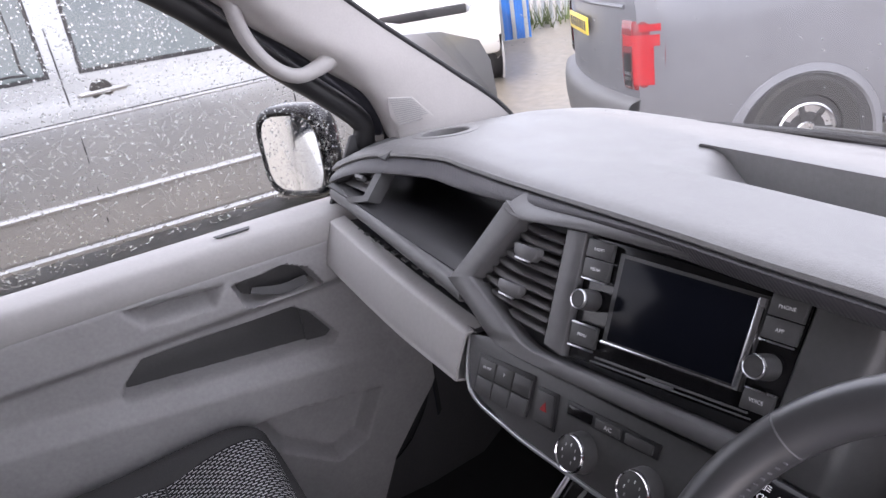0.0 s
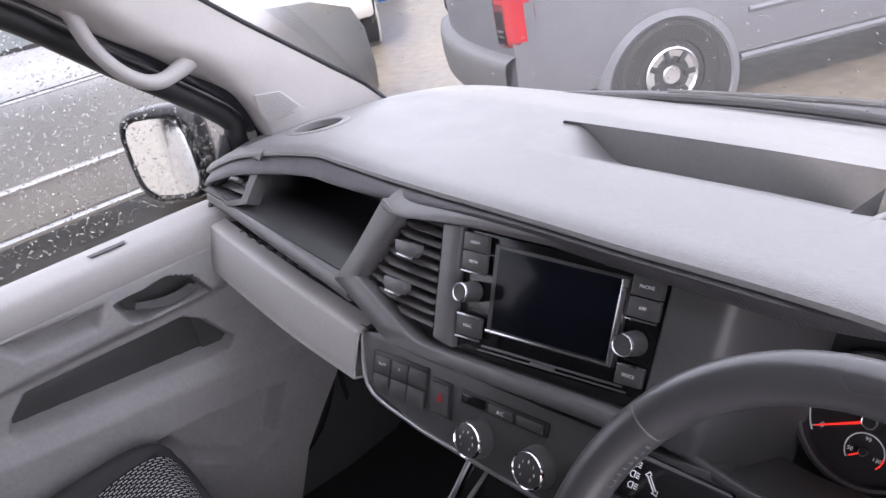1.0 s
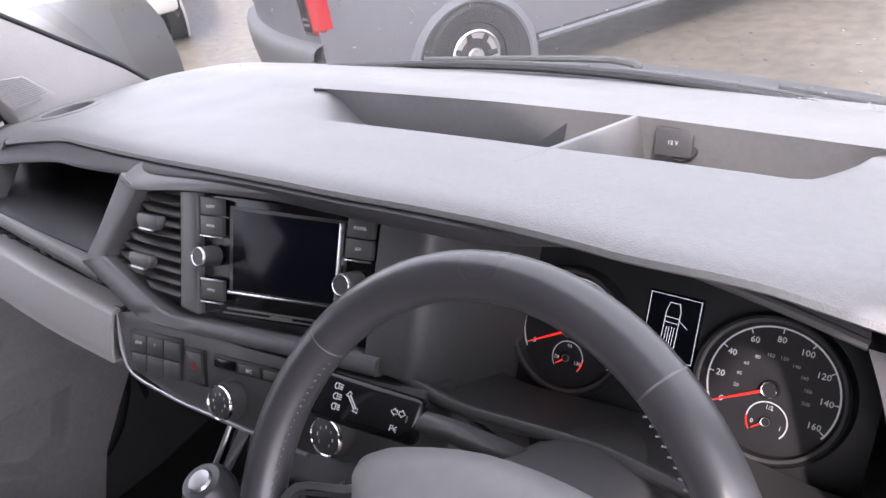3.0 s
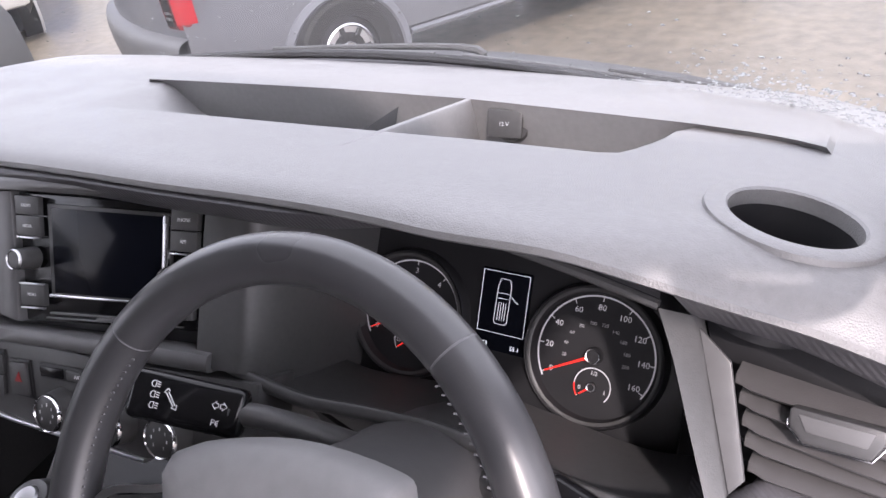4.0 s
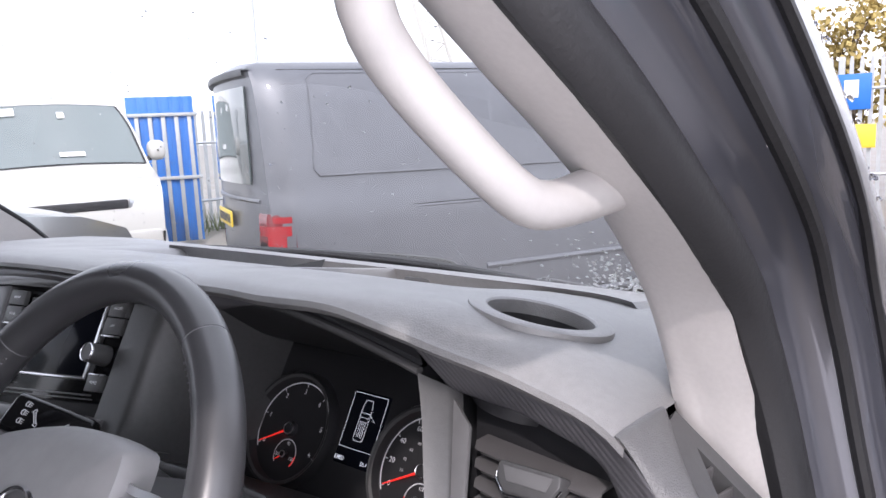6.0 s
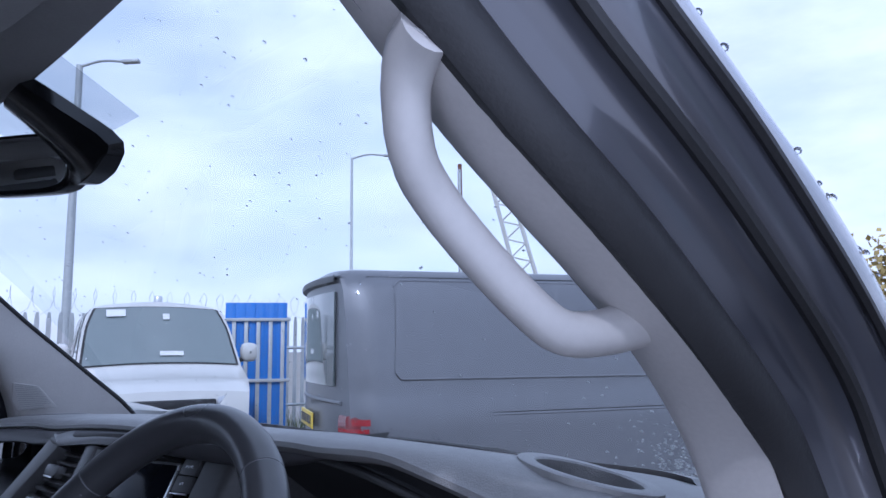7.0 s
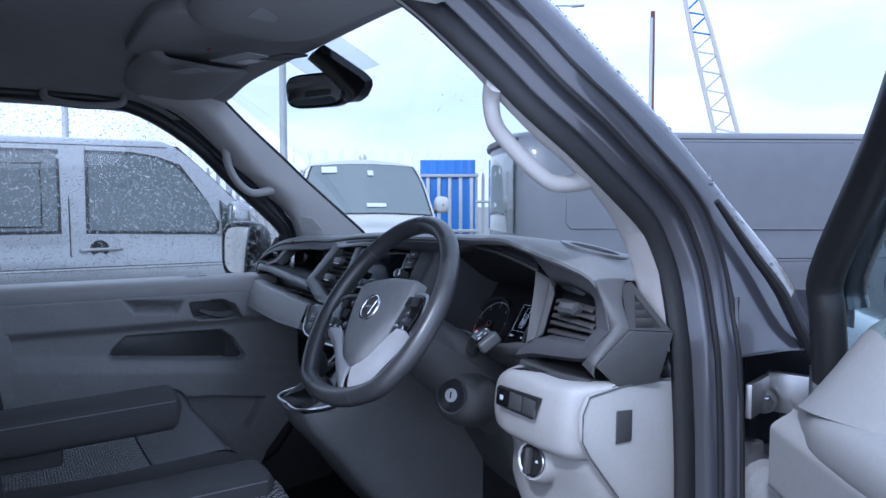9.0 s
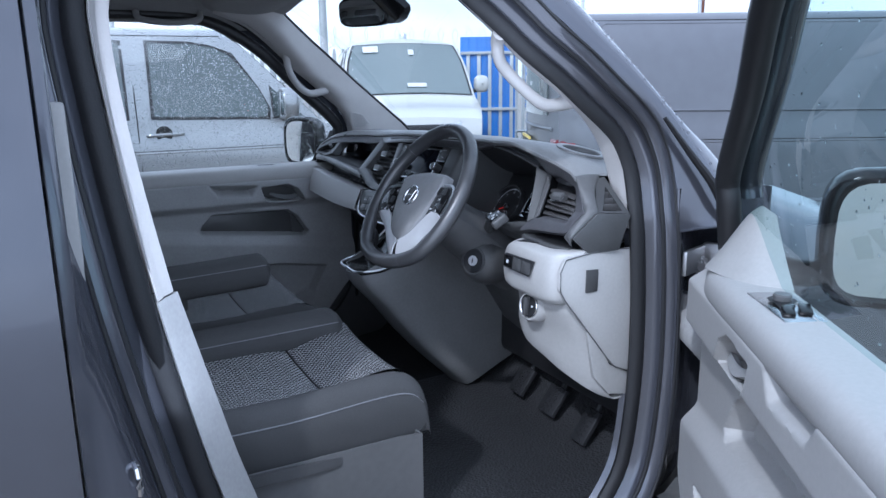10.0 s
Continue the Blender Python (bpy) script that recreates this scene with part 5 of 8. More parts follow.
END = [(-0.112, 1.232), (-0.10, 1.255), (-0.04, 1.262), (0.03, 1.262), (0.085, 1.258), (0.088, 0.990), (0.03, 1.015), (0.015, 1.03), (-0.10, 1.175), (-0.112, 1.195)]
part("end_panel", slab([(0.768, y, z) for y, z in END][::-1], 0.012, 0.004), BEIGE, lower)
part("panel_gap", tube([(0.7805, y, z) for y, z in END + END[:1]], 0.0011, 1, 6, 1, False), SEATBASE, lower)
part("end_panel_lower", slab([(0.766, y, z) for y, z in ((-0.055, 1.17), (0.02, 1.02), (0.088, 0.985), (0.09, 0.94), (0.02, 0.955), (-0.02, 1.0))][::-1], 0.010, 0.004), BEIGE, lower)
part("fuse_flap", slab([(0.781, y, z) for y, z in ((-0.053, 1.23), (-0.024, 1.228), (-0.025, 1.184), (-0.054, 1.184))][::-1], 0.002, 0.001), DARK, lower, "small dark cover")
part("top_cover", sheet([[(0.50, -0.04, 1.175), (0.50, 0.03, 1.175)], [(0.565, -0.08, 1.235), (0.565, 0.0, 1.235)], [(0.62, -0.09, 1.262), (0.62, 0.0, 1.272)], [(0.77, -0.05, 1.265), (0.77, 0.05, 1.275)]], 3, 3, 0.003), BLACK, lower)
part("steering_well", sheet([[(0.20, 0.0, 1.20), (0.22, 0.03, 1.10), (0.22, 0.12, 0.95)], [(0.34, -0.01, 1.165), (0.36, 0.03, 1.08), (0.36, 0.12, 0.93)], [(0.52, -0.01, 1.20), (0.52, 0.02, 1.09), (0.52, 0.10, 0.95)]], 3, 3, 0.004), DARK, dash)

# gear lever console under the middle of the dashboard
console = thing("gear_console", "dark grey moulded console carrying the gear lever", "console")
rows = []
for y, z, w in ((-0.262, 1.090, 0.074), (-0.245, 1.050, 0.092), (-0.19, 0.985, 0.100), (-0.13, 0.905, 0.104), (-0.06, 0.825, 0.104), (0.01, 0.755, 0.098), (0.05, 0.715, 0.085)):
    cx = 0.048
    rows.append([(cx - w - 0.005, y + 0.30, z + 0.14), (cx - w, y + 0.12, z + 0.06), (cx - w * 0.92, y + 0.02, z + 0.01), (cx - w * 0.6, y, z), (cx, y - 0.008, z - 0.004), (cx + w * 0.6, y, z), (cx + w * 0.92, y + 0.02, z + 0.01), (cx + w, y + 0.12, z + 0.06), (cx + w + 0.005, y + 0.30, z + 0.14)])
part("front_shell", sheet(rows, 4, 4, 0.004), CONSOLE, console)
part("top_tray", sheet([[(-0.02, -0.257, 1.095), (0.048, -0.262, 1.093), (0.118, -0.257, 1.095)], [(-0.045, -0.18, 1.110), (0.048, -0.18, 1.104), (0.142, -0.18, 1.110)], [(-0.05, -0.08, 1.19), (0.048, -0.08, 1.185), (0.148, -0.08, 1.19)]], 3, 3, 0.006), GLOSS, console)
part("tray_edge", tube([(-0.05, -0.09, 1.19), (-0.047, -0.18, 1.114), (-0.022, -0.259, 1.098), (0.048, -0.268, 1.096), (0.118, -0.259, 1.098), (0.145, -0.18, 1.114), (0.15, -0.09, 1.19)], 0.003, 5, 8), SATIN, console, "thin silver tray edge")
gear = thing("gear_lever", "black gear lever with a silver topped knob", "gear lever")
part("gaiter", lathe([(0.040, 0.0), (0.036, 0.02), (0.026, 0.045), (0.018, 0.06), (0.012, 0.07)], (0.012, -0.165, 1.068), (0, -0.25, 1), 20), LEATHER, gear)
part("knob", lathe([(0.012, 0.068), (0.020, 0.078), (0.026, 0.095), (0.026, 0.112), (0.020, 0.122), (0.0, 0.125)], (0.012, -0.165, 1.068), (0, -0.25, 1), 32), LEATHER, gear)
part("knob_cap", lathe([(0.013, 0.1235), (0.011, 0.1260), (0.0, 0.127)], (0.012, -0.165, 1.068), (0, -0.25, 1), 32), SATIN, gear, "silver knob cap")

# ---- cab shell ----
FLOOR_Z = 0.70
part("floor", sheet([[(x, -1.15, z), (x, -0.4, z), (x, 0.02, z), (x, 0.16, z + 0.02), (x, 0.30, z + 0.14), (x, 0.36, z + 0.36)] for x, z in ((-0.80, FLOOR_Z - 0.13), (-0.3, FLOOR_Z - 0.12), (0.0, FLOOR_Z), (0.3, FLOOR_Z), (0.80, FLOOR_Z))], 4, 1, 0.02, False), CARPET)
tagged(bpy.data.objects["floor"], "black carpeted cab floor rising to the bulkhead", "floor", kind="structure")
mat = thing("floor_mat", "black grained rubber mat in the driver's footwell", "floor mat")
part("mat_sheet", sheet([[(x, -0.55, FLOOR_Z + 0.006), (x, -0.2, FLOOR_Z + 0.006), (x, 0.02, FLOOR_Z + 0.008), (x, 0.16, FLOOR_Z + 0.030), (x, 0.285, FLOOR_Z + 0.14)] for x in (0.0, 0.2, 0.5, 0.74)], 4, 2, 0.006), MAT, mat)


def pedal(x, y, z, w, h, name, label):
    p = thing(name, label, "pedal", "foot pedals")
    n = Vector((0, -0.80, 0.60)).normalized()
    turn = axis_turn(n)
    pad_ = part("pad", box((x, y, z), (w, h, 0.014), 0.005, turn), RUBBER, p)
    for i in range(6):
        for j in (-1, 1):
            part("tread", box(Vector((x, y, z)) + n * 0.0075 + turn @ Vector((0, (i - 2.5) * h / 7, 0)), (w * 0.62, 0.0032, 0.0026), 0.0008, turn @ Euler((0, 0, radians(35 * j))).to_matrix()), RUBBER, pad_)
    part("arm", tube([Vector((x, y, z)) - n * 0.01, Vector((x, y + 0.05, z + 0.06)), Vector((x, y + 0.10, z + 0.22))], 0.008, 4, 8), BLACK, p)


pedal(0.285, 0.14, 0.775, 0.062, 0.080, "clutch_pedal", "black rubber clutch pedal with cross-cut tread")
pedal(0.425, 0.14, 0.773, 0.066, 0.080, "brake_pedal", "black rubber brake pedal with cross-cut tread")
pedal(0.575, 0.13, 0.768, 0.050, 0.090, "accelerator_pedal", "narrow black rubber accelerator pedal with cross-cut tread")


def a_pillar(side):
    """Cloth-grained pillar trim between windscreen and door, with its grab handle."""
    rows = [[(0.740, 0.200, 1.300), (0.735, 0.075, 1.310), (0.780, 0.050, 1.300)], [(0.722, 0.300, 1.362), (0.712, 0.066, 1.385), (0.765, 0.053, 1.385)], [(0.715, 0.252, 1.412), (0.707, 0.056, 1.425), (0.755, 0.036, 1.438)], [(0.712, 0.185, 1.468), (0.703, 0.030, 1.475), (0.752, 0.011, 1.482)],
            [(0.710, 0.115, 1.527), (0.692, -0.004, 1.527), (0.748, -0.048, 1.530)], [(0.705, 0.045, 1.585), (0.684, -0.055, 1.572), (0.738, -0.102, 1.578)], [(0.695, -0.035, 1.655), (0.680, -0.105, 1.607), (0.725, -0.167, 1.628)],
            [(0.682, -0.110, 1.716), (0.662, -0.150, 1.655), (0.711, -0.227, 1.682)], [(0.664, -0.195, 1.790), (0.642, -0.235, 1.745), (0.693, -0.331, 1.762)], [(0.645, -0.235, 1.828), (0.625, -0.310, 1.800), (0.683, -0.450, 1.810)]]
    rows = rows[0 if side > 0 else 1:]
    pts = [[Vector((side * x, y, z)) for x, y, z in r] for r in rows]
    full = [[r[0], r[0].lerp(r[1], 0.5) + Vector((-side * 0.003, 0, -0.002)), r[1], r[1].lerp(r[2], 0.5) + Vector((-side * 0.004, -0.005, -0.002)), r[2] + Vector((side * 0.002, 0.001, 0.001))] for r in pts]
    ob = part("trim_" + ("right" if side > 0 else "left"), sheet(full, 4, 5, 0.004), LINER)
    tagged(ob, "pale grey cloth-grained windscreen pillar trim", "pillar trim", kind="structure")
    h = thing("grab_handle", "pale grey moulded grab handle on the windscreen pillar", "grab handle", "pillar handles")
    line = [(0.694, -0.198, 1.680), (0.688, -0.192, 1.660), (0.684, -0.190, 1.637), (0.682, -0.184, 1.612), (0.680, -0.170, 1.583), (0.680, -0.152, 1.560), (0.682, -0.130, 1.544), (0.686, -0.108, 1.538), (0.692, -0.085, 1.541), (0.700, -0.062, 1.547), (0.712, -0.046, 1.552)] if side < 0 else [(0.712, -0.206, 1.668), (0.700, -0.203, 1.662), (0.690, -0.199, 1.648), (0.684, -0.190, 1.622), (0.682, -0.174, 1.603), (0.688, -0.146, 1.575), (0.696, -0.118, 1.550), (0.700, -0.098, 1.5395), (0.705, -0.072, 1.5395), (0.714, -0.048, 1.5455), (0.732, -0.026, 1.556)]
    grip = part("grip", tube([Vector((side * x, y, z)) for x, y, z in line], [0.0132, 0.0130, 0.0116, 0.0110, 0.0110, 0.0110, 0.0110, 0.0114, 0.0120, 0.0138, 0.017], 3, 16, 1.05), HANDLE, h)
    part("seam_line", tube([Vector((side * (x - 0.0096), y - 0.004, z - 0.001)) for x, y, z in line[2:8]], 0.0009, 4, 6), GREY, grip)
    part("end_seam", tube([Vector((side * line[1][0], line[1][1], line[1][2])) + Vector((-side * 0.0135 * math.cos(a), 0.004 * math.cos(a) - 0.0125 * math.sin(a), 0.006 * math.sin(a))) for a in (2 * math.pi * k / 16 for k in range(17))], 0.0008, 1, 6), GREY, grip)
    return h


a_pillar(1)
a_pillar(-1)
SPK = [(-0.700, 0.034, 1.469), (-0.699, 0.081, 1.460), (-0.695, 0.116, 1.417), (-0.706, 0.047, 1.413), (-0.708, 0.036, 1.434)]
tweeter = thing("tweeter_grille", "pale grey slotted loudspeaker grille in the pillar trim", "speaker grille")
spk = [Vector(p) + Vector((0.0035, -0.001, 0)) for p in SPK]
part("frame", slab(spk if (spk[1] - spk[0]).cross(spk[2] - spk[1]).x > 0 else spk[::-1], 0.003, 0.0015), LINER, tweeter)
for i in range(13):
    t = (i + 0.7) / 13.5
    p, q = spk[0].lerp(spk[3], t), spk[1].lerp(spk[2], t)
    if i > 10:
        q = p.lerp(q, 0.75)
    p, q = p.lerp(q, 0.06), p.lerp(q, 0.94)
    part("slot", box((p + q) / 2 + Vector((0.0035, -0.001, 0)), ((q - p).length, 0.0016, 0.0012), 0, Matrix(((q - p).normalized(), Vector((0, 0, 1)), (q - p).normalized().cross(Vector((0, 0, 1))))).transposed()), GREY, tweeter, "", False)

# windscreen
ws_rows = []
for x in (-0.735, -0.5, -0.25, 0.0, 0.25, 0.5, 0.735):
    k = 1 - (x / 0.70) ** 2
    b, t = Vector((x, 0.315 + 0.20 * k, 1.355 + 0.0 * k)), Vector((x * 0.90, -0.215 + 0.055 * k, 1.842 + 0.02 * k))
    ws_rows.append([b, b.lerp(t, 0.33) + Vector((0, 0.025, 0.022)), b.lerp(t, 0.66) + Vector((0, 0.025, 0.022)), t])
wind = part("window_1", sheet(ws_rows, 4, 3, 0.0), WSCREEN)
wind.visible_shadow = False
tagged(wind, "rain-spotted curved windscreen glass", "windscreen", kind="structure")
part("trim_windscreen_seal", tube([r[0] + Vector((0, 0.004, 0.004)) for r in ws_rows], 0.007, 4, 8), RUBBER)
tagged(bpy.data.objects["trim_windscreen_seal"], "black rubber seal along the windscreen base", "seal", kind="structure")
for k_, i_ in (("trim_seal_left", 0), ("trim_seal_right", -1)):
    sd_ = -1 if i_ == 0 else 1
    part(k_, tube([(sd_ * x, y, z) for x, y, z in ((0.722, 0.304, 1.362), (0.715, 0.257, 1.414), (0.712, 0.190, 1.470), (0.710, 0.120, 1.529), (0.705, 0.050, 1.587), (0.695, -0.030, 1.657), (0.682, -0.105, 1.718), (0.664, -0.190, 1.792), (0.645, -0.230, 1.830))], 0.0055, 3, 8), RUBBER)
    tagged(bpy.data.objects[k_], "black rubber seal down the windscreen edge", "seal", kind="structure")
part("cowl", sheet([[(x, 0.33 + 0.20 * (1 - (x / 0.72) ** 2), 1.342), (x, 0.42 + 0.20 * (1 - (x / 0.72) ** 2), 1.322), (x, 0.50 + 0.20 * (1 - (x / 0.72) ** 2), 1.308)] for x in (-0.72, -0.4, 0.0, 0.4, 0.72)], 2, 4, 0.006), BLACK)
tagged(bpy.data.objects["cowl"], "black plastic scuttle panel below the windscreen", "scuttle", kind="structure")
for bx, hx_ in ((0.10, 0.62), (-0.50, 0.05)):
    wip = thing("windscreen_wiper", "black windscreen wiper resting at the glass base", "wiper", "wipers")
    yy = lambda x: 0.325 + 0.20 * (1 - (x / 0.70) ** 2)
    xs_ = [bx + (hx_ - bx) * t / 5 for t in range(6)]
    part("blade", tube([(x, yy(x) + 0.030, 1.346) for x in xs_], 0.0045, 3, 8), RUBBER, wip)
    part("blade_spine", tube([(x, yy(x) + 0.040, 1.349) for x in xs_], 0.004, 3, 8, 0.6), DARK, wip)
    part("arm", tube([(bx + (hx_ - bx) * 0.45, yy(bx + (hx_ - bx) * 0.45) + 0.045, 1.352), (hx_ + 0.02, yy(hx_) + 0.075, 1.348), (hx_ + 0.06, yy(hx_ + 0.06) + 0.085, 1.325)], [0.004, 0.006, 0.009], 4, 8), DARK, wip)

# roof lining and overhead parts
roof_rows = []
for y in (-0.180, -0.26, -0.45, -0.65, -0.9, -1.2):
    lift = min(1, max(0, (-0.22 - y) / 0.3))
    roof_rows.append([(-0.74, y - 0.13 * (1 - lift), 1.755 + 0.02 * lift), (-0.66, y - 0.02, 1.805 + 0.02 * lift), (-0.45, y, 1.842 + 0.025 * lift), (0, y + 0.025, 1.858 + 0.03 * lift), (0.45, y, 1.842 + 0.025 * lift), (0.66, y - 0.02, 1.805 + 0.02 * lift), (0.74, y - 0.13 * (1 - lift), 1.755 + 0.02 * lift)])
part("ceiling", sheet(roof_rows, 4, 4, 0.008), ROOFCLOTH)
tagged(bpy.data.objects["ceiling"], "grey cloth van roof lining", "headlining", kind="structure")
part("roof_skin", sheet([[(x, y, z + 0.04) for x, y, z in ((-0.745, -0.42, 1.832), (-0.5, -0.185, 1.855), (0, -0.135, 1.872), (0.5, -0.185, 1.855), (0.745, -0.42, 1.832))], [(x, -1.2, z + 0.06) for x, z in ((-0.77, 1.82), (-0.5, 1.89), (0, 1.91), (0.5, 1.89), (0.77, 1.82))]], 4, 2, 0.004), PAINT)
tagged(bpy.data.objects["roof_skin"], "dark grey painted van roof", "roof", kind="structure")
over = thing("overhead_console", "grey plastic overhead console with reading lamps and vent slots", "overhead console")
OVER = [(-0.28, -0.515), (-0.325, -0.48), (-0.325, -0.43), (-0.27, -0.365), (-0.18, -0.318), (-0.08, -0.283), (0.05, -0.250), (0.135, -0.236), (0.160, -0.262), (0.150, -0.36), (0.125, -0.48), (0.06, -0.515)]
part("housing", slab([(x, y, 1.848) for x, y in OVER[::-1]], 0.045, 0.010, 3), ROOFCLOTH, over)
part("lamp_lens", box((-0.022, -0.316, 1.8018), (0.050, 0.030, 0.004), 0.0015, Euler((0, 0, radians(20))).to_matrix()), PAPER, over, "white lamp lens")
part("lamp_panel", box((-0.005, -0.330, 1.8025), (0.125, 0.075, 0.003), 0.001, Euler((0, 0, radians(20))).to_matrix()), DIM, over, "grey reading lamp panel")
for i in range(9):
    part("vent_slot", box((0.028 + 0.0085 * i, -0.283 + 0.0035 * i, 1.8015), (0.004, 0.046, 0.005), 0.001, Euler((0, 0, radians(-14))).to_matrix()), BLACK, over)
part("sticker", box((-0.205, -0.395, 1.8022), (0.075, 0.045, 0.0015), 0, Euler((0, 0, radians(28))).to_matrix()), DIM, over, "pale sticker")
part("microphone", box((0.058, -0.414, 1.8022), (0.014, 0.006, 0.002), 0.0005), HAZARD, over, "small red mark")
for x0, x1 in ((-0.66, -0.25), (0.13, 0.62)):
    vis = thing("sun_visor", "grey cloth sun visor folded up against the roof", "sun visor", "sun visors")
    mid = (x0 + x1) / 2
    rows_ = []
    for x, k in ((x0, 0.0), (x0 + 0.03, 0.8), (mid, 1.0), (x1 - 0.03, 0.8), (x1, 0.0)):
        dz = -0.10 * max(0, abs(x) - 0.45)
        rows_.append([(x, -0.30 + 0.07 * k, 1.826 + dz), (x, -0.32 + 0.02 * k, 1.826 - 0.014 * k + dz), (x, -0.38, 1.832 - 0.016 * k + dz), (x, -0.43 - 0.02 * k, 1.838 - 0.012 * k + dz), (x, -0.44 - 0.04 * k, 1.85 + dz)])
    part("flap", sheet(rows_, 4, 4, 0.004), ROOFCLOTH, vis)
    part("label", box((mid - 0.05, -0.385, 1.8135 - 0.10 * max(0, abs(mid) - 0.45)), (0.07, 0.045, 0.001), 0, Euler((radians(-4), 0, 0)).to_matrix()), DIM, vis, "pale warning label")
gh = thing("roof_grab_handle", "dark grey folding grab handle over the passenger door", "grab handle")
part("grip", tube([(-0.665, -0.66, 1.80), (-0.655, -0.65, 1.775), (-0.65, -0.565, 1.765), (-0.655, -0.48, 1.775), (-0.665, -0.47, 1.80)], 0.010, 5, 12), ROOFCLOTH, gh)
rm = thing("rear_view_mirror", "black rear view mirror hanging from the windscreen", "mirror")
mc, mn = Vector((-0.102, -0.142, 1.766)), Vector((0.51, -0.855, -0.10)).normalized()
m_turn = axis_turn(mn)
def rounded(w, h, out):
    """Outline of a rounded mirror face, w by h, out metres in front of its middle."""
    return [mc + m_turn @ Vector((w * math.copysign(abs(math.cos(a)) ** 0.45, math.cos(a)), h * math.copysign(abs(math.sin(a)) ** 0.55, math.sin(a)), out)) for a in (2 * math.pi * k / 36 for k in range(36))]


part("housing", slab(rounded(0.083, 0.039, -0.034), 0.036, 0.007, 3), GLOSS, rm)
part("glass", slab(rounded(0.076, 0.033, 0.001), 0.003, 0.0006), MIRROR, rm, "mirror glass")
part("stem", sheet([[(-0.085, -0.150, 1.850), (-0.045, -0.160, 1.842), (-0.005, -0.155, 1.850)], [(-0.05, -0.120, 1.812), (-0.01, -0.122, 1.800), (0.035, -0.120, 1.815)], [(-0.02, -0.090, 1.768), (0.025, -0.085, 1.752), (0.075, -0.080, 1.772)], [(-0.025, -0.080, 1.738), (0.010, -0.080, 1.732), (0.050, -0.078, 1.740)]], 3, 3, 0.022), GLOSS, rm)
patch_ = thing("windscreen_tint_patch", "grey translucent sensor patch on the windscreen", "tint patch")


def ws_at(x, v, off=0.0):
    k = 1 - (x / 0.70) ** 2
    b, t = Vector((x, 0.315 + 0.20 * k, 1.355)), Vector((x * 0.97, -0.215 + 0.055 * k, 1.842 + 0.02 * k))
    return b.lerp(t, v) + Vector((0, 0.025, 0.022)) * (4.4 * v * (1 - v)) - Vector((0, 0.6, 0.8)) * off


ps_ = part("film", sheet([[ws_at(x, v, 0.012) for v in (0.99, 0.93, 0.875)] for x in (-0.22, -0.1, 0.0, 0.10)], 3, 2), FILM, patch_)
ps_.visible_shadow = False

# bulkhead behind the seats
part("wall_back", box((0, -1.16, 1.25), (1.66, 0.03, 1.25), 0.004), BEIGE)
tagged(bpy.data.objects["wall_back"], "pale grey bulkhead behind the seats", "bulkhead", kind="structure")
part("wall_front", box((0, 0.42, 1.01), (1.50, 0.02, 0.63), 0.004), BLACK)
tagged(bpy.data.objects["wall_front"], "dark front bulkhead of the footwell", "bulkhead", kind="structure")

for sd_, tg_ in ((1, "right"), (-1, "left")):
    y_, x_, top_ = (0.10, 0.765, 0.985) if sd_ > 0 else (-0.18, 0.800, 1.27)
    part("wall_kick_" + tg_, sheet([[(sd_ * x_, y_, z), (sd_ * (x_ - 0.01), 0.16, z), (sd_ * 0.755, 0.43, z)] for z in (0.69 if sd_ > 0 else 0.54, 0.85, top_)], 2, 2, 0.006), DARK)
    tagged(bpy.data.objects["wall_kick_" + tg_], "dark plastic kick panel of the footwell", "kick panel", kind="structure")

# ---- door openings ----
OPENING = [(0.799, -0.02, 0.726), (0.798, 0.033, 0.813), (0.794, 0.058, 0.976), (0.790, 0.062, 1.131), (0.788, 0.055, 1.26), (0.784, 0.051, 1.32), (0.768, 0.051, 1.394), (0.758, 0.037, 1.445), (0.754, 0.012, 1.482), (0.748, -0.045, 1.530),
           (0.738, -0.100, 1.578), (0.725, -0.165, 1.628), (0.711, -0.225, 1.682), (0.694, -0.330, 1.762), (0.684, -0.450, 1.810), (0.680, -0.619, 1.828), (0.682, -0.781, 1.818), (0.690, -0.848, 1.775), (0.706, -0.874, 1.69), (0.735, -0.866, 1.557), (0.755, -0.852, 1.43),
           (0.775, -0.830, 1.275), (0.785, -0.800, 1.12), (0.790, -0.765, 0.96), (0.795, -0.712, 0.80), (0.800, -0.63, 0.711), (0.800, -0.506, 0.685), (0.800, -0.175, 0.682), (0.800, -0.072, 0.692)]


def opening_x(z):
    return lerp([(0.7, 0.80), (1.0, 0.79), (1.27, 0.776), (1.43, 0.755), (1.56, 0.735), (1.69, 0.706), (1.78, 0.69), (1.9, 0.675)], z)


def opening_line(side, steps=4):
    pts = smooth_line(OPENING + OPENING[:1], steps)[:-1]
    line, normals = [], []
    for i, p in enumerate(pts):
        t = pts[(i + 1) % len(pts)] - pts[i - 1]
        t.x = 0
        t.normalize()
        line.append(Vector((side * p.x, p.y, p.z)))
        normals.append((Vector((0, t.z, -t.y)), Vector((side, 0, 0))))
    return line, normals


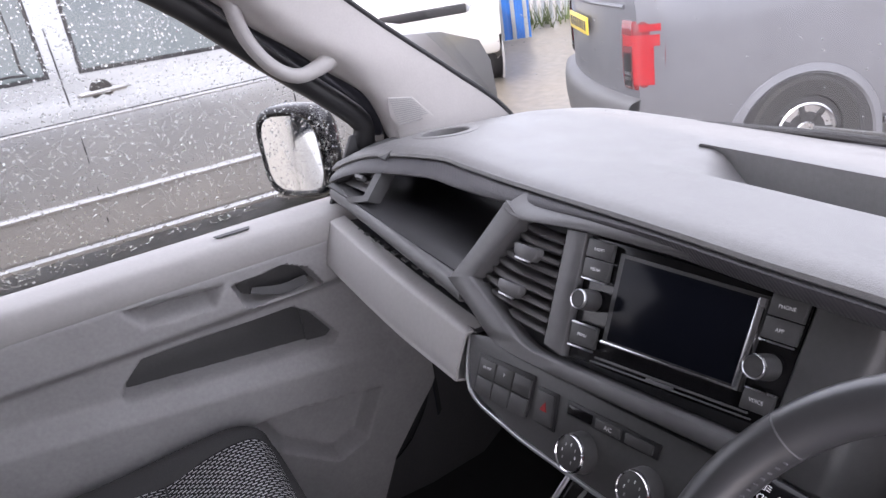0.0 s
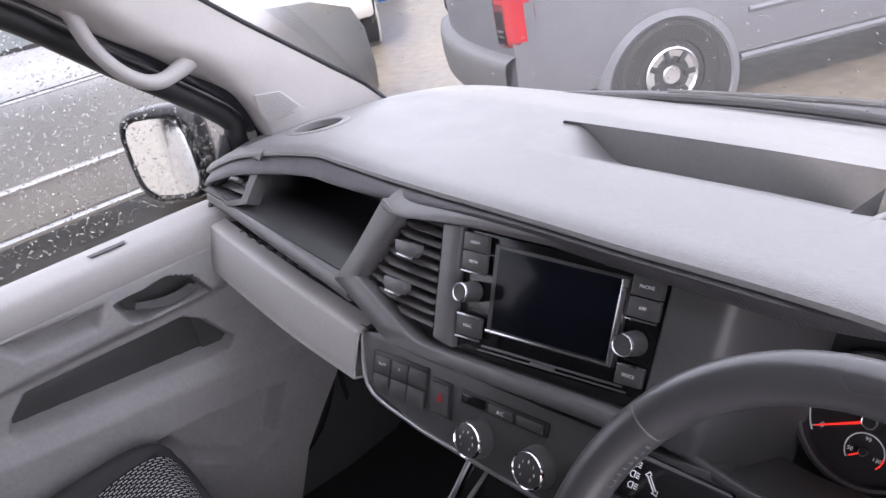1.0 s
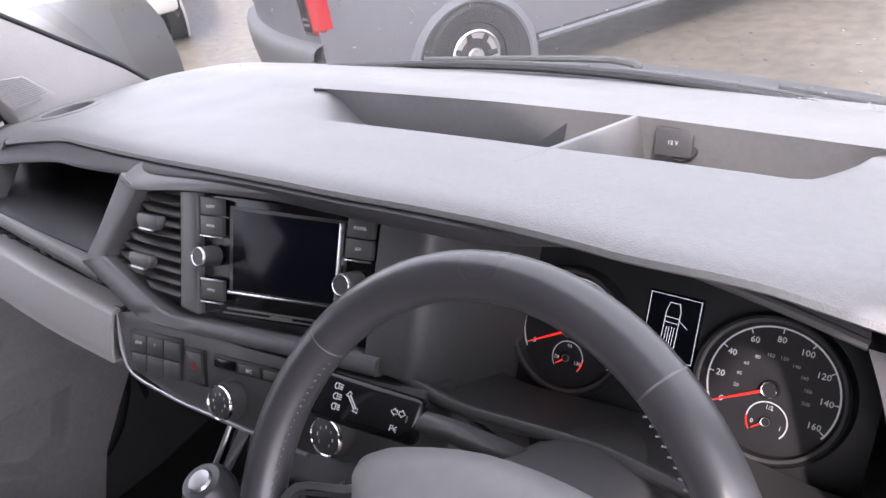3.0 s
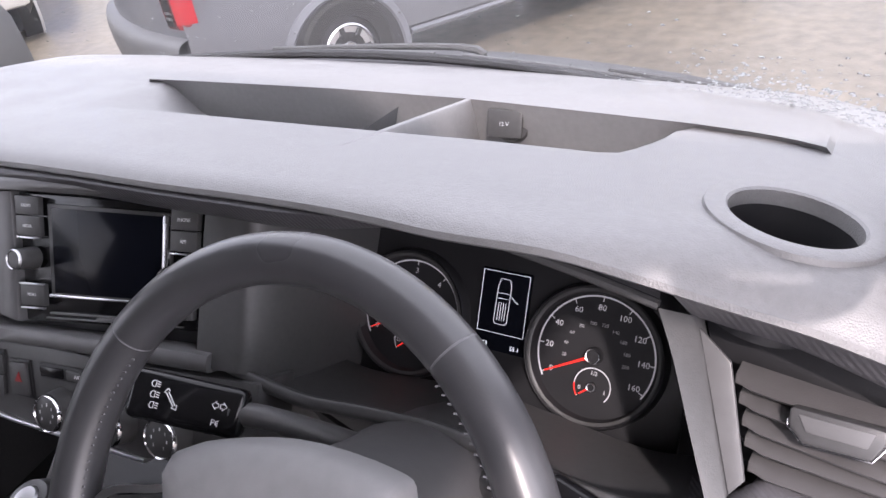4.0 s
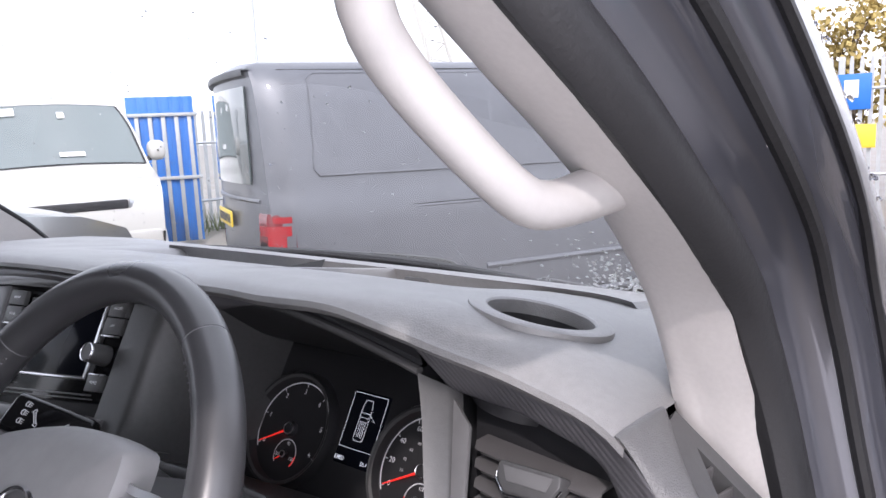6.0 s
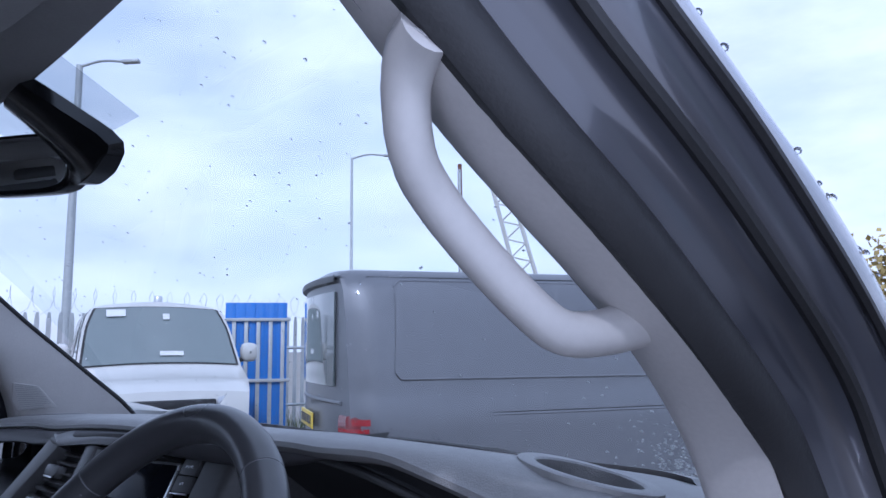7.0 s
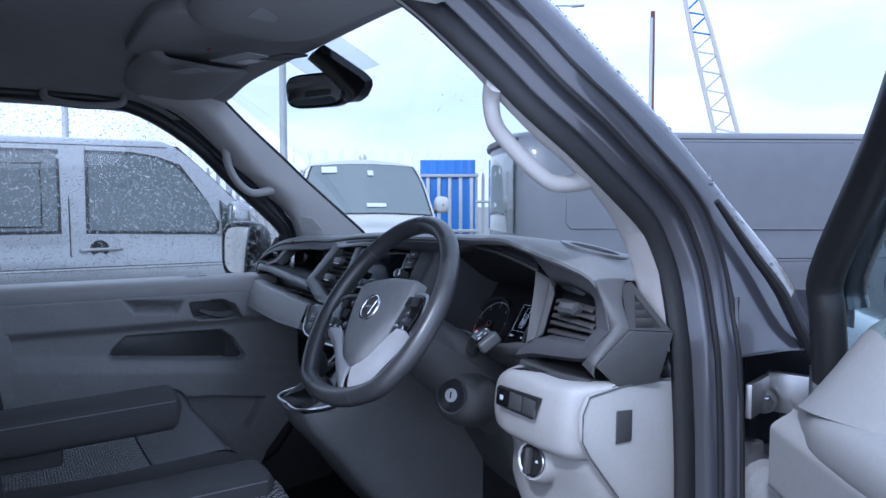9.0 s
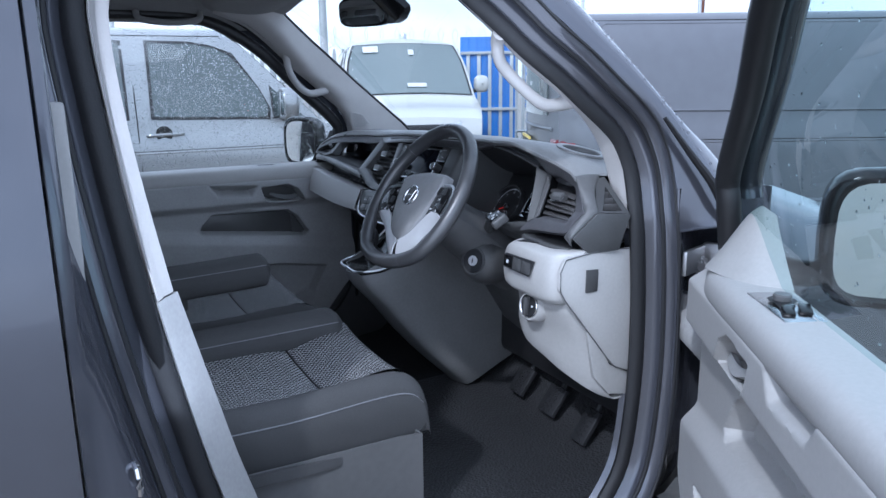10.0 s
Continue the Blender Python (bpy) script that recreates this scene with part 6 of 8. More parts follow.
for side, tag in ((1, "right"), (-1, "left")):
    line, normals = opening_line(side)
    seal = [(0.016 * math.cos(a) + 0.011, 0.014 * math.sin(a) + 0.001) for a in (2 * math.pi * k / 10 for k in range(11))]
    part("door_seal_" + tag, sweep(seal, line, normals, True), RUBBER)
    tagged(bpy.data.objects["door_seal_" + tag], "black rubber seal round the cab door opening", "door seal", kind="structure")
    prof = [(0.004, -0.03), (0.014, -0.012), (0.026, 0.004), (0.038, 0.012), (0.043, 0.018), (0.0455, 0.026), (0.047, 0.038), (0.050, 0.044), (0.055, 0.048), (0.058, 0.050), (0.068, 0.055)]
    part("door_frame_" + tag, sweep(prof, line, normals, True), PAINT)
    tagged(bpy.data.objects["door_frame_" + tag], "dark grey painted steel door frame with folded flanges", "door frame", kind="structure")
    second = [(0.047 + 0.005 * math.cos(a), 0.036 + 0.005 * math.sin(a)) for a in (2 * math.pi * k / 8 for k in range(9))]
    part("outer_seal_" + tag, sweep(second, line, normals, True), RUBBER)
    tagged(bpy.data.objects["outer_seal_" + tag], "thin black outer weatherstrip of the door frame", "door seal", kind="structure")
    third = [(0.0665 + 0.0035 * math.cos(a), 0.056 + 0.0035 * math.sin(a)) for a in (2 * math.pi * k / 6 for k in range(7))]
    part("body_gap_" + tag, sweep(third, line, normals, True), RUBBER)
    tagged(bpy.data.objects["body_gap_" + tag], "black sealant line round the door frame", "seal", kind="structure")
    # pillar trim behind the door opening
    rows = []
    for y, z, d in ((-0.862, 1.78, 0.035), (-0.876, 1.69, 0.020), (-0.868, 1.56, 0.015), (-0.854, 1.43, 0.017), (-0.832, 1.285, 0.018)):
        x = opening_x(z)
        rows.append([(side * x, y + 0.010, z), (side * (x - 0.02), y + d, z), (side * (x - 0.05), y + d * 0.7, z), (side * (x - 0.06), y - 0.25, z)])
    part("trim_rear_pillar_" + tag, sheet(rows, 3, 4, 0.003), LINER)
    tagged(bpy.data.objects["trim_rear_pillar_" + tag], "pale grey cloth trim of the rear door pillar", "pillar trim", kind="structure")
    rows = []
    for y, z, d in ((-0.832, 1.283, 0.020), (-0.802, 1.12, 0.030), (-0.768, 0.97, 0.034), (-0.715, 0.80, 0.04), (-0.64, 0.71, 0.05)):
        x = opening_x(z)
        rows.append([(side * x, y + 0.008, z), (side * (x - 0.02), y + d, z), (side * (x - 0.05), y + d * 0.7, z), (side * (x - 0.055), y - 0.3, z)])
    part("trim_lower_pillar_" + tag, sheet(rows, 3, 4, 0.003), GREY)
    tagged(bpy.data.objects["trim_lower_pillar_" + tag], "grey plastic lower trim of the rear door pillar", "pillar trim", kind="structure")
    part("wall_side_" + tag, box((side * 0.815, -1.04, 1.12), (0.02, 0.26, 0.90), 0.004), BEIGE)
    tagged(bpy.data.objects["wall_side_" + tag], "pale grey side wall behind the seats", "wall", kind="structure")
# outer skin on the driver's side
SIDE_X = [(0.5, 0.925), (0.9, 0.935), (1.2, 0.925), (1.4, 0.90), (1.7, 0.83), (1.86, 0.775)]
part("side_panel", sheet([[(lerp(SIDE_X, z) + dx, y, z) for y, dx in ((-0.945, 0.0), (-1.05, 0.008), (-1.4, 0.010))] for z in (1.86, 1.7, 1.4, 1.2, 0.9, 0.5)], 2, 3, 0.004), PAINT)
part("rear_jamb", sheet([[(opening_x(z) + 0.054, y - 0.066, z), (opening_x(z) + 0.062, y - 0.075, z), (lerp(SIDE_X, z) - 0.03, y - 0.088, z), (lerp(SIDE_X, z) - 0.012, -0.925 if z > 0.95 else -0.90, z), (lerp(SIDE_X, z), -0.94, z)] for y, z in ((-0.848, 1.775), (-0.874, 1.69), (-0.866, 1.557), (-0.852, 1.43), (-0.830, 1.275), (-0.800, 1.12), (-0.765, 0.96), (-0.712, 0.80))], 3, 3, 0.003), PAINT)
tagged(bpy.data.objects["rear_jamb"], "dark grey painted rear door jamb with folds", "body panel", kind="structure")
tagged(bpy.data.objects["side_panel"], "dark grey painted van side panel", "body panel", kind="structure")
part("front_wing", sheet([[(0.80, 0.42, 1.36), (0.80, 0.8, 1.24), (0.74, 1.25, 1.10)], [(0.90, 0.26, 1.34), (0.90, 0.7, 1.22), (0.84, 1.22, 1.06)], [(0.945, 0.22, 1.24), (0.95, 0.7, 1.10), (0.90, 1.25, 0.95)], [(0.945, 0.20, 1.0), (0.95, 0.7, 0.95), (0.90, 1.25, 0.8)], [(0.94, 0.20, 0.55), (0.94, 0.7, 0.55), (0.90, 1.25, 0.6)]], 4, 4, 0.004), PAINT)
tagged(bpy.data.objects["front_wing"], "dark grey painted front wing", "body panel", kind="structure")
SKIN = [[(0.842, 0.121, 1.295), (0.862, 0.205, 1.300), (0.880, 0.262, 1.298), (0.80, 0.350, 1.325)], [(0.838, 0.118, 1.36), (0.838, 0.22, 1.385), (0.796, 0.290, 1.400), (0.720, 0.325, 1.38)], [(0.815, 0.095, 1.48), (0.818, 0.120, 1.495), (0.800, 0.150, 1.508), (0.715, 0.200, 1.49)], [(0.803, 0.0, 1.58), (0.802, 0.035, 1.592), (0.784, 0.060, 1.592), (0.712, 0.085, 1.58)],
        [(0.785, -0.09, 1.66), (0.781, -0.04, 1.664), (0.760, 0.008, 1.652), (0.705, 0.015, 1.64)], [(0.767, -0.184, 1.734), (0.760, -0.11, 1.732), (0.738, -0.048, 1.710), (0.690, -0.06, 1.70)], [(0.749, -0.296, 1.82), (0.739, -0.19, 1.80), (0.714, -0.11, 1.770), (0.675, -0.13, 1.76)], [(0.739, -0.43, 1.877), (0.73, -0.31, 1.87), (0.69, -0.20, 1.85), (0.65, -0.22, 1.84)]]
part("pillar_skin", sheet(SKIN, 4, 4, 0.004), PAINT)
part("seal_strip", tube([(0.834, 0.075, 1.515), (0.846, 0.135, 1.445), (0.860, 0.178, 1.392), (0.868, 0.205, 1.345), (0.876, 0.235, 1.295), (0.884, 0.262, 1.25)], [0.004, 0.007, 0.009, 0.009, 0.008, 0.006], 4, 8), RUBBER)
tagged(bpy.data.objects["seal_strip"], "black rubber strip where pillar and wing meet", "seal", kind="structure")
tagged(bpy.data.objects["pillar_skin"], "wet dark grey outer skin of the windscreen pillar", "body panel", kind="structure")
part("hinge_jamb", sheet([[(x - 0.002, y, z), (x - 0.016, y + 0.030, z), (0.792, 0.205, z), (0.800, 0.275, z), (0.90, 0.300, z)] for x, y, z in ((0.838, 0.116, 1.38), (0.840, 0.118, 1.3), (0.845, 0.122, 1.1), (0.848, 0.115, 0.9), (0.850, 0.08, 0.75))], 3, 3, 0.004), PAINT)
part("jamb_cover", sheet([[(0.845, 0.118, 1.300), (0.868, 0.2, 1.305), (0.90, 0.30, 1.30)], [(0.800, 0.16, 1.290), (0.80, 0.22, 1.290), (0.82, 0.30, 1.29)]], 3, 2, 0.003), PAINT)
tagged(bpy.data.objects["jamb_cover"], "dark grey shelf of the hinge post", "body panel", kind="structure")
tagged(bpy.data.objects["hinge_jamb"], "dark grey painted door hinge post", "body panel", kind="structure")
part("sill", sheet([[(x, -0.75, z), (x, -0.2, z), (x, 0.12, z + 0.02)] for x, z in ((0.80, 0.700), (0.86, 0.695), (0.92, 0.66), (0.94, 0.5))], 2, 3, 0.004), PAINT)
tagged(bpy.data.objects["sill"], "dark grey painted door sill", "sill", kind="structure")
SHELL = [(-0.85, 0.45), (-0.935, 0.6), (-0.94, 0.9), (-0.93, 1.2), (-0.905, 1.4), (-0.835, 1.7), (-0.77, 1.87), (-0.66, 1.93), (-0.35, 1.965), (0.0, 1.975)]
SHELL = SHELL + [(-x, z) for x, z in SHELL[-2::-1]]
part("van_body_rear", sheet([[(x, y, z) for x, z in SHELL] for y in (-1.40, -2.4, -3.4, -4.05)] + [[(x * 0.95, -4.12, 0.45 + (z - 0.45) * 0.97) for x, z in SHELL]], 1, 2, 0.004, False, True), PAINT)
tagged(bpy.data.objects["van_body_rear"], "dark grey painted load body of the van", "body panel", kind="structure")
part("roof_rear", sheet([[(x, y, z) for x, z in SHELL[6:-6]] for y in (-1.15, -1.40)], 1, 2, 0.004, False, False), PAINT)
tagged(bpy.data.objects["roof_rear"], "dark grey painted roof behind the cab", "roof", kind="structure")
part("side_panel_left", sheet([[(-lerp(SIDE_X, z) - dx, y, z) for y, dx in ((-0.945, 0.0), (-1.05, 0.008), (-1.4, 0.010))] for z in (1.86, 1.7, 1.4, 1.2, 0.9, 0.5)], 2, 3, 0.004), PAINT)
tagged(bpy.data.objects["side_panel_left"], "dark grey painted van side panel", "body panel", kind="structure")
part("wall_tail", slab([(x * 0.995, -4.09, z) for x, z in SHELL], 0.02, 0.004), PAINT)
tagged(bpy.data.objects["wall_tail"], "dark grey painted tail of the van", "body panel", kind="structure")
part("bonnet", sheet([[(x, 0.50 + 0.20 * (1 - (x / 0.8) ** 2), 1.296), (x, 0.53 + 0.20 * (1 - (x / 0.8) ** 2), 1.235), (x, 0.80 + 0.12 * (1 - (x / 0.8) ** 2), 1.150), (x * 0.95, 1.15 + 0.15 * (1 - (x / 0.8) ** 2), 1.02), (x * 0.93, 1.22 + 0.18 * (1 - (x / 0.8) ** 2), 0.90), (x * 0.93, 1.22 + 0.18 * (1 - (x / 0.8) ** 2), 0.45)] for x in (-0.80, -0.4, 0.0, 0.4, 0.80)], 4, 4, 0.004), PAINT)
tagged(bpy.data.objects["bonnet"], "dark grey painted bonnet and nose", "bonnet", kind="structure")
part("front_wing_left", sheet([[(-x, y, z) for x, y, z in r_] for r_ in ([(0.80, 0.42, 1.30), (0.80, 0.8, 1.15), (0.74, 1.25, 1.02)], [(0.90, 0.26, 1.29), (0.90, 0.7, 1.14), (0.84, 1.22, 1.00)], [(0.945, 0.22, 1.24), (0.95, 0.7, 1.10), (0.90, 1.25, 0.95)], [(0.94, 0.20, 0.55), (0.94, 0.7, 0.55), (0.90, 1.25, 0.6)])], 4, 4, 0.004), PAINT)
tagged(bpy.data.objects["front_wing_left"], "dark grey painted front wing", "body panel", kind="structure")
for wx in (-0.80, 0.80):
    for wy in (0.78, -2.9):
        wl_ = thing("road_wheel", "black tyre on a silver wheel under the van", "wheel", "own wheels")
        part("tyre", lathe([(0.0, 0.06), (0.20, 0.06), (0.215, 0.095), (0.30, 0.10), (0.33, 0.07), (0.335, -0.10)], (wx, wy, 0.335), (1 if wx > 0 else -1, 0, 0), 40), TYRE, wl_)
        part("wheel_trim", lathe([(0.0, 0.085), (0.05, 0.088), (0.19, 0.08), (0.205, 0.10), (0.215, 0.09)], (wx, wy, 0.335), (1 if wx > 0 else -1, 0, 0), 40), SATIN, wl_, "silver wheel trim")
hinge = thing("metal_hinge", "bare metal door hinge with a bolt", "hinge")
h_turn = Matrix((Vector((-0.32, 0.947, 0)), Vector((-0.947, -0.32, 0)), Vector((0, 0, 1)))).transposed()
part("leaf", box((0.838, 0.172, 1.234), (0.092, 0.010, 0.050), 0.003, h_turn), STEEL, hinge)
part("arm", box((0.862, 0.222, 1.234), (0.080, 0.014, 0.060), 0.004, Euler((0, 0, radians(20))).to_matrix()), STEEL, hinge)
part("knuckle", lathe([(0.0, -0.042), (0.011, -0.042), (0.011, 0.042), (0.0, 0.042)], (0.895, 0.222, 1.240), (0, 0, 1), 16), STEEL, hinge)
part("bolt", lathe([(0.013, 0.0), (0.013, 0.006), (0.008, 0.007), (0.008, 0.013), (0.0, 0.013)], (0.835, 0.188, 1.222), (0.75, -0.66, 0), 6), CHROME, hinge)
part("washer", lathe([(0.0, 0.001), (0.018, 0.001), (0.018, 0.004), (0.0, 0.0045)], (0.833, 0.190, 1.222), (0.75, -0.66, 0), 24), STEEL, hinge)
bellows = thing("cable_bellows", "grey ribbed rubber cable bellows between door and post", "cable bellows")
part("flange", box((0.806, 0.186, 1.105), (0.018, 0.060, 0.105), 0.010, Euler((0, 0, radians(-28))).to_matrix()), STEEL, bellows)
for i in range(7):
    part("rib", lathe([(0.026, -0.0075), (0.040, 0.0), (0.026, 0.0075)], (0.822 + 0.0155 * i, 0.182 - 0.004 * i, 1.105 - 0.004 * i), (0.95, -0.25, -0.15), 24), STEEL if i == 0 else GREY, bellows)
striker = thing("door_striker", "bare metal door lock striker on the rear pillar", "striker")
part("base", box((0.872, -0.895, 1.082), (0.012, 0.03, 0.06), 0.004), STEEL, striker)
part("loop", tube([(0.876, -0.885, 1.10), (0.905, -0.88, 1.10), (0.905, -0.88, 1.065), (0.876, -0.885, 1.065)], 0.005, 3, 8), CHROME, striker)


# ---- cab doors ----
def signed(y, z, poly):
    """Distance inside a convex outline of (y, z), negative outside."""
    best, area = 9.0, 0.0
    for (a, b), (c, d) in zip(poly, poly[1:] + poly[:1]):
        area += a * d - b * c
    for (a, b), (c, d) in zip(poly, poly[1:] + poly[:1]):
        k = ((c - a) * (z - b) - (d - b) * (y - a)) / math.hypot(c - a, d - b)
        best = min(best, k if area > 0 else -k)
    return best


PULL = [(-0.30, 1.225), (-0.485, 1.238), (-0.45, 1.188), (-0.33, 1.180)]
LATCH = [(-0.299, 1.214), (-0.199, 1.221), (-0.160, 1.202), (-0.133, 1.154), (-0.263, 1.157), (-0.284, 1.168)]
POCKET = [(-0.518, 1.068), (-0.508, 1.092), (-0.470, 1.128), (-0.322, 1.127), (-0.196, 1.124), (-0.161, 1.098), (-0.120, 1.034), (-0.140, 1.019), (-0.355, 1.042), (-0.507, 1.059)]
LOWBIN = [(-0.33, 0.936), (-0.239, 0.930), (-0.067, 0.903), (-0.12, 0.80), (-0.186, 0.774), (-0.289, 0.850)]
WINDOW = [(0.02, 1.30), (0.012, 1.384), (0.0, 1.435), (-0.147, 1.569), (-0.29, 1.696), (-0.458, 1.782), (-0.64, 1.795), (-0.828, 1.790), (-0.862, 1.745), (-0.868, 1.603), (-0.835, 1.40), (-0.805, 1.28)]


FRONT = [(0.60, -0.13), (0.727, -0.070), (0.80, -0.010), (0.857, 0.040), (0.90, 0.06), (1.3, 0.06)]      # how far forward the panel reaches at each height


def base_depth(y, z):
    d = 0.012 + 0.030 * step01(1.135, 1.165, z) * (1 - step01(1.235, 1.262, z)) + 0.028 * (1 - step01(1.0, 1.05, z + 0.12 * (y + 0.3)))
    return d + 0.006 * step01(1.255, 1.27, z)


def door_depth(y, z, pull_shift=0.0):
    """How far the inner panel stands into the cab, in metres."""
    d = base_depth(y, z)
    for poly, soft_, floor_ in ((PULL, 0.030, -0.006), (LATCH, 0.010, -0.016), (POCKET, 0.012, -0.030), (LOWBIN, 0.015, -0.006)):
        k = step01(0.0, soft_, signed(y - (pull_shift if poly is PULL else 0.0), z - (0.014 if poly is PULL and pull_shift else 0.0), poly))
        d = d * (1 - k) + min(d, floor_) * k
    return d


def cab_door(side, matrix, driver):
    name = "door_2" if driver else "door_1"
    label = "light grey inner panel of the open driver's door" if driver else "closed passenger door with mid grey moulded inner panel"
    door = thing(name, label, "door", kind="structure")
    X0 = 0.765
    skin = BEIGE if driver else GREY
    bm = bmesh.new()
    ys = [-0.885 + 0.0042 * i for i in range(223)]
    zs = [0.60 + 0.0042 * i for i in range(160)] + [1.272]
    grid = []
    for y in ys:
        zc = 1.272
        low = 0.62
        grid.append([bm.verts.new((side * (X0 + 0.012 - door_depth(y, min(max(z, low), zc), -0.05 if driver else 0.0)), min(y, lerp(FRONT, z)), min(max(z, low), zc))) for z in zs])
    for a, b in zip(grid, grid[1:]):
        for i in range(len(zs) - 1):
            if abs(a[i].co.z - a[i + 1].co.z) + abs(b[i].co.z - b[i + 1].co.z) > 1e-6:
                bm.faces.new((a[i], a[i + 1], b[i + 1], b[i]))
    part("inner_panel", bm, skin, door)
    cap = [(X0 - 0.004, 1.222), (X0 - 0.024, 1.230), (X0 - 0.030, 1.245), (X0 - 0.029, 1.266), (X0 - 0.020, 1.279), (X0 - 0.004, 1.285), (X0 + 0.030, 1.287), (X0 + 0.056, 1.287), (X0 + 0.060, 1.282), (X0 + 0.060, 1.24)]
    part("belt_capping", sheet([[(side * (x + (0.03 * k if x < X0 else 0)), y, z - 0.012 * k) for x, z in cap] for y, k in ((0.05, 1.0), (-0.02, 0.4), (-0.08, 0.0), (-0.3, 0.0), (-0.6, 0.0), (-0.885, 0.0))], 2, 3, 0.0), BEIGE, door, "light plastic capping along the window sill")
    part("capping_slot", slab([(side * (X0 + 0.012), y, 1.2895) for y in (-0.235, -0.29)] + [(side * (X0 + 0.026), y, 1.2895) for y in (-0.295, -0.23)], 0.001, 0), BLACK, door, "", False)
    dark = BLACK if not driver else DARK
    # darker plates on the recess floors: the hollows' shade is put into their colour
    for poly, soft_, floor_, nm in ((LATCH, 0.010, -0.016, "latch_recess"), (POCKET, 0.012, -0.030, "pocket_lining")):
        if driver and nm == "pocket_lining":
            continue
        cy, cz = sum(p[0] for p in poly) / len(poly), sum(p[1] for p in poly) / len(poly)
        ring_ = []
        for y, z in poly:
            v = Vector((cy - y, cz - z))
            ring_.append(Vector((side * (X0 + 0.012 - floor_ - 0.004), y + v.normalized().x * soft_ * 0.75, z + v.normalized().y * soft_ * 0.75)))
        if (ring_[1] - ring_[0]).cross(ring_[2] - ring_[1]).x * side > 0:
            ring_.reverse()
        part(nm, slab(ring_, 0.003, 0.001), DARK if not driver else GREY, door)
    lever = sheet([[(side * (X0 - 0.004), -0.165, 1.180), (side * (X0 - 0.006), -0.21, 1.176), (side * (X0 - 0.008), -0.262, 1.190)], [(side * (X0 - 0.008), -0.160, 1.166), (side * (X0 - 0.014), -0.21, 1.160), (side * (X0 - 0.012), -0.268, 1.182)]], 3, 2, 0.008)
    part("latch_lever", lever, GREY if driver else DARK, door)
    frame_pts = [(side * (opening_x(z) + 0.022), y, z) for y, z in WINDOW]
    part("window_frame", tube(frame_pts, 0.020, 4, 10, 1.0, True, (1, 0, 0)), BLACK, door, "black window frame")
    outer_pts = [(side * (opening_x(z) + 0.065), y + (0.035 if y > -0.5 else -0.03), z + 0.028 * step01(1.4, 1.6, z)) for y, z in WINDOW[1:-1]]
    part("outer_frame", tube(outer_pts, 0.024, 4, 10, 1.0, True, (1, 0, 0)), PAINT, door, "dark grey painted outer window frame")
    gl = [(y, z) for y, z in WINDOW] + [(-0.60, 1.275), (-0.30, 1.275)]
    bmg = bmesh.new()
    bmg.faces.new([bmg.verts.new((side * (opening_x(z) + 0.04), y, z)) for y, z in gl])
    pane = part("pane", bmg, TEAL if driver else CLEAR, door, "clear side window glass", False)
    pane.visible_shadow = False
    part("outer_skin", sheet([[(side * 0.872, y, 1.243), (side * 0.93, y, 1.15), (side * 0.94, y, 0.9), (side * 0.92, y, 0.6)] for y in (0.17, -0.3, -0.90)], 3, 2, 0.003), PAINT, door)
    part("front_edge", sheet([[(side * 0.90, 0.172, z), (side * 0.84, 0.12, z), (side * 0.775, 0.055, z)] for z in (1.243, 1.0, 0.75)], 2, 2, 0.003), skin if driver else PAINT, door)
    # mirror sail panel
    if driver:
        part("sail_panel", sheet([[(0.775, 0.050, 1.262), (0.748, 0.0, 1.274), (0.745, -0.070, 1.282), (0.775, -0.150, 1.286), (0.828, -0.188, 1.287)],
                                  [(0.800, 0.040, 1.285), (0.778, 0.0, 1.310), (0.772, -0.050, 1.325), (0.792, -0.110, 1.325), (0.828, -0.150, 1.318)],
                                  [(0.822, 0.010, 1.325), (0.806, -0.015, 1.355), (0.800, -0.045, 1.372), (0.808, -0.080, 1.370), (0.829, -0.108, 1.355)],
                                  [(0.830, -0.015, 1.350), (0.822, -0.030, 1.378), (0.818, -0.050, 1.388), (0.822, -0.072, 1.385), (0.830, -0.085, 1.378)]], 4, 4, 0.004), BEIGE, door)
    else:
        part("sail_panel", slab([(side * 0.79, y, z) for y, z in ((0.045, 1.275), (-0.08, 1.285), (-0.015, 1.40), (0.01, 1.40))][:: side], 0.012, 0.004), BLACK, door)
    if driver:
        sp = part("switch_plate", slab([(X0 - 0.006, -0.197, 1.2870), (X0 + 0.054, -0.195, 1.2875), (X0 + 0.055, -0.325, 1.2875), (X0 + 0.002, -0.328, 1.2870)], 0.003, 0.001), SATIN, door, "satin grey switch plate")
        part("knob_recess", lathe([(0.019, 0.0005), (0.017, 0.001), (0.0, 0.0008)], (X0 + 0.026, -0.245, 1.2905), (0, 0, 1), 32), BLACK, sp)
        part("mirror_knob", lathe([(0.0125, 0.0), (0.0125, 0.007), (0.0105, 0.009), (0.0, 0.0095)], (X0 + 0.026, -0.245, 1.291), (0, 0, 1), 28), TRIM, sp)
        for i in range(2):
            part("window_switch", box((X0 + 0.041 - 0.024 * i, -0.288 - 0.006 * i, 1.2915), (0.017, 0.032, 0.005), 0.002, Euler((radians(6), 0, radians(-14))).to_matrix()), GLOSS, sp)
    # exterior mirror, turned towards the driver
    mx = Matrix.Translation((side * 0.985, -0.045, 1.350) if not driver else (1.0, -0.055, 1.342)) @ pose(0, 0, 0, 0, 0, 38 if not driver else -10) @ Matrix.Scale(0.87 if not driver else 1.0, 4)

    def mir(a, b, c):
        return mx @ Vector((a, b, c))
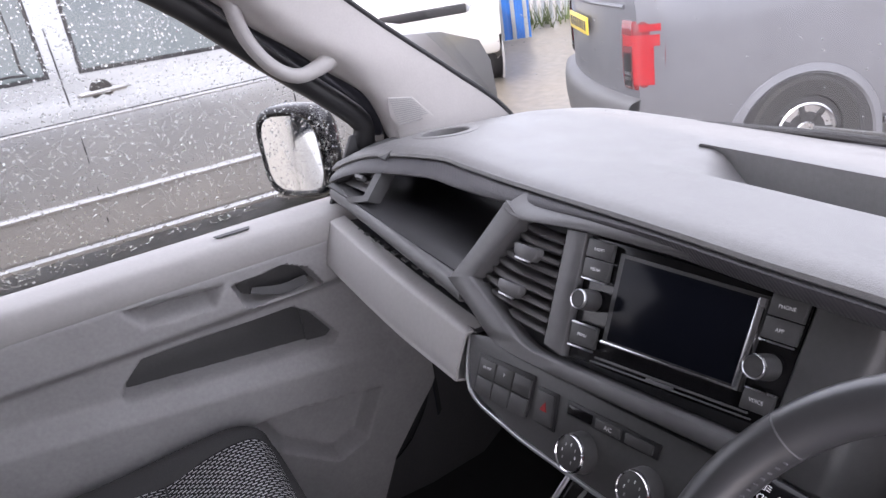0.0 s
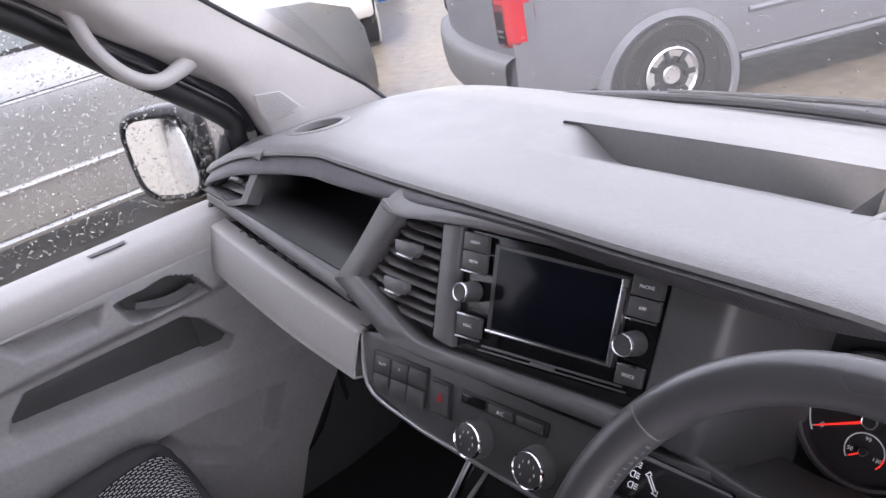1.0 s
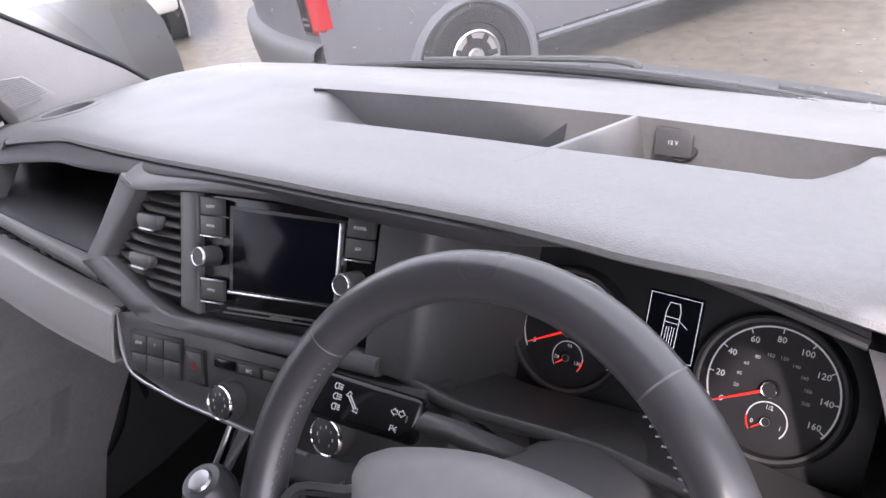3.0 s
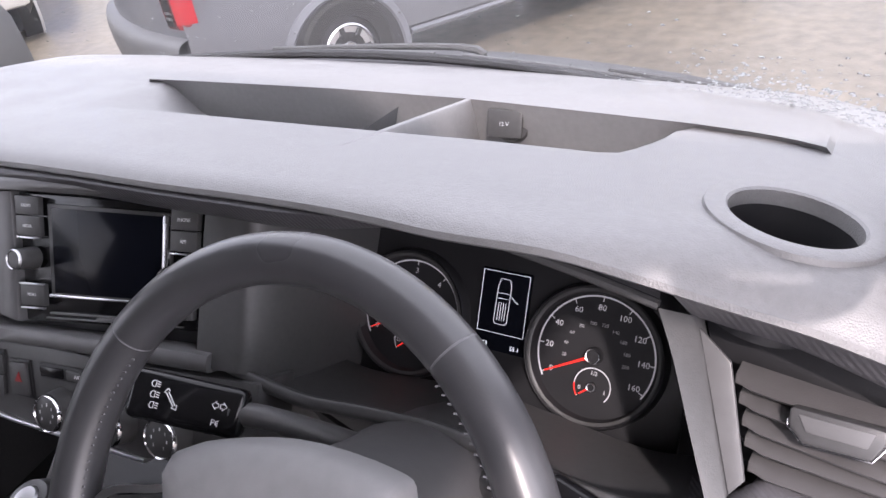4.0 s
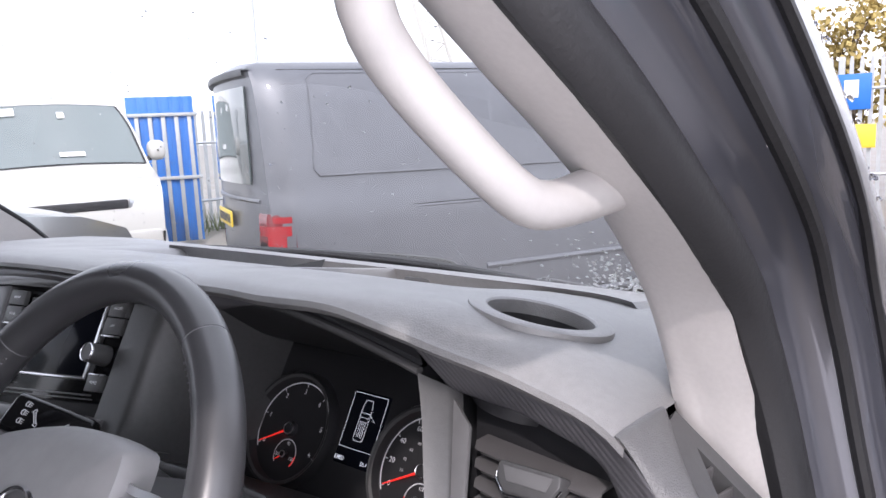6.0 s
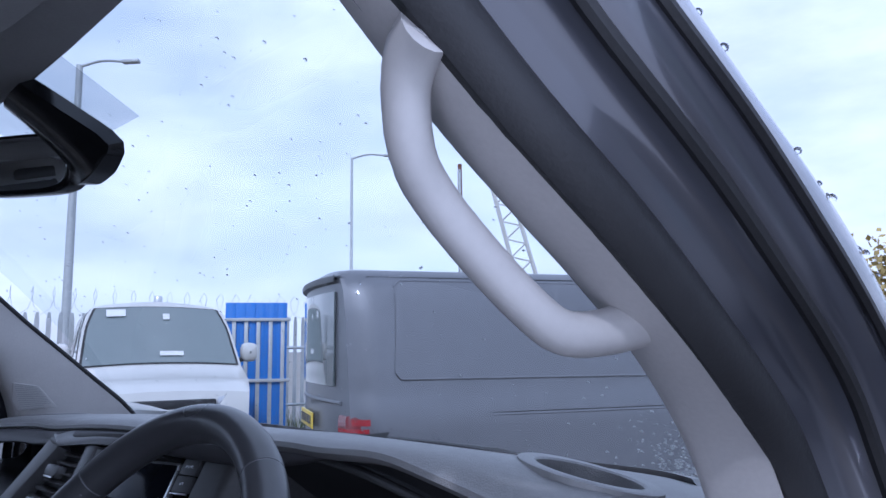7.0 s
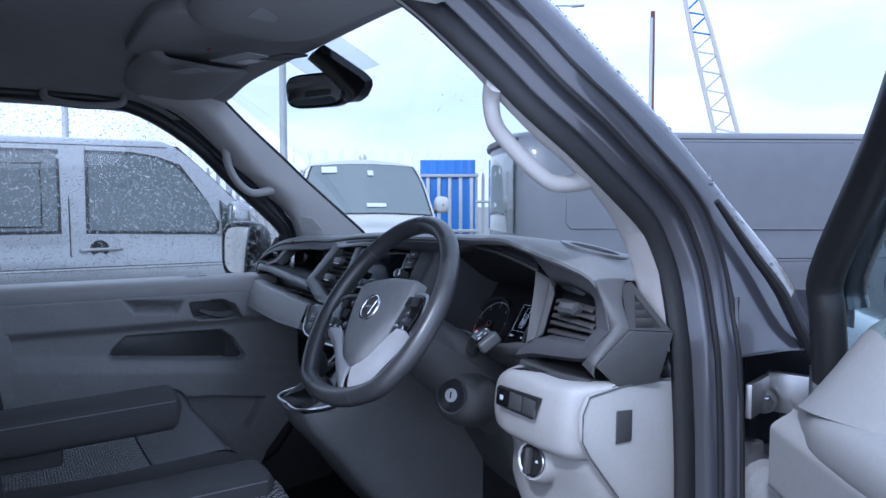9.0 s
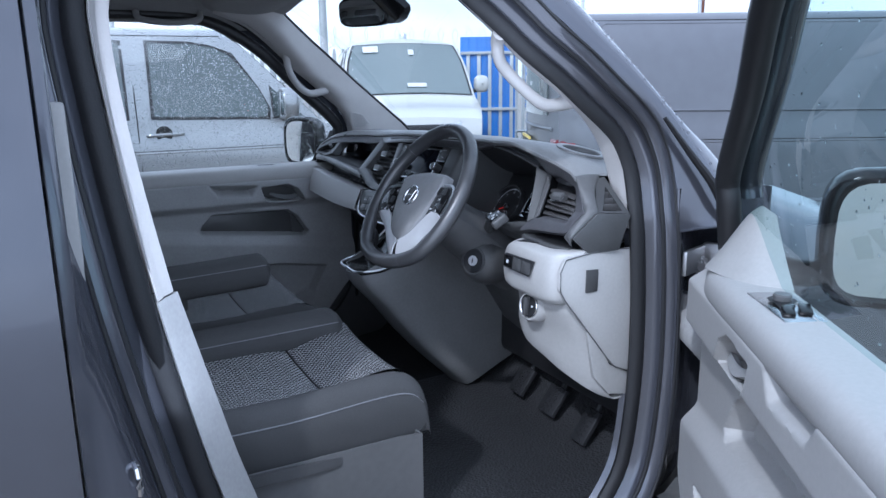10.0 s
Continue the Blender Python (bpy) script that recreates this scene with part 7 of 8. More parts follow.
    m = part("mirror_housing", sheet([[mir(0.088 * math.copysign(abs(math.cos(a)) ** 0.55, math.cos(a)) * k, dy, 0.105 * math.copysign(abs(math.sin(a)) ** 0.55, math.sin(a)) * k) for a in (2 * math.pi * j / 24 for j in range(25))] for k, dy in ((0.84, -0.046), (0.90, -0.052), (1.0, -0.050), (1.06, -0.03), (1.0, 0.02), (0.7, 0.065), (0.15, 0.085))], 1, 3, 0.0), GLOSS, door, "black outside mirror housing")
    gp = [mir(0.076 * math.copysign(abs(math.cos(a)) ** 0.5, math.cos(a)), -0.046, 0.091 * math.copysign(abs(math.sin(a)) ** 0.5, math.sin(a))) for a in (2 * math.pi * j / 40 for j in range(40))]
    part("mirror_glass", slab(gp, 0.002, 0), MIRROR, m, "mirror glass", False)
    part("mirror_arm", tube([(side * 0.845, 0.02, 1.275), (side * 0.91, 0.012, 1.262), (side * 0.975, 0.0, 1.27)], [0.03, 0.024, 0.02], 4, 10), GLOSS, m)
    door.matrix_world = matrix
    return door


cab_door(-1, Matrix.Identity(4), False)
HINGE = Vector((0.84, 0.24, 0))
cab_door(1, Matrix.Translation(HINGE) @ pose(0, 0, 0, 0, 0, 57) @ Matrix.Translation(-HINGE), True)


# ---- seats ----
def seat(cx, name, label, hw, weave_mat):
    st = thing(name, label, "seat", "cab seats")
    cw = hw - 0.07
    rows = []
    for y, top in ((-0.80, 0.950), (-0.70, 0.946), (-0.55, 0.944), (-0.505, 0.938), (-0.495, 0.938), (-0.42, 0.958), (-0.365, 0.962), (-0.338, 0.952), (-0.322, 0.928)):
        rows.append([(cx + cw * k, y, top + 0.014 * abs(k) ** 3) for k in (-1, -0.85, -0.5, 0, 0.5, 0.85, 1)])
    part("cushion_centre", sheet(rows, 3, 4, 0.0), weave_mat, st, "woven light and dark seat centre")
    nose = []
    for x, k in ((-1, 0.6), (-0.9, 0.92), (-0.6, 1.0), (0, 1.0), (0.6, 1.0), (0.9, 0.92), (1, 0.6)):
        dy = -0.03 * (1 - k)
        nose.append([(cx + hw * x * 0.985, -0.335 + dy, 0.938), (cx + hw * x, -0.318 + dy, 0.930), (cx + hw * x, -0.306 + dy, 0.905), (cx + hw * x, -0.312 + dy, 0.872), (cx + hw * x * 0.98, -0.345 + dy, 0.855)])
    part("cushion_nose", sheet(nose, 4, 4, 0.0), SEATCLOTH, st)
    for sx in (-1, 1):
        rows = []
        low_ = 0.018 if (sx < 0 and hw < 0.3) else 0.0
        for y, top in ((-0.80, 0.972), (-0.60, 0.968), (-0.42, 0.978), (-0.355, 0.972), (-0.322, 0.945), (-0.312, 0.905)):
            top -= low_
            rows.append([(cx + sx * (cw - 0.004), y, top - 0.018), (cx + sx * (cw + 0.006), y, top - 0.004), (cx + sx * (hw - 0.035), y, top + 0.006), (cx + sx * (hw - 0.010), y, top - 0.010), (cx + sx * hw, y, top - 0.055), (cx + sx * (hw - 0.006), y, 0.858)])
        part("cushion_bolster", sheet(rows, 4, 4, 0.0), SEATCLOTH, st)
        part("bolster_piping", tube([(cx + sx * (hw - 0.003), y, z - low_) for y, z in ((-0.80, 0.945), (-0.60, 0.941), (-0.42, 0.951), (-0.355, 0.946), (-0.325, 0.922))], 0.0014, 4, 6), STITCH, st)
    part("cushion_seam", tube([(cx + cw * k, -0.50, 0.9395 + 0.014 * abs(k) ** 3) for k in (-1, -0.6, 0, 0.6, 1)], 0.002, 3, 6), BLACK, st)
    back_rows = []
    for z, y, k in ((0.93, -0.80, 1.04), (1.1, -0.825, 1.06), (1.35, -0.885, 1.04), (1.52, -0.93, 0.92), (1.57, -0.95, 0.75)):
        back_rows.append([(cx - hw * k, y - 0.06, z), (cx - hw * k * 0.95, y + 0.03, z), (cx - hw * k * 0.6, y + 0.01, z), (cx, y, z), (cx + hw * k * 0.6, y + 0.01, z), (cx + hw * k * 0.95, y + 0.03, z), (cx + hw * k, y - 0.06, z)])
    part("backrest", sheet(back_rows, 3, 4, 0.06), SEATCLOTH, st)
    for hx_ in ((cx,) if hw < 0.3 else (cx - 0.18, cx + 0.18)):
        part("headrest", box((hx_, -0.985, 1.68), (0.25, 0.09, 0.15), 0.03), SEATCLOTH, st)
    base = part("base_cover", sheet([[(cx - hw - 0.008, -0.82, z), (cx - hw - 0.008, -0.385, z), (cx - hw + 0.03, -0.345, z), (cx + hw - 0.03, -0.345, z), (cx + hw + 0.008, -0.385, z), (cx + hw + 0.008, -0.82, z)] for z in (0.866, 0.85, 0.78, 0.565)], 2, 2, 0.004), SEATBASE, st)
    part("height_lever", sheet([[(cx + hw + 0.012, -0.80, 0.868), (cx + hw + 0.018, -0.62, 0.866), (cx + hw + 0.012, -0.505, 0.856)], [(cx + hw + 0.016, -0.80, 0.846), (cx + hw + 0.022, -0.62, 0.844), (cx + hw + 0.014, -0.51, 0.840)]], 3, 2, 0.014), SEATCLOTH, base)
    return st


def armrest(cx, y0, y1, z, label):
    a = thing("seat_armrest", label, "armrest", "seat armrests")
    rows = []
    for t, h in ((0.0, 0.0), (0.04, 0.85), (0.12, 1.0), (0.5, 1.0), (0.88, 1.0), (0.96, 0.85), (1.0, 0.0)):
        y = y0 + (y1 - y0) * t
        rows.append([(cx + 0.052 * math.copysign(abs(math.cos(k)) ** 0.7, math.cos(k)) * (0.35 + 0.65 * h), y, z - 0.008 + 0.012 * t + 0.040 * math.copysign(abs(math.sin(k)) ** 0.6, math.sin(k)) * (0.25 + 0.75 * h)) for k in (2 * math.pi * j / 16 for j in range(17))])
    part("pad", sheet(rows, 2, 4, 0.0), SEATCLOTH, a)
    part("stitch_line", tube([(cx + 0.050, y0 + (y1 - y0) * t, z + 0.014 + 0.012 * t) for t in (0.06, 0.3, 0.6, 0.95)], 0.0012, 4, 6), STITCH, a)
    part("bracket", box((cx - 0.01, y0 + 0.06, z - 0.05), (0.04, 0.12, 0.06), 0.01), DARK, a)
    return a


driver_seat = seat(0.385, "cab_seat", "grey cloth driver's seat with woven centre and plastic base", 0.243, SEATWEAVE)
driver_seat.location = (0.018, -0.012, 0.043)
armrest(0.236, -0.80, -0.362, 1.008, "grey cloth folding armrest beside the driver's seat")
seat(-0.365, "cab_seat", "wide grey cloth double passenger seat with woven centre", 0.350, SEATWEAVE)
armrest(0.020, -0.80, -0.475, 1.112, "dark grey cloth folding armrest on the passenger seat")


# ---- parked vans and the yard ----
def parked_van(name, label, place, heading, paint, length=5.2, height=1.97, glazed_side=False, nose=1.15, rear_lamps=True, front_lamps=True, plate_=False):
    """A panel van. Its own axes: s from the rear forwards, w to its right, z up; heading is the way that it faces, place its rear middle on the ground."""
    van = thing(name, label, "van", "parked vans")
    f = Vector((heading[0], heading[1], 0)).normalized()
    r = Vector((f.y, -f.x, 0))
    up = Vector((0, 0, 1))
    o = Vector((place[0], place[1], 0))
    turn = Matrix((r, f, up)).transposed()

    def at(s, w, z):
        return o + f * s + r * w + Vector((0, 0, z * height / 1.97))
    side_line = [(0.30, 0.86), (0.36, 0.925), (0.50, 0.945), (0.70, 0.95), (0.95, 0.95), (1.10, 0.945), (1.14, 0.932), (1.22, 0.925), (1.45, 0.895), (1.65, 0.865), (1.80, 0.825), (1.88, 0.775), (1.93, 0.69), (1.955, 0.50), (1.968, 0.25), (1.97, 0.0)]
    B = length - nose
    top = [(0.0, 1.88), (0.04, 1.94), (0.14, 1.97), (B - 0.85, 1.97), (B - 0.76, 1.955), (B - 0.69, 1.90), (B, 1.215), (B + 0.12, 1.17), (length - 0.45, 1.08), (length - 0.12, 0.96), (length - 0.03, 0.80), (length, 0.55)]
    ss = [0.0, 0.02, 0.05, 0.10, 0.16, 0.3, 0.6, 1.2, 2.0, B - 1.3, B - 0.85, B - 0.76, B - 0.69, B - 0.60, B - 0.5, B - 0.4, B - 0.3, B - 0.2, B - 0.1, B, B + 0.12, B + 0.4, length - 0.45, length - 0.2, length - 0.12, length - 0.07, length - 0.03, length]

    def width_at(z):
        return lerp(side_line, z)
    rows = []
    for s in ss:
        hmax = lerp(top, s)
        shrink = 1 - 0.075 * max(0, 1 - s / 0.16) ** 2 - 0.13 * max(0, (s - length + 0.8) / 0.8) ** 2
        half = []
        cut_w = width_at(min(hmax, 1.969))
        for z, w in side_line:
            if hmax >= 1.969 or z <= hmax:
                half.append((w * shrink, z))
            elif z < 1.90:
                half.append((cut_w * shrink, hmax))
            else:
                k = w / 0.775
                half.append((min(cut_w, 0.95) * k * shrink, hmax + 0.035 * (1 - k * k) * (1 if s > 1 else 0.5)))
        bulge = max(0, 1 - s / 0.16)
        rows.append([at(s - 0.14 * bulge * (1 - (w / 0.95) ** 2), -w, z) for w, z in half][:-1] + [at(s - 0.14 * bulge * (1 - (w / 0.95) ** 2), w, z) for w, z in half[::-1]])
    body_bm = sheet(rows, 1, 1, 0.0, False, False)
    # close the tail with a bowed panel
    tail = []
    for z, w in side_line:
        tail.append([at(-0.14 * (1 - (w * 0.925 * k / 0.95) ** 2), w * 0.925 * k, min(z, 1.88 if z < 1.95 else 1.9)) for k in (-1, -0.75, -0.5, -0.25, 0, 0.25, 0.5, 0.75, 1)])
    part("body", join(body_bm, sheet(tail, 1, 1, 0.0, False, False)), paint, van)

    def on_side(side, s, z, out=0.004):
        w = width_at(z) * (1 - 0.075 * max(0, 1 - s / 0.16) ** 2)
        return at(s, side * (w + out), z)

    def panel(side, pts, mat, nm, out=0.006, depth=0.008, lab=""):
        """A convex outline of (s, z) laid on the bowed side."""
        z_lo, z_hi = min(p[1] for p in pts), max(p[1] for p in pts)
        levels = sorted(set([z_lo + 0.0005, z_hi - 0.0005] + [p[1] for p in pts if z_lo < p[1] < z_hi] + [z_lo + (z_hi - z_lo) * k / 6 for k in range(1, 6)]))
        rows_ = []
        for z in levels:
            hit = []
            for (a, b), (c, d) in zip(pts, pts[1:] + pts[:1]):
                if (b - z) * (d - z) <= 0 and abs(d - b) > 1e-9:
                    hit.append(a + (c - a) * (z - b) / (d - b))
            if len(hit) < 2:
                continue
            a, b = min(hit), max(hit)
            rows_.append([on_side(side, a + (b - a) * k / 4, z, out) for k in range(5)])
        return part(nm, sheet(rows_, 1, 1, 0.0, False, False), mat, van, lab)

    def on_tail(w, z, out=0.0):
        return at(-0.14 * (1 - (w / 0.95) ** 2) - out, w, z)
    for side in (-1, 1):
        door_win = [(B - 1.30, 1.30), (B - 0.45, 1.275), (B - 0.44, 1.36), (B - 0.52, 1.52), (B - 0.70, 1.74), (B - 0.82, 1.80), (B - 0.98, 1.825), (B - 1.29, 1.83)]
        quarter = [(B - 0.39, 1.275), (B - 0.14, 1.26), (B - 0.40, 1.50)]
        for pane_, grow in ((door_win, 0.022), (quarter, 0.014)):
            cs_, cz_ = sum(p[0] for p in pane_) / len(pane_), sum(p[1] for p in pane_) / len(pane_)
            panel(side, [(s + math.copysign(grow, s - cs_), z + math.copysign(grow, z - cz_)) for s, z in pane_], RUBBER, "window_surround", 0.006, 0.012)
            panel(side, pane_, DARKGLASS, "window", 0.009, 0.012, "dark reflecting window glass")
        if glazed_side:
            for a, b in ((B - 2.55, B - 1.49), (B - 3.75, B - 2.65)):
                panel(side, [(a - 0.02, 1.28), (b + 0.02, 1.28), (b + 0.02, 1.85), (a - 0.02, 1.85)], RUBBER, "window_surround", 0.006, 0.012)
                wn_ = panel(side, [(a, 1.30), (b, 1.30), (b, 1.83), (a, 1.83)], DARKGLASS, "window", 0.009, 0.012, "dark reflecting window glass")
                part("vent_frame", tube([on_side(side, s, z, 0.012) for s, z in ((a + 0.08, 1.33), (b - 0.16, 1.33), (b - 0.10, 1.36), (b - 0.10, 1.72), (b - 0.16, 1.75), (a + 0.08, 1.75))], 0.006, 2, 6), RUBBER, wn_)
        else:
            for a, b in ((0.26, B - 1.6),):
                rim_ = [(a, 1.30), (a + 0.03, 1.262), (b, 1.25), (b, 1.862), (a + 0.06, 1.862), (a + 0.015, 1.83)]
                panel(side, rim_, paint, "pressed_panel", 0.010, 0.014)
                part("panel_rim", tube([on_side(side, s, z, 0.004) for s, z in rim_ + rim_[:1]], 0.009, 1, 8, 1, False), paint, van)
        for s in (B - 1.42, B - 0.18):
            part("panel_gap", tube([on_side(side, s - 0.01 * (z < 0.6), z, 0.0) for z in ((1.87, 1.5, 1.2, 0.9, 0.45) if s < B - 0.5 else (1.2, 0.9, 0.6))], 0.0045, 2, 6), BLACK, van)
        part("panel_gap", tube([on_side(side, s, 1.885, 0.0) for s in (0.1, 1.0, 2.0, B - 1.0, B - 0.75)], 0.006, 2, 6), RUBBER, van)
        part("body_crease", tube([on_side(side, s, 1.035, -0.0075) for s in (0.06, 1.0, 2.0, B + 0.2)], 0.011, 2, 8), paint, van)
        part("crease_gap", tube([on_side(side, s, 1.050, 0.0) for s in (0.06, 1.0, 2.0, B + 0.2)], 0.0035, 2, 6), BLACK, van)
        part("rubbing_strip", tube([on_side(side, s, 0.60, -0.004) for s in (1.42, 2.2, B - 0.3)], 0.022, 2, 8), paint, van)
        part("sill_edge", tube([on_side(side, s, 0.32, 0.0) for s in (1.40, 2.2, B - 0.4)], 0.03, 2, 8), paint, van)
        h = part("door_handle", tube([on_side(side, B - 1.36, 1.165, 0.006), on_side(side, B - 1.33, 1.168, 0.036), on_side(side, B - 1.15, 1.172, 0.036), on_side(side, B - 1.10, 1.170, 0.006)], 0.012, 4, 10), paint, van)
        part("handle_cup", lathe([(0.062, 0.0), (0.058, 0.005), (0.045, 0.003), (0.0, 0.001)], on_side(side, B - 1.24, 1.172, 0.0), r * side, 24), TYRE, h)
        for s in (0.91, length - 0.88):
            c = at(s, side * 0.86, 0.275)
            part("wheel_arch", lathe([(0.0, 0.094), (0.395, 0.094), (0.405, 0.08), (0.405, -0.1)], c, r * side, 48), BLACK, van)
            part("arch_lip", lathe([(0.39, 0.088), (0.41, 0.102), (0.45, 0.094), (0.47, 0.06)], c, r * side, 48), paint, van)
            c2 = at(s, side * 0.86, 0.335)
            w = part("wheel", lathe([(0.0, 0.06), (0.20, 0.06), (0.215, 0.095), (0.30, 0.10), (0.33, 0.07), (0.335, -0.08)], c2 + r * side * 0.014, r * side, 40), TYRE, van)
            part("wheel_trim", lathe([(0.0, 0.085), (0.05, 0.088), (0.06, 0.075), (0.150, 0.08), (0.162, 0.098), (0.172, 0.09)], c2 + r * side * 0.016, r * side, 40), SATIN, w, "silver wheel trim")
            for k in range(7):
                a = 2 * math.pi * k / 7
                part("wheel_slot", box(c2 + r * side * 0.098 + (f * math.cos(a) + up * math.sin(a)) * 0.125, (0.035, 0.09, 0.006), 0.002, Matrix(((f * -math.sin(a) + up * math.cos(a)), (f * math.cos(a) + up * math.sin(a)), r * side)).transposed()), BLACK, w)
        mh = part("mirror", sheet([[at(B - 0.33, side * 1.09, 1.375) + r * (0.105 * math.copysign(abs(math.cos(t)) ** 0.7, math.cos(t)) * k) + up * (0.12 * math.copysign(abs(math.sin(t)) ** 0.7, math.sin(t)) * k) + f * d for t in (2 * math.pi * j / 20 for j in range(21))] for k, d in ((0.85, -0.05), (1.0, -0.04), (1.0, 0.03), (0.75, 0.075), (0.1, 0.095))], 1, 3, 0.0), paint, van)
        part("mirror_foot", tube([at(B - 0.31, side * 0.92, 1.26), at(B - 0.33, side * 1.0, 1.29), at(B - 0.33, side * 1.06, 1.30)], 0.032, 2, 8, 1, False), BLACK, mh)
        part("mirror_glass", box(at(B - 0.33, side * 1.09, 1.375) - f * 0.051, (0.165, 0.004, 0.19), 0.002, turn), MIRROR, mh)
        if rear_lamps:
            z0, z1 = 0.685, 1.052
            def wrap(u, z, out):
                """u runs from the tail panel (0) round the corner to the side (1)."""
                if u < 0.55:
                    return on_tail(side * (0.74 + 0.13 * u / 0.55), z, out)
                k = (u - 0.55) / 0.45
                return at(-0.012 + 0.125 * k, side * (0.870 + 0.055 * k ** 0.6 + out * k), z) - f * (out * (1 - k))
            lamp = part("rear_lamp", sheet([[wrap(u / 8, z, d) for z, d in ((z0, 0.0), (z0 + 0.02, 0.014), ((z0 + z1) / 2, 0.018), (z1 - 0.02, 0.014), (z1, 0.0))] for u in range(9)], 2, 3, 0.0), LAMP, van, "red and smoked tail lamp")
            for (u0, a0, u1, a1), mt in (((0.08, 0.20, 0.92, 0.36), LAMPLIT), ((0.50, 0.36, 0.82, 0.92), LAMPLIT), ((0.06, 0.46, 0.40, 0.95), GLOSS), ((0.10, 0.74, 0.36, 0.78), SATIN), ((0.10, 0.82, 0.36, 0.86), SATIN), ((0.60, 0.05, 0.94, 0.15), LAMPLIT)):
                part("lamp_segment", sheet([[wrap(u0 + (u1 - u0) * i / 4, z1 - (z1 - z0) * a, 0.0185) for a in (a0, (a0 + a1) / 2, a1)] for i in range(5)], 2, 2, 0.002), mt, lamp)
        if front_lamps:
            hl = part("headlamp", slab([at(length - 0.22 + 0.14 * (1 - k), side * w, z) for k, w, z in ((0, 0.42, 0.80), (1, 0.78, 0.84), (1.3, 0.80, 0.99), (0.2, 0.46, 0.94))][:: side], 0.06, 0.012), DARKGLASS, van, "clear headlamp")
            part("headlamp_reflector", slab([at(length - 0.155 + 0.14 * (1 - k), side * w, z) for k, w, z in ((0, 0.48, 0.82), (0.9, 0.68, 0.85), (1.0, 0.70, 0.95), (0.2, 0.50, 0.92))][:: side], 0.012, 0.004), SATIN, hl)
    # tail
    part("rear_window", sheet([[on_tail(w, z, 0.006) for w in (-0.66, -0.35, 0, 0.35, 0.66)] for z in (1.22, 1.5, 1.80)], 3, 2, 0.01), DARKGLASS, van, "dark rear window")
    part("rear_bumper", sheet([[on_tail(w, z, o_) for w in (-0.90, -0.6, -0.3, 0, 0.3, 0.6, 0.90)] for z, o_ in ((0.30, 0.0), (0.36, 0.07), (0.56, 0.085), (0.62, 0.06), (0.64, 0.0))], 2, 2, 0.0), BUMPER, van)
    part("tail_crease", tube([on_tail(w, 1.12, 0.0) for w in (-0.75, -0.35, 0, 0.35, 0.75)], 0.014, 2, 8), paint, van)
    part("rear_spoiler", sheet([[on_tail(w, z, o_) for w in (-0.70, -0.35, 0, 0.35, 0.70)] for z, o_ in ((1.85, 0.0), (1.86, 0.035), (1.90, 0.03), (1.915, -0.02))], 2, 2, 0.0), BLACK, van)
    if plate_:
        pl = part("number_plate", box(on_tail(0.0, 0.98, 0.02), (0.52, 0.012, 0.11), 0.004, turn), PLATE, van, "yellow plate with dark bars")
        for i in range(7):
            part("plate_bar", box(on_tail(0, 0.98, 0.0275) + r * (-0.20 + 0.066 * i), (0.04, 0.003, 0.06), 0, turn), BLACK, pl, "", False)
    # windscreen and nose
    ws = []
    for k in (-1, -0.6, -0.2, 0.2, 0.6, 1):
        row = []
        for u in (0.03, 0.35, 0.68, 0.97):
            s_ = B - 0.69 * u
            h_ = lerp(top, s_)
            W = width_at(h_) - 0.06
            row.append(at(s_ + 0.008, W * k, h_ + 0.035 * (1 - (k * W / (W + 0.06)) ** 2) + 0.008))
        ws.append(row)
    part("windscreen_surround", sheet([[p + (p - (ws[2][1] + ws[3][2]) / 2) * 0.035 - up * 0.003 - f * 0.003 for p in row] for row in ws], 2, 2, 0.0), RUBBER, van)
    part("windscreen", sheet(ws, 3, 3, 0.0), SCREENGLASS, van, "grey-green reflecting windscreen")
    part("front_grille", box(at(length - 0.05, 0, 0.86), (0.95, 0.06, 0.10), 0.015, turn), BLACK, van)
    part("front_bumper", box(at(length - 0.06, 0, 0.48), (1.62, 0.16, 0.25), 0.06, turn), paint, van)
    return van, at


ground_bm = bmesh.new()
bmesh.ops.create_grid(ground_bm, x_segments=60, y_segments=60, size=150)
for v in ground_bm.verts:
    v.co.z = 0.0
ground = part("ground", ground_bm, GROUND)
tagged(ground, "wet brown gravel yard with puddles", "ground", kind="structure")
GD = Vector((0.454, 0.891, 0)).normalized()
GR = Vector((GD.y, -GD.x, 0))
grey_van, g_at = parked_van("grey_van", "pale grey panel van parked across the yard with red tail lamp", (-2.63 - 0.94 * GR.x - 0.07 * GD.x, 2.52 - 0.94 * GR.y - 0.07 * GD.y), GD, GREYPAINT, 5.2, 2.06, plate_=True)
silver_van, s_at = parked_van("silver_van", "wet silver van with dark side windows parked alongside", (-5.0, -2.9), (0, 1), SILVER, 5.32, 1.99, glazed_side=True, nose=1.37)
WD = Vector((0.95, -0.30, 0)).normalized()
white_van, w_at_ = parked_van("white_van", "white van facing the camera in the yard", (-7.6 - 4.1 * WD.x, 3.52 - 4.1 * WD.y), WD, WHITEPAINT, 4.9, 2.09, nose=0.85, rear_lamps=False)
for w0, w1, u0, u1 in ((0.60, 0.38, 0.92, 0.80), (-0.05, -0.13, 0.84, 0.74), (-0.25, 0.02, 0.20, 0.13)):
    note = thing("windscreen_note", "white paper sheet behind a van windscreen", "paper note", "notes in the windscreen")
    part("sheet", sheet([[w_at_(4.05 - 0.69 * u + 0.022, w, 1.215 + 0.685 * u + 0.035 * (1 - w * w) + 0.016) for u in (u0, u1)] for w in (w0, w1)], 1, 1, 0.002), PAPER, note)
bcn = thing("roof_beacon", "small roof beacon on the white van", "beacon")
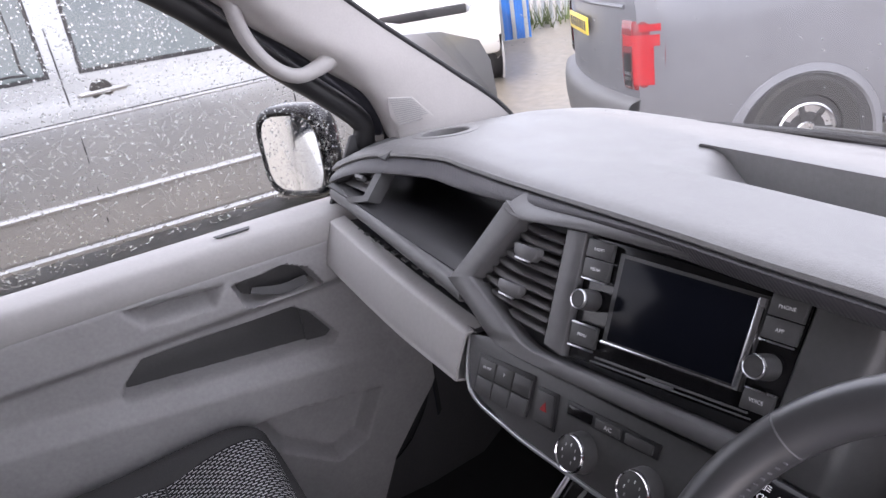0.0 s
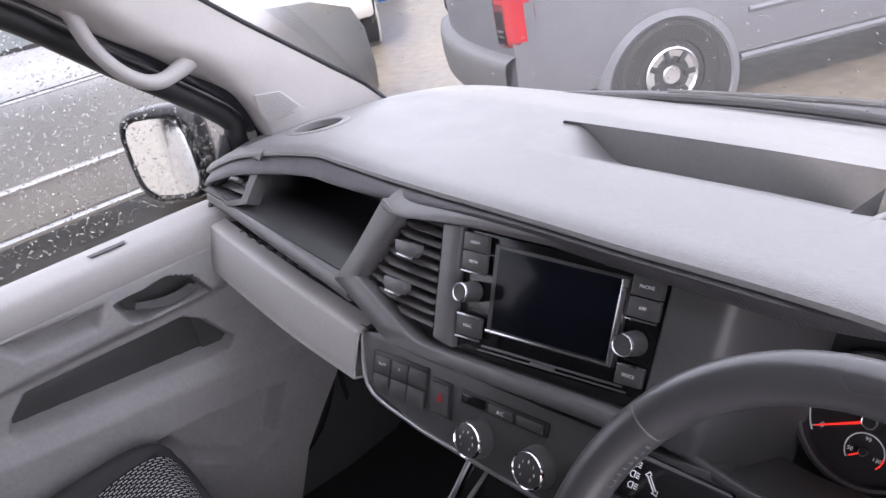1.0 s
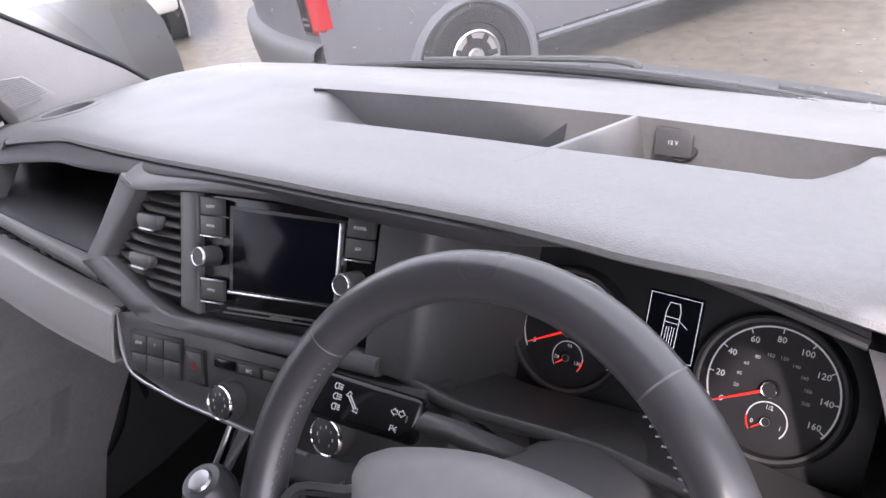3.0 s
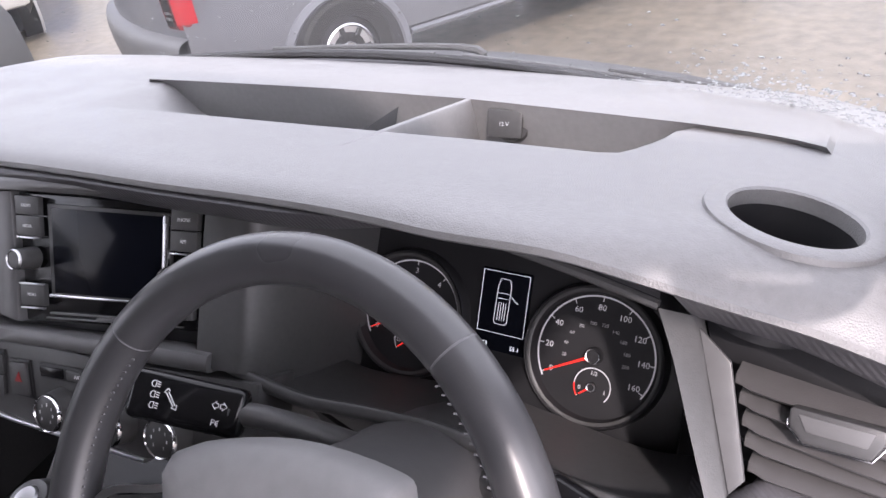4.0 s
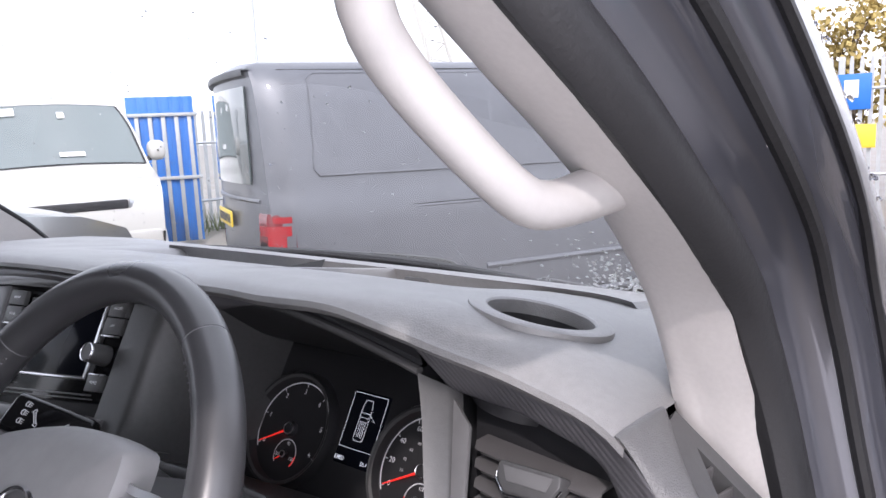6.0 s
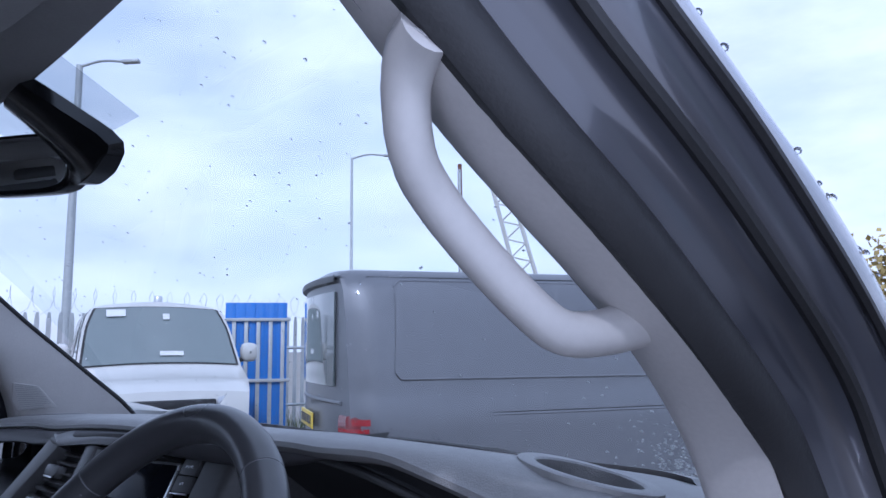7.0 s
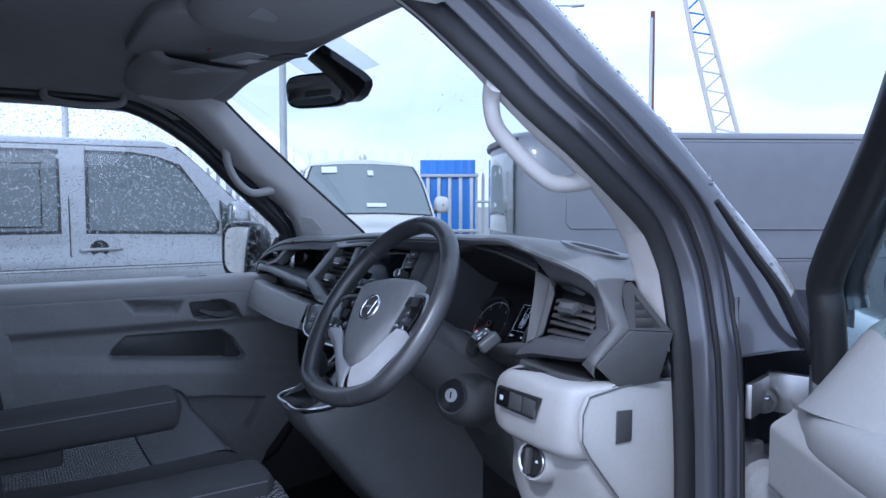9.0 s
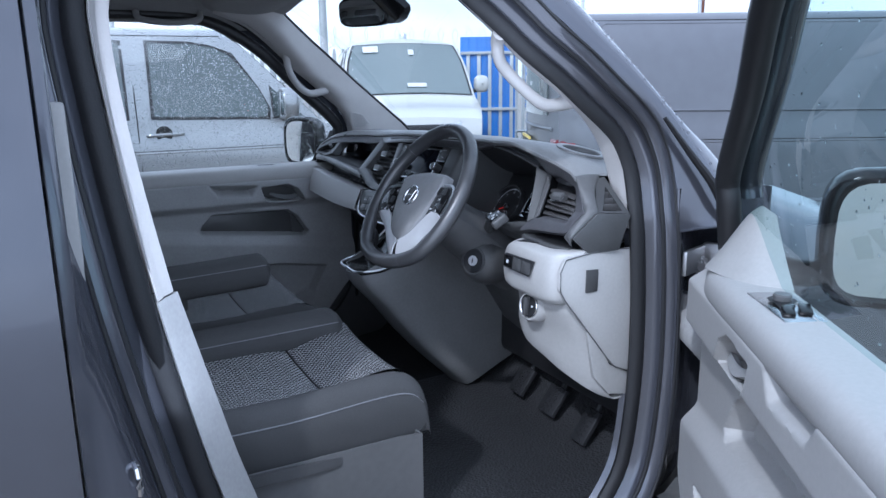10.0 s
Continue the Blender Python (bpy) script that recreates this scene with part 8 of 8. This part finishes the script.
part("base", lathe([(0.08, 0.0), (0.08, 0.03), (0.06, 0.035), (0.0, 0.035)], w_at_(3.0, -0.05, 1.968), (0, 0, 1), 20), WHITEPAINT, bcn)
part("dome", lathe([(0.055, 0.0), (0.055, 0.06), (0.04, 0.085), (0.0, 0.09)], w_at_(3.0, -0.05, 2.0), (0, 0, 1), 20), SATIN, bcn)


def palisade(name, label, a, b, height, pitch, sheet_mat=None):
    """A pale steel fence of upright pales on two rails; the pales are one joined part."""
    fence = thing(name, label, "fence", kind="structure")
    a, b = Vector(a), Vector(b)
    d = (b - a).normalized()
    n = int((b - a).length / pitch)
    bms = []
    bm = bmesh.new()
    for i in range(n):
        p = a + d * (pitch * i)
        q = [p + Vector((0, 0, 0.05)), p + d * 0.065 + Vector((0, 0, 0.05)), p + d * 0.065 + Vector((0, 0, height - 0.1)), p + d * 0.05 + Vector((0, 0, height)), p + d * 0.015 + Vector((0, 0, height)), p + Vector((0, 0, height - 0.1))]
        vs = [bm.verts.new(v) for v in q]
        out = Vector((d.y, -d.x, 0)) * 0.015
        ws_ = [bm.verts.new(v + out) for v in q]
        bm.faces.new(vs)
        bm.faces.new(ws_)
        for k in range(6):
            bm.faces.new((vs[k], vs[(k + 1) % 6], ws_[(k + 1) % 6], ws_[k]))
    ob = part("pales", bm, GALV, fence, "", False)
    ob["kind"] = "stuff"
    for z in (0.5, height - 0.55):
        part("rail", tube([a + Vector((0, 0, z)), b + Vector((0, 0, z))], 0.03, 1, 6, 1, False), GALV, fence)
    m = int((b - a).length / 2.75)
    for i in range(m + 1):
        part("post", box(a + d * (2.75 * i) + Vector((d.y * -0.08, d.x * 0.08, height / 2)), (0.1, 0.06, height), 0.005), GALV, fence)
    return fence


palisade("fence_left", "galvanised palisade fence behind the parked vans", (-11.2, -3.0, 0), (-9.9, 13.0, 0), 2.05, 0.155)
palisade("fence_far", "galvanised palisade fence at the far side of the yard", (-9.9, 13.0, 0), (9.0, 15.5, 0), 2.5, 0.155)
razor = thing("razor_wire", "coiled razor wire along the fence top", "razor wire")
pts_ = []
for i in range(340):
    t = i / 340 * 16
    pts_.append((-11.2 + 1.3 * t / 16 + 0.24 * math.cos(i * 1.05), -3.0 + t, 2.22 + 0.20 * math.sin(i * 1.05)))
part("coil", tube(pts_, 0.0035, 1, 4, 1, False), GALV, razor)
container = thing("blue_steel_gate", "bright blue corrugated steel sheet behind the fence", "steel gate")
for i in range(6):
    p = Vector((-9.62 + 0.085 * i, 5.55 + 0.125 * i, 1.12))
    part("corrugation", box(p, (0.02, 0.10, 2.2), 0.012, Euler((0, 0, radians(-34))).to_matrix()), BLUE, container)
part("backing", box((-9.42, 5.86, 1.12), (0.02, 0.95, 2.2), 0.004, Euler((0, 0, radians(-34))).to_matrix()), BLUE, container)
for z in (1.95, 1.0):
    part("rail", box((-9.36, 5.86, z), (0.04, 1.0, 0.05), 0.004, Euler((0, 0, radians(-34))).to_matrix()), GALV, container)
for i in range(5):
    part("pale", box((-9.58 + 0.105 * i, 5.56 + 0.155 * i, 1.0), (0.02, 0.06, 1.95), 0.004, Euler((0, 0, radians(-34))).to_matrix()), GALV, container)


def post(x, y, h, r, mat, name, label, lamp=False):
    p = thing(name, label, "post", "yard posts")
    part("pole", lathe([(r * 1.4, 0.0), (r * 1.4, 0.8), (r, 0.85), (r * 0.7, h), (0.0, h)], (x, y, 0), (0, 0, 1), 12), mat, p)
    if lamp:
        part("lamp_arm", tube([(x, y, h - 0.05), (x + 0.5, y + 0.4, h + 0.1), (x + 1.0, y + 0.8, h + 0.05)], 0.04, 3, 8), mat, p)
        part("lamp_head", box((x + 1.2, y + 0.95, h + 0.03), (0.5, 0.2, 0.1), 0.03, Euler((0, 0, radians(38))).to_matrix()), mat, p)


post(-20.5, 6.7, 9.5, 0.13, GALV, "lamp_post", "tall galvanised lamp post in the yard", True)
post(-21.9, 17.6, 9.0, 0.07, GALV, "lamp_post", "tall thin galvanised lamp post far off", True)
post(-15.8, 17.4, 7.4, 0.07, GALV, "lamp_post", "thin galvanised lamp post beyond the fence")
post(-18.6, 0.62, 4.4, 0.10, GALV, "lamp_post", "short galvanised post beyond the silver van")
post(-18.6, 20.4, 8.6, 0.12, RUST, "steel_post", "rusty brown steel post beyond the fence")
crane = thing("crane_jib", "blue and white lattice crane jib far away", "crane")
c0, c1 = Vector((-36.9, 42.9, 18.5)), Vector((-34.3, 47.3, 0.0))
cd = (c1 - c0).normalized()
cs = cd.cross(Vector((-0.65, 0.75, 0))).normalized() * 0.62
for k, off in enumerate((cs * 1.1, cs * -1.1)):
    part("chord", tube([c0 + off * 0.6, c0.lerp(c1, 0.25) + off, c1 + off * 1.3], 0.17, 1, 6, 1, False), WHITEPAINT, crane)
for i in range(26):
    a_, b_ = c0.lerp(c1, i / 26), c0.lerp(c1, (i + 1) / 26)
    sg = 1 if i % 2 else -1
    part("brace", tube([a_ + cs * (1.1 * sg), b_ - cs * (1.1 * sg)], 0.07, 1, 5, 1, False), BLUE if i < 7 else WHITEPAINT, crane)
part("jib_head", box(c0 + Vector((0, 0, 0.2)), (0.9, 0.9, 0.8), 0.1), BLUE, crane)


def tree(x, y, h, spread, mat, label):
    t = thing("tree", label, "tree", "trees by the fence")
    rnd = random.Random(int(x * 7 + y * 13))
    tips = []
    limbs = [tube([(x, y, 0), (x + 0.05, y, h * 0.45), (x - 0.05, y + 0.05, h * 0.9)], [0.10, 0.07, 0.02], 3, 8)]
    for i in range(14):
        z = h * (0.25 + 0.05 * i)
        a = rnd.uniform(0, 6.28)
        e = Vector((x + spread * 0.6 * math.cos(a), y + spread * 0.6 * math.sin(a), z + h * 0.22))
        limbs.append(tube([(x, y, z), e], [0.03, 0.008], 1, 5, 1, False))
        tips.append(e)
    part("trunk", join(*limbs), BARK, t)
    bm = bmesh.new()
    for k in range(900):
        c = rnd.choice(tips) + Vector((rnd.gauss(0, spread * 0.22), rnd.gauss(0, spread * 0.22), rnd.gauss(0, h * 0.09)))
        u = Vector((rnd.uniform(-1, 1), rnd.uniform(-1, 1), rnd.uniform(-1, 1))).normalized() * rnd.uniform(0.05, 0.11)
        v = u.cross(Vector((rnd.uniform(-1, 1), rnd.uniform(-1, 1), rnd.uniform(-1, 1)))).normalized() * 0.06
        bm.faces.new([bm.verts.new(c + q) for q in (u, v, -u, -v)])
    part("crown", bm, mat, t, "", False)


for x, y, h in ((-3.2, 17.5, 3.1), (-2.2, 17.9, 3.4), (-1.2, 17.6, 3.0), (-0.2, 18.0, 3.3), (0.9, 17.7, 2.9), (-4.4, 18.1, 2.9)):
    tree(x, y, h, 0.6, LEAF, "slim tree with yellow autumn leaves beyond the fence")
for x, y, h in ((-15.9, 35.5, 4.6), (-14.9, 36.0, 4.2)):
    tree(x, y, h, 1.2, GRASS, "green tree top far beyond the yard")
sign = thing("fence_sign", "blue and yellow sign panels on the far fence", "sign")
part("blue_panel", box((-1.9, 14.0, 1.9), (1.3, 0.03, 0.6), 0.005, Euler((0, 0, radians(7.5))).to_matrix()), BLUE, sign)
part("yellow_panel", box((-1.8, 14.0, 1.15), (1.3, 0.03, 0.4), 0.005, Euler((0, 0, radians(7.5))).to_matrix()), PLATE, sign)
for i in range(3):
    part("sign_bar", box((-2.25 + 0.35 * i, 13.94 + 0.046 * i, 1.95), (0.22, 0.02, 0.3), 0, Euler((0, 0, radians(7.5))).to_matrix()), PAPER, sign, "", False)
gb = bmesh.new()
grnd = random.Random(5)
for k in range(1800):
    t = grnd.random()
    c = Vector((-11.0 + 1.2 * t + grnd.gauss(0, 0.25), -2.5 + 15 * t, 0))
    hh = grnd.uniform(0.1, 0.5)
    lean = Vector((grnd.gauss(0, 0.12), grnd.gauss(0, 0.12), hh))
    s_ = Vector((grnd.uniform(-1, 1), grnd.uniform(-1, 1), 0)).normalized() * 0.015
    gb.faces.new([gb.verts.new(c + s_), gb.verts.new(c - s_), gb.verts.new(c + lean)])
part("grass", gb, GRASS, None, "", False)
tagged(bpy.data.objects["grass"], "rough green grass along the fence foot", "grass", kind="stuff")


# ---- rain drops ----
def drops(name, label, spots, seed):
    """Half-round water drops standing on a surface; spots are (point, normal, radius)."""
    bm = bmesh.new()
    rnd = random.Random(seed)
    for p, n, r in spots:
        n = n.normalized()
        u = n.orthogonal().normalized()
        v = n.cross(u)
        st = rnd.uniform(0.8, 1.35)
        rings = []
        for rad, h in ((1.0, 0.0), (0.8, 0.38), (0.42, 0.56)):
            rings.append([bm.verts.new(p + u * (r * rad * math.cos(a)) + v * (r * rad * st * math.sin(a)) + n * (r * h)) for a in (2 * math.pi * k / 7 for k in range(7))])
        for a, b in zip(rings, rings[1:]):
            for k in range(7):
                bm.faces.new((a[k], a[(k + 1) % 7], b[(k + 1) % 7], b[k]))
        bm.faces.new(rings[2])
    ob = part(name, bm, WATER)
    ob.visible_shadow = False
    tagged(ob, label, "water drops", kind="stuff")
    return ob


rng = random.Random(11)
spots = []
while len(spots) < 7600:
    y, z = rng.uniform(-0.84, 0.02), rng.uniform(1.29, 1.80)
    if signed(y, z, WINDOW) > 0.012:
        spots.append((Vector((-(opening_x(z) + 0.0412), y, z)), Vector((-1, 0, 0.15)), rng.choice((0.0007, 0.0008, 0.0010, 0.0012, 0.0014, 0.0017, 0.0021))))
drops("drops_passenger_window", "clear rain drops on the passenger window glass", spots, 1)
spots = []
for i in range(520):
    x, v = rng.uniform(-0.66, 0.66), rng.uniform(0.03, 0.97)
    spots.append((ws_at(x, v, -0.001), Vector((0, 0.6, 0.8)), rng.choice((0.0007, 0.0009, 0.0012, 0.0016, 0.002))))
for i in range(1100):
    x, v = rng.gauss(0.585, 0.06), abs(rng.gauss(0.0, 0.06)) + 0.012
    if x < 0.69:
        spots.append((ws_at(x, v, -0.001), Vector((0, 0.6, 0.8)), rng.choice((0.001, 0.0014, 0.002, 0.0026))))
for i in range(260):
    x, v = rng.uniform(-0.6, 0.66), abs(rng.gauss(0.0, 0.02)) + 0.01
    spots.append((ws_at(x, v, -0.001), Vector((0, 0.6, 0.8)), rng.choice((0.0008, 0.0012, 0.0018))))
drops("drops_windscreen", "clear rain drops on the windscreen glass", spots, 2)
spots = []
for i in range(240):
    k = rng.randrange(0, len(SKIN) - 1)
    t, w = rng.random(), rng.choice((0, 1))
    a = Vector(SKIN[k][1 + w]).lerp(Vector(SKIN[k + 1][1 + w]), t)
    b = Vector(SKIN[k][2 + w]).lerp(Vector(SKIN[k + 1][2 + w]), t)
    spots.append((a.lerp(b, rng.uniform(0.1, 0.9)) + Vector((0.003, 0.002, 0.003)), Vector((0.5, 0.5, 0.6)), rng.uniform(0.0012, 0.003)))
drops("drops_pillar", "rain drops on the painted windscreen pillar", spots, 3)
door_m = Matrix.Translation(HINGE) @ pose(0, 0, 0, 0, 0, 57) @ Matrix.Translation(-HINGE)
spots = []
while len(spots) < 420:
    y, z = rng.uniform(-0.84, 0.02), rng.uniform(1.29, 1.80)
    if signed(y, z, WINDOW) > 0.012:
        spots.append((door_m @ Vector((opening_x(z) + 0.0412, y, z)), door_m.to_3x3() @ Vector((1, 0, 0.15)), rng.choice((0.0008, 0.0011, 0.0015, 0.002))))
drops("drops_driver_window", "clear rain drops on the open door's glass", spots, 4)
spots = []
for i in range(900):
    s_, z = rng.uniform(1.4, 4.3), rng.uniform(0.5, 1.9)
    w_ = lerp([(0.5, 0.945), (1.1, 0.945), (1.45, 0.895), (1.80, 0.825), (1.95, 0.7)], z) + 0.012
    spots.append((s_at(s_, w_, z), Vector((1, 0, 0.1)), rng.uniform(0.003, 0.007)))
drops("drops_silver_van", "rain drops on the silver van's side", spots, 5)
